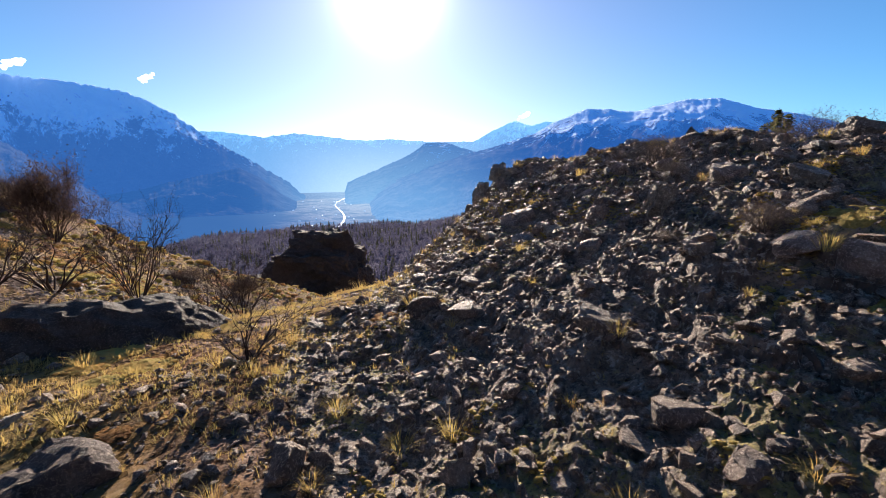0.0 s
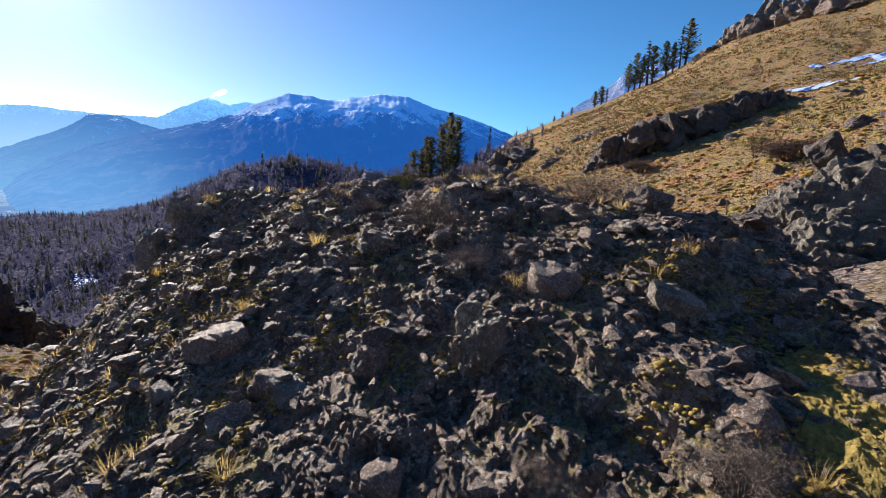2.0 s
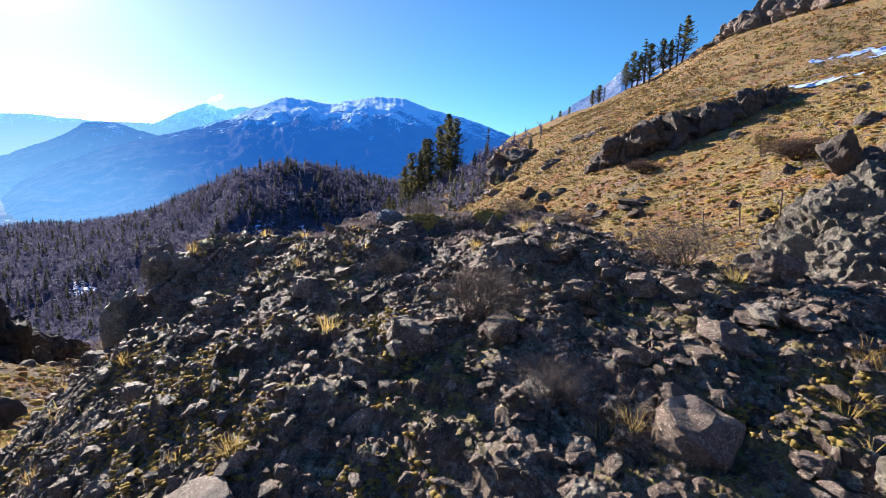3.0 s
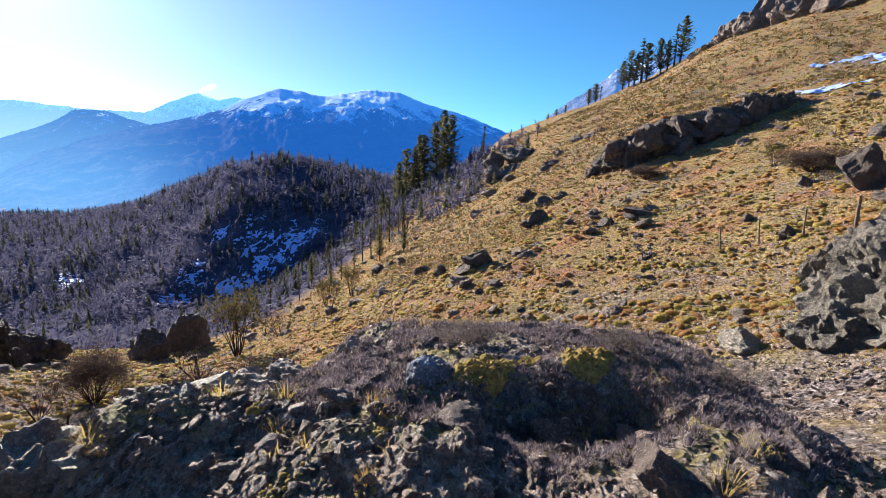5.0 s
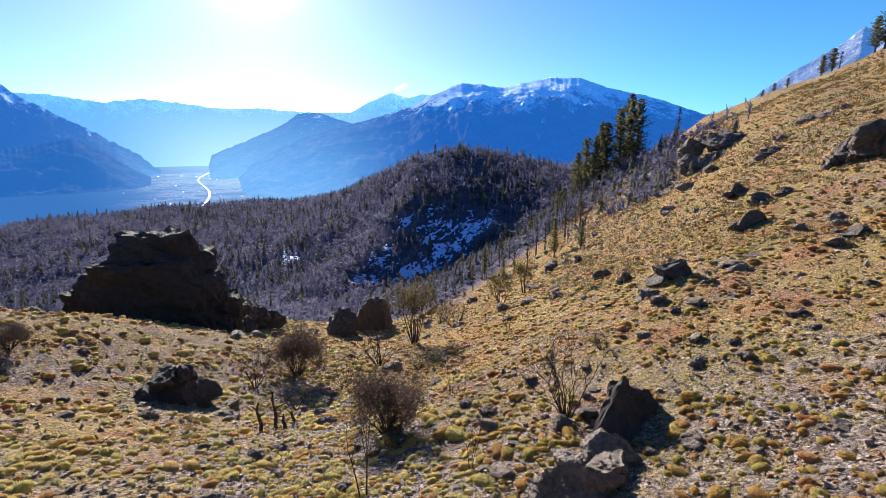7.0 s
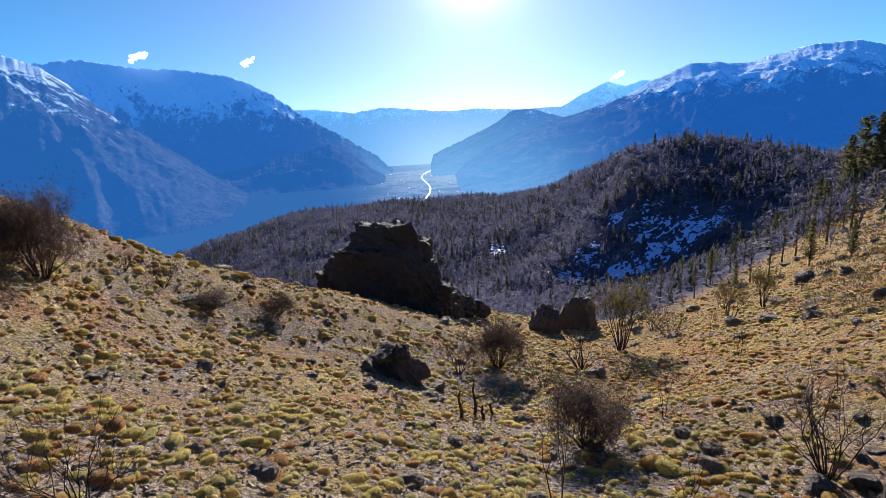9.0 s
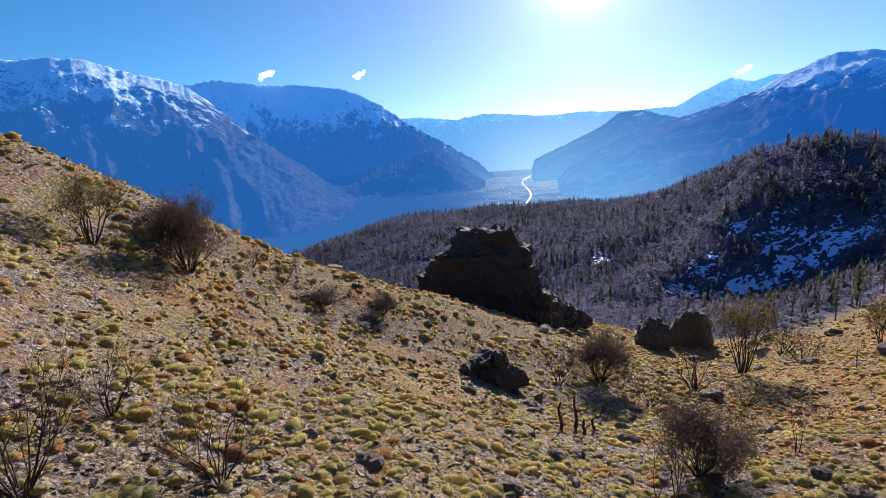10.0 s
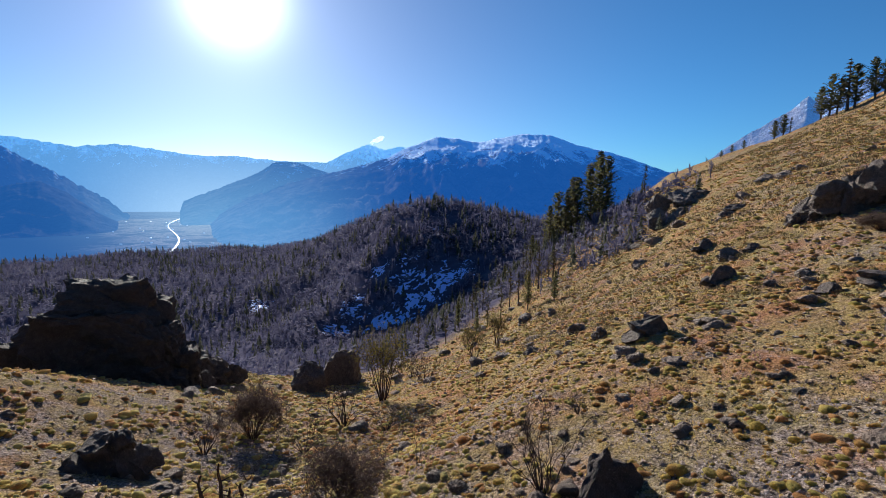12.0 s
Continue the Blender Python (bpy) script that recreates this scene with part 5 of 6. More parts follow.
def farmhouses():
    """Small pale houses strewn over the valley floor."""
    rng = np.random.RandomState(77)
    wall_m, wnt, wp = material("far_house_wall")
    wp.inputs["Base Color"].default_value = (0.7, 0.7, 0.68, 1)
    # walls and roofs emit too, to paint the haze before them
    painted_haze(wnt, wp, (0.05, 0.12, 0.26), (0.40, 0.55, 0.66), 0.36, -0.14, -0.035)
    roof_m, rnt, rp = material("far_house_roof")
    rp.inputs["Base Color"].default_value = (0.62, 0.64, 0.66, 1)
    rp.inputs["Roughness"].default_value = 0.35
    painted_haze(rnt, rp, (0.05, 0.12, 0.26), (0.40, 0.55, 0.66), 0.36, -0.14, -0.035)
    bv = np.array([(x, y, z) for z in (0, 1) for y in (-0.5, 0.5) for x in (-0.5, 0.5)])
    bf = np.array([(0, 1, 5, 4), (1, 3, 7, 5), (3, 2, 6, 7), (2, 0, 4, 6)])
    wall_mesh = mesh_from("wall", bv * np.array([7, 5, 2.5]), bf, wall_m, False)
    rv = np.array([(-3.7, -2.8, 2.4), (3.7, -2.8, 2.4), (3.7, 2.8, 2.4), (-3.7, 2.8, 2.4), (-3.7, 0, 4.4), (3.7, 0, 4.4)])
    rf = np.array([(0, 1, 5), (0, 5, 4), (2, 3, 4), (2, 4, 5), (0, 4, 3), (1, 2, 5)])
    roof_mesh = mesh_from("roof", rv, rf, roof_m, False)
    for k in range(46):
        az, r = radians(rng.normal() * 3.6 - 6.0), rng.uniform(1450, 3100)
        ob = thing("house", OX + math.sin(az) * r, OY + math.cos(az) * r, -187.5, "tiny pale house on the far valley floor", "house", "houses in the valley", rng.uniform(0, 180))
        part("wall", wall_mesh, ob)
        part("roof", roof_mesh, ob)


farmhouses()


# ---- shrubs and dead trees ----
for row in [
    ("brushy", 0, 4.89, 17.6, 1.8, 1.8, "dense dark leafless shrub among tussocks"),
    ("brushy", 1, 3.0, 32.6, 2.4, 2.9, "dark bushy shrub in the hollow"),
    ("bare", 1, 0.74, 29.8, 1.6, 2.0, "bare blackened shrub in the hollow"),
    ("bare", 2, 5.49, 30.75, 1.8, 1.9, "small bare shrub in the hollow"),
    ("bare", 0, 8.5, 34.9, 3.2, 3.1, "wide bare shrub near the woods"),
    ("leafy", 0, 12.6, 40.1, 3.6, 5.0, "tall half-bare tree with yellowish leaves"),
    ("brushy", 2, -13.4, 20.7, 2.0, 3.0, "large brown bushy shrub on the crest of the slope"),
    ("leafy", 1, -15.1, 18.25, 2.2, 2.2, "green-tipped bush on the stony slope"),
    ("bare", 3, -5.57, 10.6, 1.2, 1.1, "dry spreading branches of a dead shrub"),
    ("bare", 4, -3.15, 10.15, 1.25, 1.4, "dry spreading shrub with bare twigs"),
    ("bare", 5, -4.3, 8.5, 1.1, 1.7, "dry upright shrub with crooked bare twigs"),
    ("bare", 6, 10.65, 32.6, 1.5, 1.6, "small bare shrub in the tussocks"),
    ("thin", 0, 7.67, 19.3, 1.0, 1.8, "thin leafless sapling among tussocks"),
    ("bare", 7, 9.05, 14.35, 1.7, 2.3, "twisted bare shrub beside the pointed rock"),
] + [
    ("thin", 1, 3.38, 13.4, 1.5, 2.6, "small dead tree with a black trunk"),
    ("thin", 2, 5.96, 13.6, 1.0, 1.6, "thin dead sapling among tussocks"),
    ("brushy", 3, -10.65, 26.0, 1.4, 0.85, "low brown shrub on the stony slope"),
    ("bare", 8, -8.5, 26.5, 1.2, 1.1, "low bare shrub on the stony slope"),
    ("bare", 9, -12.5, 25.6, 1.1, 1.1, "low bare shrub on the stony slope"),
    ("bare", 10, -13.6, 24.8, 1.0, 1.0, "low bare shrub on the stony slope"),
    ("brushy", 4, -8.6, 28.7, 1.3, 1.0, "low bare shrub on the stony slope"),
    ("brushy", 5, -15.8, 22.5, 1.7, 1.4, "low brown scrub along the crest"),
    ("bare", 11, -1.3, 3.45, 0.52, 0.42, "spindly dry shrub in yellow grass"),
    ("bare", 12, -0.68, 2.25, 0.45, 0.28, "crooked low shrub with dry forked branches"),
    ("bare", 13, -4.9, 7.4, 1.7, 0.95, "tangled dry branches of a dead shrub"),
    ("bare", 14, -5.3, 6.9, 1.2, 0.9, "tangled dry branches of a dead shrub"),
    ("thin", 3, 15.9, 30.7, 1.0, 2.2, "thin dead stem on the grassy slope"),
    ("thin", 4, 14.65, 15.0, 0.6, 0.85, "thin dead stem on the grassy slope"),
] + [
    ("thin", 5, 15.65, 29.8, 0.9, 2.0, "thin dead stem on the grassy slope"),
    ("thin", 6, 17.6, 36.9, 1.4, 2.3, "thin leafless sapling on the grassy slope"),
    ("bare", 15, 12.2, 28.0, 1.0, 0.8, "small bare shrub on the grassy slope"),
    ("bare", 16, 12.4, 17.2, 0.8, 0.7, "small bare shrub on the grassy slope"),
    ("bare", 17, 7.6, 16.3, 0.6, 0.5, "small bare shrub in the tussocks"),
    ("bare", 18, 2.6, 26.6, 0.9, 0.9, "small bare shrub in the hollow"),
    ("bare", 19, -1.0, 20.3, 0.7, 0.6, "small bare shrub in the hollow"),
    ("brushy", 6, 30.5, 9.5, 2.2, 1.1, "dark low bush on the golden slope"),
    ("brushy", 7, 36.0, 20.5, 1.8, 1.0, "dark low bush on the golden slope"),
    ("leafy", 2, 33.0, 11.8, 1.0, 1.2, "small green bush on the golden slope"),
    ("leafy", 3, 22.0, 43.0, 2.2, 3.2, "half-bare sapling at the foot of the slope"),
    ("leafy", 4, 26.8, 47.0, 2.4, 3.4, "half-bare sapling at the foot of the slope"),
    ("bare", 20, 18.5, 46.0, 2.6, 2.6, "bare shrub at the edge of the woods"),
    ("bare", 21, 20.5, 55.0, 3.0, 3.2, "bare shrub at the edge of the woods"),
] + [
    ("grey", 0, 1.90, 3.30, 0.27, 0.20, "grey dwarf shrub with dense stiff twigs on the knoll"),
    ("grey", 1, 2.90, 3.02, 0.42, 0.24, "low grey twiggy bush behind the knoll rocks"),
    ("grey", 2, 1.44, 1.70, 0.17, 0.12, "grey dwarf shrub with silvery twigs on the scree"),
    ("grey", 3, 2.75, 4.75, 0.22, 0.11, "grey dwarf shrub on the crest of the knoll"),
    ("grey", 4, 3.15, 4.25, 0.2, 0.10, "grey heathy dwarf shrub on the crest of the knoll"),
    ("grey", 5, 3.3, 3.85, 0.22, 0.10, "grey heathy dwarf shrub on the crest of the knoll"),
    ("grey", 6, 1.75, 2.85, 0.16, 0.11, "tiny grey shrub between stones"),
    ("grey", 7, 1.25, 2.05, 0.10, 0.06, "tiny grey shrub between stones"),
    ("grey", 8, 2.25, 1.35, 0.20, 0.10, "grey dwarf shrub on the scree"),
    ("grey", 9, 2.0, 4.0, 0.18, 0.12, "tiny grey shrub between stones"),
]:
    shrub(*row)

# burnt stakes standing in the hollow
for k, (x, y, hgt) in enumerate([(1.65, 22.3, 1.35), (1.15, 21.5, 1.15), (2.0, 22.0, 0.6), (2.3, 22.7, 0.5)]):
    rng = np.random.RandomState(k)
    ob = thing("charred_stump", x, y, ground_at(x, y), "charred upright tree stump among tussocks", "stump", "charred stumps")
    st = Sticks(6)
    p = np.array([0, 0, -0.1])
    for j in range(4):
        q = np.array([rng.normal() * 0.03, rng.normal() * 0.03, hgt * (j + 1) / 4])
        st.stick(p, q, 0.075 - 0.012 * j, 0.07 - 0.014 * j)
        if j in (1, 2):
            br = Sticks(5)
            br.stick(q, q + np.array([rng.normal() * 0.25, 0.1, 0.12]), 0.03, 0.012)
            part("branch", br.mesh("branch", M_TWIG), ob)
        p = q
    part("trunk", st.mesh("trunk", M_TWIG), ob)

# ---- pines ----
def by_heading(az, r):
    a = radians(az)
    return OX + math.sin(a) * r, OY + math.cos(a) * r


for k, (az, r, hgt, wide) in enumerate([(35.9, 116, 12.0, 1.1), (36.6, 120, 15.0, 1.1), (37.4, 118, 14.0, 1.0), (38.1, 121, 16.5, 1.1), (38.8, 119, 15.0, 1.0), (40.3, 120, 16.0, 1.1), (41.1, 123, 18.5, 1.15), (41.8, 119, 15.5, 1.0)]):
    pine(k, *by_heading(az, r), hgt, "tall dark pine in a close group on the slope", wide=wide, group="pines below the rock step")
pine(1, *by_heading(45.6, 120), 8.5, "thin half-dead pine on the skyline", True)
for k, (az, r, hgt) in enumerate([(34.0, 110, 8), (35.2, 118, 7.5), (36.6, 122, 7), (30.8, 118, 6.5), (33.0, 92, 6), (31.5, 78, 6.5), (33.6, 66, 5.5), (27.5, 96, 6), (35.8, 80, 4.5), (36.5, 60, 4.0), (29.0, 72, 5.0), (37.8, 98, 5), (25.5, 82, 5.0), (40.5, 88, 4.0), (42.5, 96, 4.0)]):
    pine(k, *by_heading(az, r), hgt, "young thin pine at the edge of the woods", k % 3 > 0, group="young pines above the gully")
for k, (az, hgt, wide) in enumerate([(60.4, 11, 1.0), (61.0, 14, 0.8), (61.5, 12, 0.9), (62.2, 16.5, 1.1), (62.7, 14, 1.0), (64.0, 13, 0.9), (64.6, 11, 0.9), (65.2, 15, 0.8), (65.7, 16.5, 0.9), (57.0, 7, 1.2), (57.7, 7.5, 1.3), (58.2, 5.5, 1.2), (54.6, 3.5, 1.2), (53.6, 3.2, 1.2), (52.7, 3.0, 1.1), (51.4, 2.6, 1.2)]):
    r = float(np.interp(az, HEAD, RIDGE)) - 6
    pine(k, *by_heading(az, r), hgt * 0.85, "windswept pine on the grassy ridge", k % 4 == 3, group="pines along the ridge", wide=wide * 1.45)

rng = np.random.RandomState(17)
for k in range(26):
    az = rng.uniform(20, 38.5)
    r = float(np.interp(az, [22, 30, 38], [62, 64, 82])) + rng.uniform(0, 52)
    pine(k, *by_heading(az, r), rng.uniform(3.5, 7.5), "thin sparse pine standing above the gully", k % 6 > 0, group="thin pines above the gully", wide=rng.uniform(0.8, 1.2))

# ---- fence posts ----
for k, (x, y, hgt, lean) in enumerate([(20.5, 9.7, 1.05, 9), (21.2, 8.7, 1.08, 8), (21.25, 7.45, 1.2, 2), (21.7, 6.2, 1.3, 1), (19.7, 12.2, 0.6, 4), (22.4, 4.6, 1.2, -3)]):
    st = Sticks(7)
    hgt *= 0.83
    st.stick((0, 0, -0.15), (0.01, 0, hgt * 0.5), 0.034 + 0.02 * (k == 3), 0.032 + 0.02 * (k == 3))
    st.stick((0.01, 0, hgt * 0.5), (0, 0.01, hgt), 0.032 + 0.02 * (k == 3), 0.024 + 0.02 * (k == 3))
    st.stick((0, 0.01, hgt), (0, 0.01, hgt + 0.015), 0.024 + 0.02 * (k == 3), 0.01)
    ob = new("fence_post", st.mesh("fence_post", M_POST))
    ob.matrix_world = pose(x, y, ground_at(x, y), 0, lean, 60)
    tagged(ob, "weathered grey wooden fence post without wire", "fence post", "fence posts on the slope")

# ---- the knoll: rocks that can be told apart ----
HOW = [dict(cuts=11 + k % 4, rough=0.19, flat=0.48 + 0.05 * (k % 3), squash=(1, 0.62 + 0.1 * (k % 4), 0.38 + 0.12 * (k % 4)), boxy=k % 3 == 1) for k in range(12)]
ROCKS = [rock_mesh("rock", 200 + k, M_ROCK, 4, **HOW[k]) for k in range(12)]
PALE_ROCKS = [rock_mesh("pale_rock", 220 + k, M_PALE, 4, **HOW[k]) for k in range(12)]
DARK_ROCKS = [rock_mesh("rock", 200 + k, M_DARK, 4, **HOW[k]) for k in range(12)]
STONES = [rock_mesh("stone", 240 + k, M_STONE, 3, **HOW[k]) for k in range(12)]


def knoll_rock(k, x, y, radius, label, sink=0.28, tilt=0.0, yaw=None, group="rocks on the knoll", lift=0.0, name="rock"):
    size = radius * (0.78 if name == "stone" else 0.62)
    ob = new(name, (STONES if name == "stone" else PALE_ROCKS if label.startswith("pale") else DARK_ROCKS if label.startswith("dark") else ROCKS)[k % 12])
    rng = np.random.RandomState(k + 7)
    ob.matrix_world = pose(x, y, ground_at(x, y) + size * (0.45 - sink) + lift, rng.uniform(-18, 18) + tilt, rng.uniform(-18, 18), rng.uniform(0, 360) if yaw is None else yaw) @ Matrix.Diagonal((size, size, size, 1))
    return tagged(ob, label, "rock", group)


NAMED = [
    (1, 1.98, 2.11, 0.13, "pale pointed slab of rock on the knoll"),
    (2, 2.5, 2.45, 0.14, "rounded grey rock on the knoll's edge"),
    (3, 1.77, 2.9, 0.075, "pale rounded stone in dark rubble"),
    (4, 1.17, 3.06, 0.08, "grey block of rock in the rubble"),
    (5, 2.45, 2.82, 0.17, "large rounded grey rock on the knoll"),
    (6, 2.21, 3.1, 0.13, "rounded rock with a pale top"),
    (7, 1.64, 3.36, 0.12, "grey flat-topped rock on the rubble"),
    (8, 2.74, 3.62, 0.13, "dark rock on the knoll's crest"),
    (10, 2.42, 2.95, 0.11, "grey angular rock on the knoll"),
    (11, 2.78, 2.62, 0.18, "large pale-topped rock on the knoll's edge"),
    (12, 2.35, 3.3, 0.12, "dark rounded rock on the knoll"),
    (13, 0.72, 1.56, 0.13, "flat-topped block of rock on the scree"),
    (14, -0.57, 2.4, 0.08, "small brown rock in yellow grass"),
    (15, 1.13, 1.0, 0.10, "large grey block with a lichened edge"),
    (16, 1.5, 1.16, 0.09, "rough lichened rock on the scree"),
    (17, 0.16, 1.14, 0.11, "grey rock on the scree"),
    (18, -0.32, 1.28, 0.15, "grey rock half sunk in the scree"),
    (20, -1.48, 1.88, 0.09, "pale squared stone in yellow grass"),
] + [
    (21, -2.0, 2.68, 0.13, "grey rock in yellow grass"),
    (22, 0.2, 2.55, 0.10, "dark mossy rock at the foot of the knoll"),
    (23, -0.2, 2.95, 0.07, "dark stone at the foot of the knoll"),
    (24, 1.95, 2.55, 0.11, "dark rock on the knoll"),
    (25, 1.2, 1.75, 0.09, "rough dark rock on the scree"),
    (26, 2.9, 2.2, 0.17, "dark rock on the knoll's edge"),
    (27, 1.75, 3.8, 0.11, "dark rough rock on the knoll's face"),
    (28, 1.5, 4.3, 0.11, "dark craggy rock under the crest"),
    (29, 1.2, 4.75, 0.13, "dark craggy rock under the crest"),
    (40, 1.62, 3.38, 0.14, "grey angular rock in the rubble"),
    (41, 2.02, 2.74, 0.12, "grey angular rock in the rubble"),
    (42, 1.25, 2.75, 0.13, "dark pointed rock in the rubble"),
    (43, 1.01, 2.9, 0.11, "pale splintered rock in the rubble"),
    (44, 0.97, 2.19, 0.14, "rough dark rock on the scree"),
    (45, 0.48, 1.97, 0.10, "flat grey stone on the scree"),
    (46, 0.17, 2.34, 0.14, "dark rounded rock edged with light at the knoll's foot"),
    (47, -0.32, 2.85, 0.10, "dark rock at the knoll's foot"),
    (48, 1.25, 1.34, 0.06, "pale split stone on the scree"),
] + [
    (49, 1.88, 3.17, 0.13, "rough lichened rock in the rubble"),
    (50, 1.66, 3.32, 0.12, "pale flat rock in the rubble"),
    (51, 2.39, 3.31, 0.14, "craggy dark rock under the crest"),
    (52, 2.27, 3.5, 0.11, "craggy dark rock under the crest"),
    (53, 2.47, 4.0, 0.14, "dark rock on the knoll's crest"),
    (54, 2.31, 4.34, 0.13, "dark rock on the knoll's crest"),
    (55, 1.6, 4.13, 0.11, "craggy dark rock under the crest"),
    (56, 1.31, 4.5, 0.12, "craggy dark rock under the crest"),
    (57, 2.43, 2.54, 0.14, "pale rounded rock on the knoll's edge"),
    (34, 0.85, 4.9, 0.13, "dark craggy rock under the crest"),
    (35, 2.45, 3.75, 0.13, "dark rock on the knoll's crest"),
    (36, 2.6, 4.1, 0.12, "dark rock on the knoll's crest"),
    (37, 1.84, 1.34, 0.09, "pale rock beside yellow moss"),
    (38, 2.1, 4.75, 0.15, "grey rock on the knoll's crest"),
    (58, 2.30, 4.32, 0.14, "dark rounded rock on the knoll's crest"),
    (59, 2.62, 4.20, 0.15, "dark rounded rock on the knoll's crest"),
    (60, 2.80, 3.95, 0.15, "dark rounded rock on the knoll's crest"),
    (39, 3.2, 3.1, 0.16, "grey rock behind the knoll's crest"),
]
for row in NAMED:
    knoll_rock(*row)
boulder("lichened_rock", 2.40, 4.62, [(0, 0, 0.01, 0.075, 0.07, 0.065)], M_LICHEN, "rounded rock coated with blue-grey lichen on the crest", 93, "rock", 0.03, 4, rough=0.3, cuts=5)
boulder("slab_boulder", -1.86, 3.15, [(0, 0, 0.08, 0.60, 0.36, 0.24)], M_DARK, "broad dark slab boulder with a lichened top in yellow grass", 91, "boulder", 0.06, 5, rough=0.16, cuts=3)
boulder("boulder", -1.06, 1.42, [(0, 0, 0.04, 0.17, 0.15, 0.12)], M_DARK, "dark rounded boulder in yellow grass", 92, "boulder", 0.04, 4, rough=0.18, cuts=4)

for k, (x, y, wx, wy, hz, label) in enumerate([(1.44, 2.42, 0.075, 0.05, 0.10, "pale fractured rock standing up from the rubble"), (1.5, 2.57, 0.05, 0.04, 0.075, "pale upright splinter of rock in the rubble"), (1.74, 2.87, 0.05, 0.05, 0.05, "pale rounded stone in dark rubble")]):
    boulder("pale_rock", x, y, [(0, 0, hz * 0.55, wx, wy, hz)], M_PALE, label, 300 + k, "rock", 0.03, 4, boxy=True, taper=0.25)


# the craggy ledge that ends the crest: place, height of its top, half widths, turn and tilt
LEDGE = [(1.28, 5.32, 0.02, 0.15, 0.17, 20, 8), (1.48, 5.36, 0.08, 0.16, 0.15, -15, -6), (1.66, 5.38, 0.10, 0.14, 0.16, 35, 10), (1.82, 5.40, 0.06, 0.15, 0.13, 5, -12), (2.0, 5.38, 0.04, 0.16, 0.15, 50, 6), (2.18, 5.32, 0.06, 0.15, 0.14, -30, 9),
         (2.34, 5.22, 0.06, 0.14, 0.15, 15, -8), (1.55, 5.10, 0.0, 0.17, 0.14, 70, 12), (1.85, 5.12, -0.02, 0.16, 0.15, -20, -9), (2.12, 5.05, 0.02, 0.15, 0.14, 40, 7), (1.25, 5.05, -0.08, 0.18, 0.17, -50, 10), (1.08, 5.25, -0.14, 0.18, 0.16, 10, -7)]
led = np.random.RandomState(44)
for x, y, top, wx, wy, yaw, tilt in LEDGE[:]:
    for j in range(4):
        LEDGE.append((x + led.uniform(-0.12, 0.12), y + led.uniform(-0.16, 0.05), top + led.uniform(-0.08, 0.0), led.uniform(0.04, 0.09), led.uniform(0.04, 0.09), led.uniform(0, 180), led.uniform(-25, 25)))
for k, (x, y, top, wx, wy, yaw, tilt) in enumerate(LEDGE):
    foot = ground_at(x, y) - 0.06
    half = max(0.10, (top - foot) / 2)
    v, f = rock_shape(700 + k, 4, 12, 0.34, 0.6, (1, 1, 1), k % 3 == 0)
    ob = new("ledge_rock", mesh_from("ledge_rock", v * np.array([wx, wy, half]) * (0.8 if k < 12 else 1.15), f, M_PALE if k % 3 == 0 else M_ROCK, False))
    ob.matrix_world = pose(x, y, top - half, tilt, tilt * 0.6, yaw)
    tagged(ob, "craggy grey ledge rock crusted with lichen", "rock", "ledge rocks at the end of the crest")


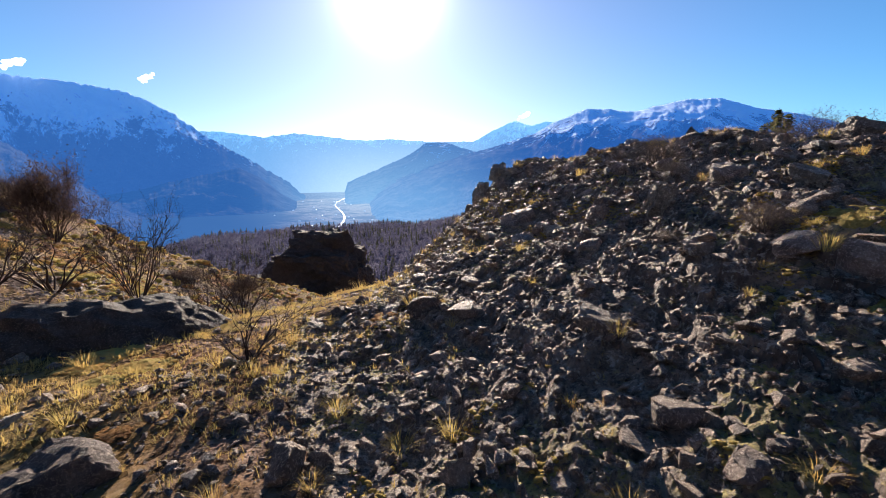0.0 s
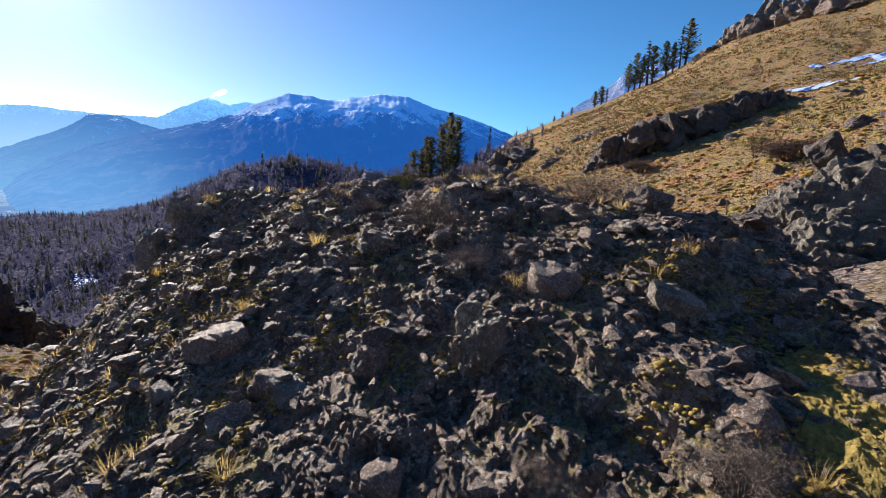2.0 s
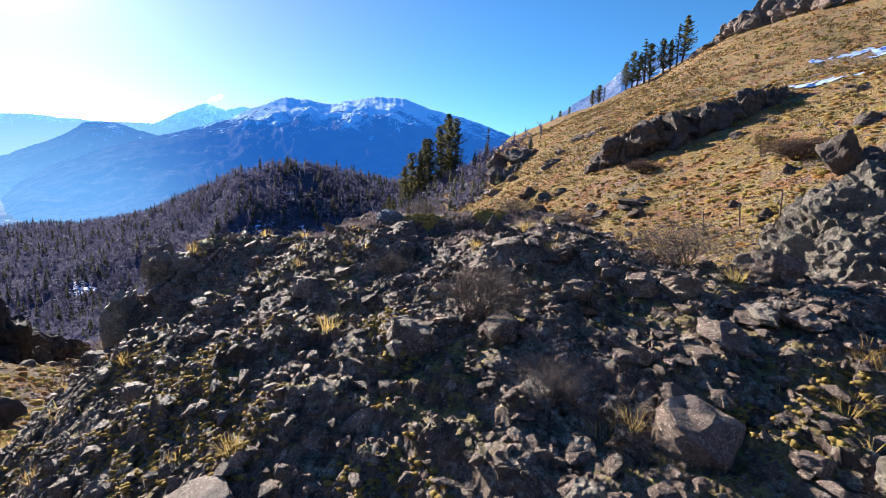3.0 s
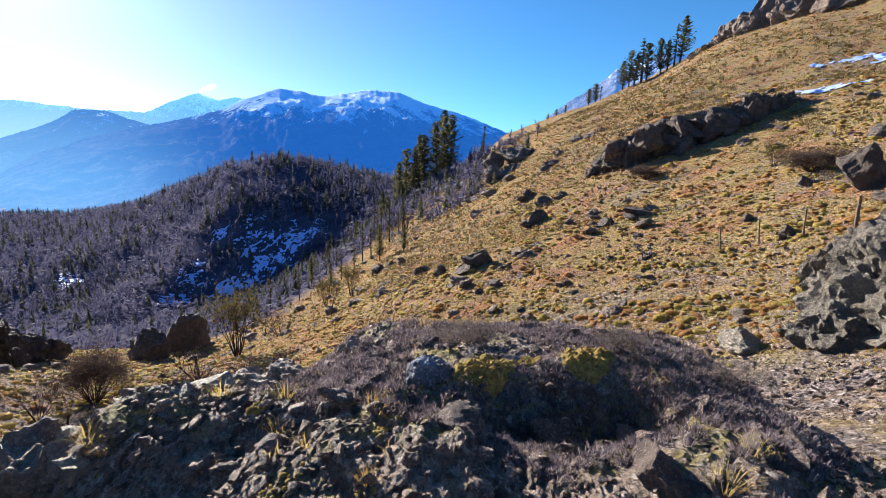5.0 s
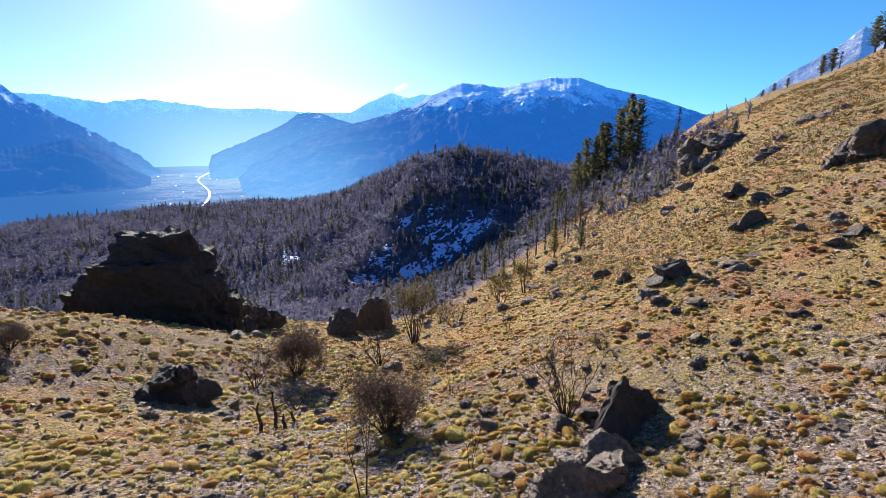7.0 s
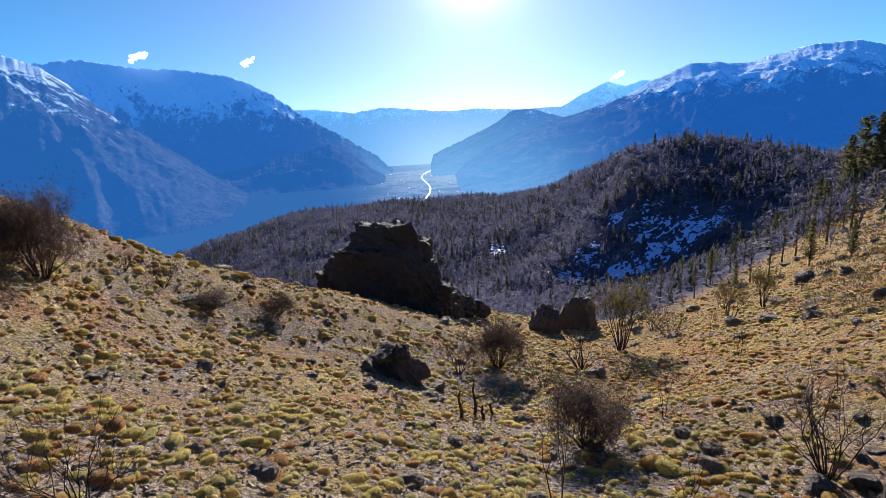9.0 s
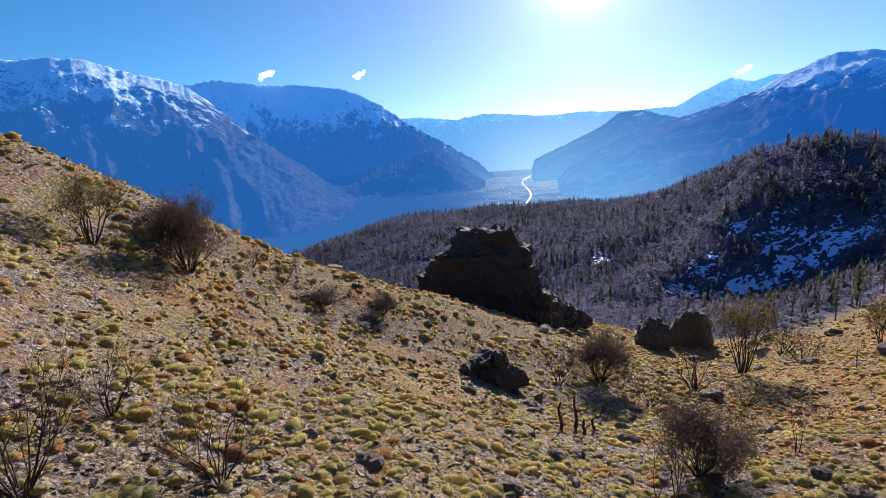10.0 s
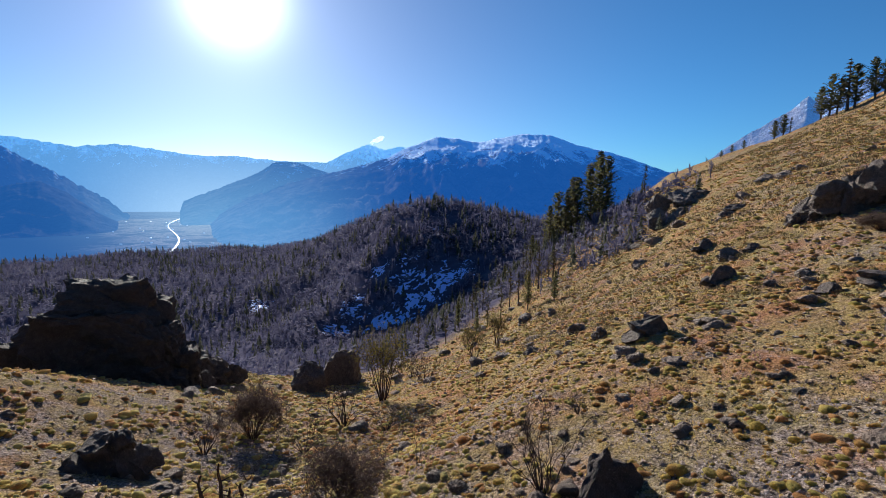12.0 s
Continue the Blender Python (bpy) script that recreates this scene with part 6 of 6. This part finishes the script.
def knoll_scatter():
    rng = np.random.RandomState(12)
    n = 0
    while n < 250:
        x, y = rng.uniform(-1.6, 4.4), rng.uniform(0.4, 6.0)
        if rng.uniform() > (float(rubble_zone(x, y)) + 0.02) * (1 - 0.85 * float(heath_zone(x, y))):
            continue
        if (x - 0.0) ** 2 + (y - 0.0) ** 2 < 0.5:
            continue
        size = 0.036 * math.exp(rng.exponential(0.5))
        knoll_rock(40 + n, x, y, min(size, 0.12), "dark angular stone in the knoll's rubble", group="loose stones on the knoll", name="stone")
        n += 1
    # smaller stones, too many to count
    shapes2 = [chip(300 + k, 15, (1, 0.5 + 0.12 * (k % 4), 0.26 + 0.11 * (k % 4))) for k in range(8)]
    shapes1 = [chip(330 + k, 8, (1, 0.5 + 0.12 * (k % 4), 0.24 + 0.12 * (k % 4))) for k in range(8)]
    shapes0 = [chip(350 + k, 6, (1, 0.6 + 0.1 * (k % 4), 0.4 + 0.12 * (k % 4))) for k in range(8)]
    for name, count, lo, hi, shapes in (("scree", 8600, 0.012, 0.050, shapes2), ("rubble", 26000, 0.007, 0.029, shapes1), ("gravel", 26000, 0.004, 0.012, shapes0)):
        x, y = rng.uniform(-2.4, 4.8, count * 3), rng.uniform(-0.3, 6.4, count * 3)
        keep = np.where(rng.uniform(size=count * 3) < (rubble_zone(x, y) * 0.9 + 0.1 + 0.55 * smooth(-1.6, -0.4, x + 0.35 * fbm(x / 0.5, y / 0.5, 2, 45)) * (1 - smooth(1.9, 2.8, y))) * (1 - 0.75 * heath_zone(x, y)))[0][:count]
        x, y = x[keep], y[keep]
        size = lo * (hi / lo) ** (rng.uniform(size=len(x)) ** 1.6)
        z = ground_height(x, y) + size * 0.25
        me = scatter_mesh(name, shapes, x, y, z, size, rng.uniform(0, 6.28, len(x)), rng.randint(0, 8, len(x)), M_STONE, tilt=rng.normal(size=len(x)) * 0.55)
        tagged(new(name, me), "dark angular volcanic scree covering the knoll", "scree", kind="stuff")
    # stones strewn over the hillside
    count = 60000
    az, r = np.radians(rng.uniform(-62, 98, count)), 6.0 * (70 / 6.0) ** rng.uniform(0, 1, count)
    x, y = OX + np.sin(az) * r, OY + np.cos(az) * r
    keep = (rng.uniform(size=count) < 0.45 + 0.55 * smooth(0.0, 0.3, fbm(x / 3, y / 3, 3, 61))) & (woods_zone(x, y) < 0.5)
    x, y, r = x[keep], y[keep], r[keep]
    size = 0.024 * 6 ** (rng.uniform(size=len(x)) ** 2.2) * np.interp(r, [6, 20, 60], [0.8, 1.1, 2.0])
    z = ground_height(x, y) + size * 0.25
    me = scatter_mesh("hill_stones", shapes0, x, y, z, size, rng.uniform(0, 6.28, len(x)), rng.randint(0, 8, len(x)), M_STONE, tilt=rng.normal(size=len(x)) * 0.3)
    tagged(new("hill_stones", me), "grey stones strewn over the hillside", "stones", kind="stuff")


knoll_scatter()


# ---- tussocks and grass ----
CUSHIONS = [cushion(400 + k, 170, 2) for k in range(5)]
LOW_CUSHIONS = [cushion(420 + k, 34, 1) for k in range(4)]
CLUMPS = [cushion(440 + k, 6, 1) for k in range(4)]
CUSHION_MESHES = [mesh_from("tussock", v, f, M_TUSSOCK) for v, f in CUSHIONS]
RUST_MESHES = [mesh_from("tussock", v, f, M_RUST) for v, f in CUSHIONS[:2]]


def clear_of_rocks(x, y):
    ok = np.ones(len(x), bool)
    for cx, cy, rad in ((-8.5, 52, 5.8), (-1.95, 24.9, 1.5), (9.85, 13.1, 1.0), (7.3, 11.3, 1.2), (10.2, 3.9, 2.0), (42, 20, 2.0)):
        ok &= np.hypot(x - cx, y - cy) > rad
    return ok


def tussocks():
    rng = np.random.RandomState(31)
    count = 60000
    az = np.radians(rng.uniform(-62, 98, count))
    r = 6.5 * (150 / 6.5) ** (rng.uniform(0, 1, count) ** 0.62)
    x, y = OX + np.sin(az) * r, OY + np.cos(az) * r
    cover = 0.38 + 0.02 * (1 - smooth(-2, 6, x)) + 0.9 * fbm(x / 2.2, y / 2.2, 3, 62) + 0.4 * fbm(x / 12, y / 12, 2, 72) * smooth(4, 14, x) + 0.5 * smooth(12, 22, r) * smooth(0, 9, x) + 0.14 * np.exp(-(((x - 2) / 6) ** 2))
    keep = (rng.uniform(size=count) < cover) & (woods_zone(x, y) < 0.4) & (rubble_zone(x, y) < 0.3) & clear_of_rocks(x, y)
    x, y, r = x[keep], y[keep], r[keep]
    size = 0.07 * 3.8 ** rng.uniform(0, 1, len(x)) * np.interp(r, [6.5, 12, 30, 60, 150], [0.65, 0.8, 1.0, 1.4, 2.4]) * (0.75 + 0.7 * rng.uniform(size=len(x)) ** 4) * (1 + 0.3 * smooth(16, 30, r)) * (1 - 0.14 * smooth(5, 12, x))
    z = ground_height(x, y) + size * 0.08
    yaw = rng.uniform(0, 6.28, len(x))
    order = np.argsort(r)
    single = order[:300]
    for i in single:
        rust = rng.uniform() < 0.16
        ob = new("tussock", RUST_MESHES[i % 2] if rust else CUSHION_MESHES[i % 5])
        ob.matrix_world = pose(x[i], y[i], z[i], 0, 0, math.degrees(yaw[i])) @ Matrix.Diagonal((size[i], size[i], size[i] * rng.uniform(0.75, 1.15), 1))
        tagged(ob, "rust-brown dry cushion plant on stony soil" if rust else "yellow-green cushion tussock on stony soil", "tussock", "tussocks on the hillside")
    rest = order[300:]
    tall = rng.uniform(0.8, 1.2, len(x)) * (1 - 0.35 * smooth(15, 26, r) * smooth(3, 9, x))
    rusty = rng.uniform(size=len(x)) < 0.08 + 0.5 * np.exp(-(((x + 10) / 5) ** 2) - ((y - 45) / 5) ** 2) + 0.08 * (1 - smooth(-6, 2, x)) + 0.10 * smooth(4, 12, x) + 0.16 * smooth(0.1, 0.35, fbm(x / 6, y / 6, 2, 74))
    golden = (x + 4 * fbm(x / 4, y / 4, 2, 63) > 7.5) | (fbm(x / 2.5, y / 2.5, 3, 64) > 0.12 + 0.3 * smooth(-6, 2, x))
    band = np.where(r < 15, 0, np.where(r < 32, 1, 2))
    fields = []
    for name, kind, mat in (("tussock_field", ~rusty & ~golden, M_TUSSOCK), ("golden_field", ~rusty & golden, M_GOLD), ("rust_field", rusty, M_RUST)):
        for k, shapes in enumerate((CUSHIONS, LOW_CUSHIONS, CLUMPS)):
            fields.append((name, rest[(kind & (band == k))[rest]], shapes, mat))
    for name, pick, shapes, mat in fields:
        me = scatter_mesh(name, shapes, x[pick], y[pick], z[pick], size[pick], yaw[pick], rng.randint(0, len(shapes), len(pick)), mat, tall=tall[pick], soft=True)
        tagged(new(name, me), "dry yellow and rust tussocks dotting the hillside", "tussocks", kind="stuff")


tussocks()


# moss pads on the crest: x, y, radius kept free of heath
PADS = [(2.60, 4.50, 0.12), (2.80, 4.46, 0.06), (2.94, 4.28, 0.11)]


def grasses():
    rng = np.random.RandomState(33)
    tufts = [blades(500 + k, 52, 0.5, 0.95, 0.0085) for k in range(5)]
    meshes = [mesh_from("grass_tuft", v, f, M_STRAW, False) for v, f in tufts]
    n = 0
    while n < 130:
        x, y = rng.uniform(-2.6, 3.6), rng.uniform(0.6, 5.4)
        left = float(rubble_zone(x, y)) < 0.5
        if rng.uniform() > (0.9 if left else 0.42):
            continue
        size = rng.uniform(0.045, 0.10) * (1.2 if left else 0.9)
        ob = new("grass_tuft", meshes[n % 5])
        ob.matrix_world = pose(x, y, ground_at(x, y), 0, 0, rng.uniform(0, 360)) @ Matrix.Diagonal((size * 1.3, size * 1.3, size, 1))
        tagged(ob, "tuft of dry straw-yellow grass between stones", "grass", "grass tufts about the knoll")
        n += 1
    for k, (x, y, size) in enumerate([(1.55, 1.60, 0.06), (1.66, 1.50, 0.06), (1.58, 1.74, 0.05), (2.36, 2.02, 0.07), (1.30, 1.52, 0.05), (1.16, 1.40, 0.05), (0.12, 2.55, 0.12), (0.2, 2.48, 0.10)]):
        ob = new("grass_tuft", meshes[k % 5])
        ob.matrix_world = pose(x, y, ground_at(x, y), 0, 0, k * 70) @ Matrix.Diagonal((size * 1.2, size * 1.2, size, 1))
        tagged(ob, "tuft of long dry golden grass between stones", "grass", "grass tufts about the knoll")
    # the grassy ground beside the knoll
    thin = [blades(520 + k, 6, 1.0, 1.3, 0.03, 0.45, low=0.3) for k in range(5)]
    count = 12500
    x, y = rng.uniform(-7, 4.6, count * 2), rng.uniform(-0.6, 9.5, count * 2)
    x[::2], y[::2] = rng.uniform(-2.8, 0.7, count), rng.uniform(0.2, 4.6, count)
    rub = rubble_zone(x, y)
    keep = np.where((rng.uniform(size=count * 2) < (1 - rub) * np.clip(0.55 + 1.3 * fbm(x / 0.7, y / 0.7, 3, 66), 0.05, 1) + 0.22 * (fbm(x / 0.5, y / 0.5, 3, 67) > 0.05)))[0][:count]
    x, y = x[keep], y[keep]
    size = rng.uniform(0.02, 0.055, len(x)) * np.interp(np.hypot(x, y), [1, 8], [0.7, 1.7])
    me = scatter_mesh("dry_grass", thin, x, y, ground_height(x, y), size, rng.uniform(0, 6.28, len(x)), rng.randint(0, 5, len(x)), M_STRAW)
    tagged(new("dry_grass", me), "short dry yellow grass on the stony ground", "grass", kind="stuff")
    # heath on the back of the knoll
    sprig = [blades(540 + k, 15, 0.9, 0.9, 0.07, 0.1, low=0.45) for k in range(5)]
    count = 11000
    x, y = rng.uniform(1.8, 4.2, count * 3), rng.uniform(3.3, 5.7, count * 3)
    keep = np.where((heath_zone(x, y) > 0.3) & (fbm(x / 0.3, y / 0.3, 3, 68) > -0.2))[0][:count]
    x, y = x[keep], y[keep]
    for mx, my, mr in PADS:
        far = np.hypot(x - mx, y - my) > mr
        x, y = x[far], y[far]
    size = rng.uniform(0.012, 0.030, len(x))
    me = scatter_mesh("heath", sprig, x, y, ground_height(x, y), size, rng.uniform(0, 6.28, len(x)), rng.randint(0, 5, len(x)), M_HEATH)
    tagged(new("heath", me), "grey-purple dwarf heath matting the knoll's crest", "heath", kind="stuff")


grasses()


def moss_crumbs():
    """Crumbs of yellow-green moss on the knoll's rock."""
    rng = np.random.RandomState(57)
    x, y = rng.uniform(-0.8, 3.4, 60000), rng.uniform(0.3, 4.6, 60000)
    patch = fbm(x / 0.22, y / 0.22, 3, 58) + 0.6 * fbm(x / 0.9, y / 0.9, 2, 59)
    keep = np.where((patch > 0.16 + 0.3 * smooth(1.2, 2.4, x)) & (rubble_zone(x, y) > 0.4) & (heath_zone(x, y) < 0.4))[0][:9000]
    x, y = x[keep], y[keep]
    size = 0.005 * 3.4 ** rng.uniform(size=len(x))
    me = scatter_mesh("moss_crumbs", CLUMPS, x, y, ground_height(x, y) + size * 0.3, size, rng.uniform(0, 6.28, len(x)), rng.randint(0, len(CLUMPS), len(x)), M_MOSS, tall=np.full(len(x), 0.8), soft=True)
    tagged(new("moss_crumbs", me), "crumbs of yellow-green moss on dark rubble", "moss", kind="stuff")


moss_crumbs()


def mat_plant(name, x, y, rx, ry, mat, label, category, seed, thick=0.035):
    """A mat of moss or low cushion plant: many small domes that follow the ground."""
    rng = np.random.RandomState(seed)
    n = int(90 + 2600 * rx * ry)
    a, d = rng.uniform(0, 6.28, n), np.sqrt(rng.uniform(0, 1, n))
    px, py = x + rx * d * np.cos(a), y + ry * d * np.sin(a)
    size = thick * rng.uniform(0.5, 1.2, n) * (1.15 - 0.6 * d)
    if mat is M_MOSS:
        n = 90
        u, w = np.meshgrid(np.linspace(-1.2, 1.2, n), np.linspace(-1.2, 1.2, n))
        px, py = x + rx * u, y + ry * w
        d = np.hypot(u, w) + 0.32 * fbm(px / 0.07, py / 0.07, 3, seed + 60)
        lumpy = 0.5 + 0.5 * np.abs(fbm(px / 0.035, py / 0.035, 3, seed + 61)) * 1.6
        under = ground_height(px, py)
        for _ in range(6):
            under = 0.25 * (np.roll(under, 1, 0) + np.roll(under, -1, 0) + np.roll(under, 1, 1) + np.roll(under, -1, 1))
        top = under + 0.004 + thick * np.sqrt(np.clip(1 - d * d, 0, 1)) * lumpy + 0.003 * fbm(px / 0.008, py / 0.008, 2, seed + 62)
        z = np.where(d < 1, top, top - 0.2 * np.clip(d - 1, 0, 1))
        fc = grid_faces(n, n)
        fc = fc[d.reshape(-1)[fc].min(1) < 1.25]
        used = np.unique(fc)
        back = np.zeros(n * n, int)
        back[used] = np.arange(len(used))
        tagged(new(name, mesh_from(name, np.stack([px, py, z], -1).reshape(-1, 3)[used], back[fc], mat, False)), label, category)
        return
    me = scatter_mesh(name, LOW_CUSHIONS, px, py, ground_height(px, py) + size * 0.15, size * 1.1, rng.uniform(0, 6.28, n), rng.randint(0, 4, n), mat, tall=np.full(n, 0.5))
    tagged(new(name, me), label, category)


mat_plant("moss_mat", 1.88, 1.56, 0.28, 0.15, M_MOSS, "broad mat of golden moss beside a pale rock", "moss", 1, 0.028)
mat_plant("moss_mat", 2.15, 1.72, 0.18, 0.10, M_MOSS, "broad mat of golden moss beside a pale rock", "moss", 2, 0.024)
mat_plant("moss_mat", 2.60, 4.50, 0.15, 0.10, M_MOSS, "golden moss pad on the knoll's crest", "moss", 3, 0.045)
mat_plant("moss_mat", 2.80, 4.46, 0.06, 0.05, M_MOSS, "small golden moss pad on the knoll's crest", "moss", 12, 0.018)
mat_plant("moss_mat", 2.94, 4.28, 0.13, 0.09, M_MOSS, "golden moss pad on the knoll's crest", "moss", 4, 0.042)
mat_plant("moss_mat", 1.88, 4.98, 0.05, 0.035, M_MOSS, "golden moss pad among ledge rocks", "moss", 5, 0.02)
mat_plant("moss_mat", 1.45, 1.15, 0.12, 0.06, M_MOSS, "yellow moss between lichened rocks", "moss", 6, 0.012)
mat_plant("rust_mat", -0.08, 2.51, 0.15, 0.09, M_RUST, "low rust-orange cushion plant at the knoll's foot", "cushion plant", 7, 0.035)
mat_plant("rust_mat", -1.2, 2.5, 0.12, 0.07, M_RUST, "low rust-orange cushion plant in yellow grass", "cushion plant", 8, 0.025)
mat_plant("yellow_mat", -1.05, 3.0, 0.2, 0.14, M_STRAW, "round yellow cushion plant below a dry shrub", "cushion plant", 9, 0.045)
mat_plant("yellow_mat", -1.55, 2.45, 0.12, 0.08, M_STRAW, "round yellow cushion plant below the slab", "cushion plant", 10, 0.03)


# ---- rocks strewn over the grassy slope ----
def slope_rocks():
    rng = np.random.RandomState(91)
    meshes = [rock_mesh("slope_stone", 260 + k, M_RIDGE, 3, cuts=6, rough=0.3, flat=0.8, squash=(1, 0.75, 0.6)) for k in range(10)]
    n = 0
    while n < 290:
        az, r = radians(rng.uniform(-40, 92)), 9 * (75 / 9) ** (rng.uniform() ** 0.8)
        x, y = OX + math.sin(az) * r, OY + math.cos(az) * r
        if float(woods_zone(x, y)) > 0.4 or float(rubble_zone(x, y)) > 0.2 or rng.uniform() > 0.35 + 0.65 * (fbm(np.array([x / 7]), np.array([y / 7]), 2, 93)[0] > 0.05):
            continue
        size = min((0.06 + 0.0055 * r) * math.exp(rng.exponential(0.45)), 0.14 + 0.012 * r)
        ob = new("slope_stone", meshes[n % 10])
        ob.matrix_world = pose(x, y, ground_at(x, y) + size * 0.12, rng.uniform(-20, 20), rng.uniform(-20, 20), rng.uniform(0, 360)) @ Matrix.Diagonal((size, size, size * 0.9, 1))
        tagged(ob, "weathered brown stone half buried in the slope", "stone", "stones on the slope")
        n += 1


slope_rocks()


def hill_grass():
    """Wisps of dry grass between the tussocks."""
    rng = np.random.RandomState(95)
    wisps = [blades(560 + k, 7, 0.7, 0.9, 0.05, low=0.4) for k in range(5)]
    count = 30000
    az = np.radians(rng.uniform(-60, 96, count))
    r = 6.5 * (60 / 6.5) ** (rng.uniform(0, 1, count) ** 0.8)
    x, y = OX + np.sin(az) * r, OY + np.cos(az) * r
    keep = (fbm(x / 1.6, y / 1.6, 3, 97) + 0.25 * smooth(2, 12, x) > 0.02) & (woods_zone(x, y) < 0.4) & (rubble_zone(x, y) < 0.3)
    x, y, r = x[keep], y[keep], r[keep]
    size = rng.uniform(0.04, 0.11, len(x)) * np.interp(r, [6, 20, 60], [0.8, 1.2, 2.2])
    me = scatter_mesh("hill_grass", wisps, x, y, ground_height(x, y), size, rng.uniform(0, 6.28, len(x)), rng.randint(0, 5, len(x)), M_GOLD)
    tagged(new("hill_grass", me), "wisps of dry golden grass on the hillside", "grass", kind="stuff")



def slope_scrub():
    """Dark dry scrub in drifts over the upper slope."""
    rng = np.random.RandomState(101)
    shapes = [blades(580 + k, 9, 1.6, 1.3, 0.08, 0.5, low=0.25) for k in range(5)]
    count = 16000
    az = rng.uniform(33, 84, count)
    r = 26 * (175 / 26) ** (rng.uniform(0, 1, count) ** 0.7)
    x, y = OX + np.sin(np.radians(az)) * r, OY + np.cos(np.radians(az)) * r
    wall = np.interp(az, HEAD, RIDGE)
    drift = fbm(x / 9, y / 9, 3, 103) + 0.45 * np.exp(-(((az - 42) / 5) ** 2)) * (r > 50) + 0.12 * (r > 90)
    keep = (drift > -0.06) & (r < wall - 2)
    x, y, r = x[keep], y[keep], r[keep]
    size = rng.uniform(0.15, 0.42, len(x)) * np.interp(r, [26, 60, 170], [0.7, 1.2, 2.2])
    me = scatter_mesh("slope_scrub", shapes, x, y, ground_height(x, y), size, rng.uniform(0, 6.28, len(x)), rng.randint(0, 5, len(x)), M_SCRUB)
    tagged(new("slope_scrub", me), "dark dry scrub in drifts on the golden slope", "scrub", kind="stuff")


hill_grass()
slope_scrub()


def left_mats():
    """Low cushions of yellow and rust on the ground beside the knoll."""
    rng = np.random.RandomState(121)
    n = 0
    while n < 34:
        x, y = rng.uniform(-2.9, 0.4), rng.uniform(0.7, 4.8)
        if float(rubble_zone(x, y)) > 0.6:
            continue
        size = rng.uniform(0.05, 0.14)
        kind = n % 5
        if kind == 0:
            mat_plant("rust_mat", x, y, size * 1.3, size * 0.8, M_RUST, "low rust-orange cushion plant in dry grass", "cushion plant", 130 + n, 0.022)
        else:
            mat_plant("yellow_mat", x, y, size * 1.3, size * 0.9, M_STRAW if kind < 3 else M_TUSSOCK, "low yellow cushion plant in dry grass", "cushion plant", 130 + n, 0.02 + 0.12 * size)
        n += 1


left_mats()
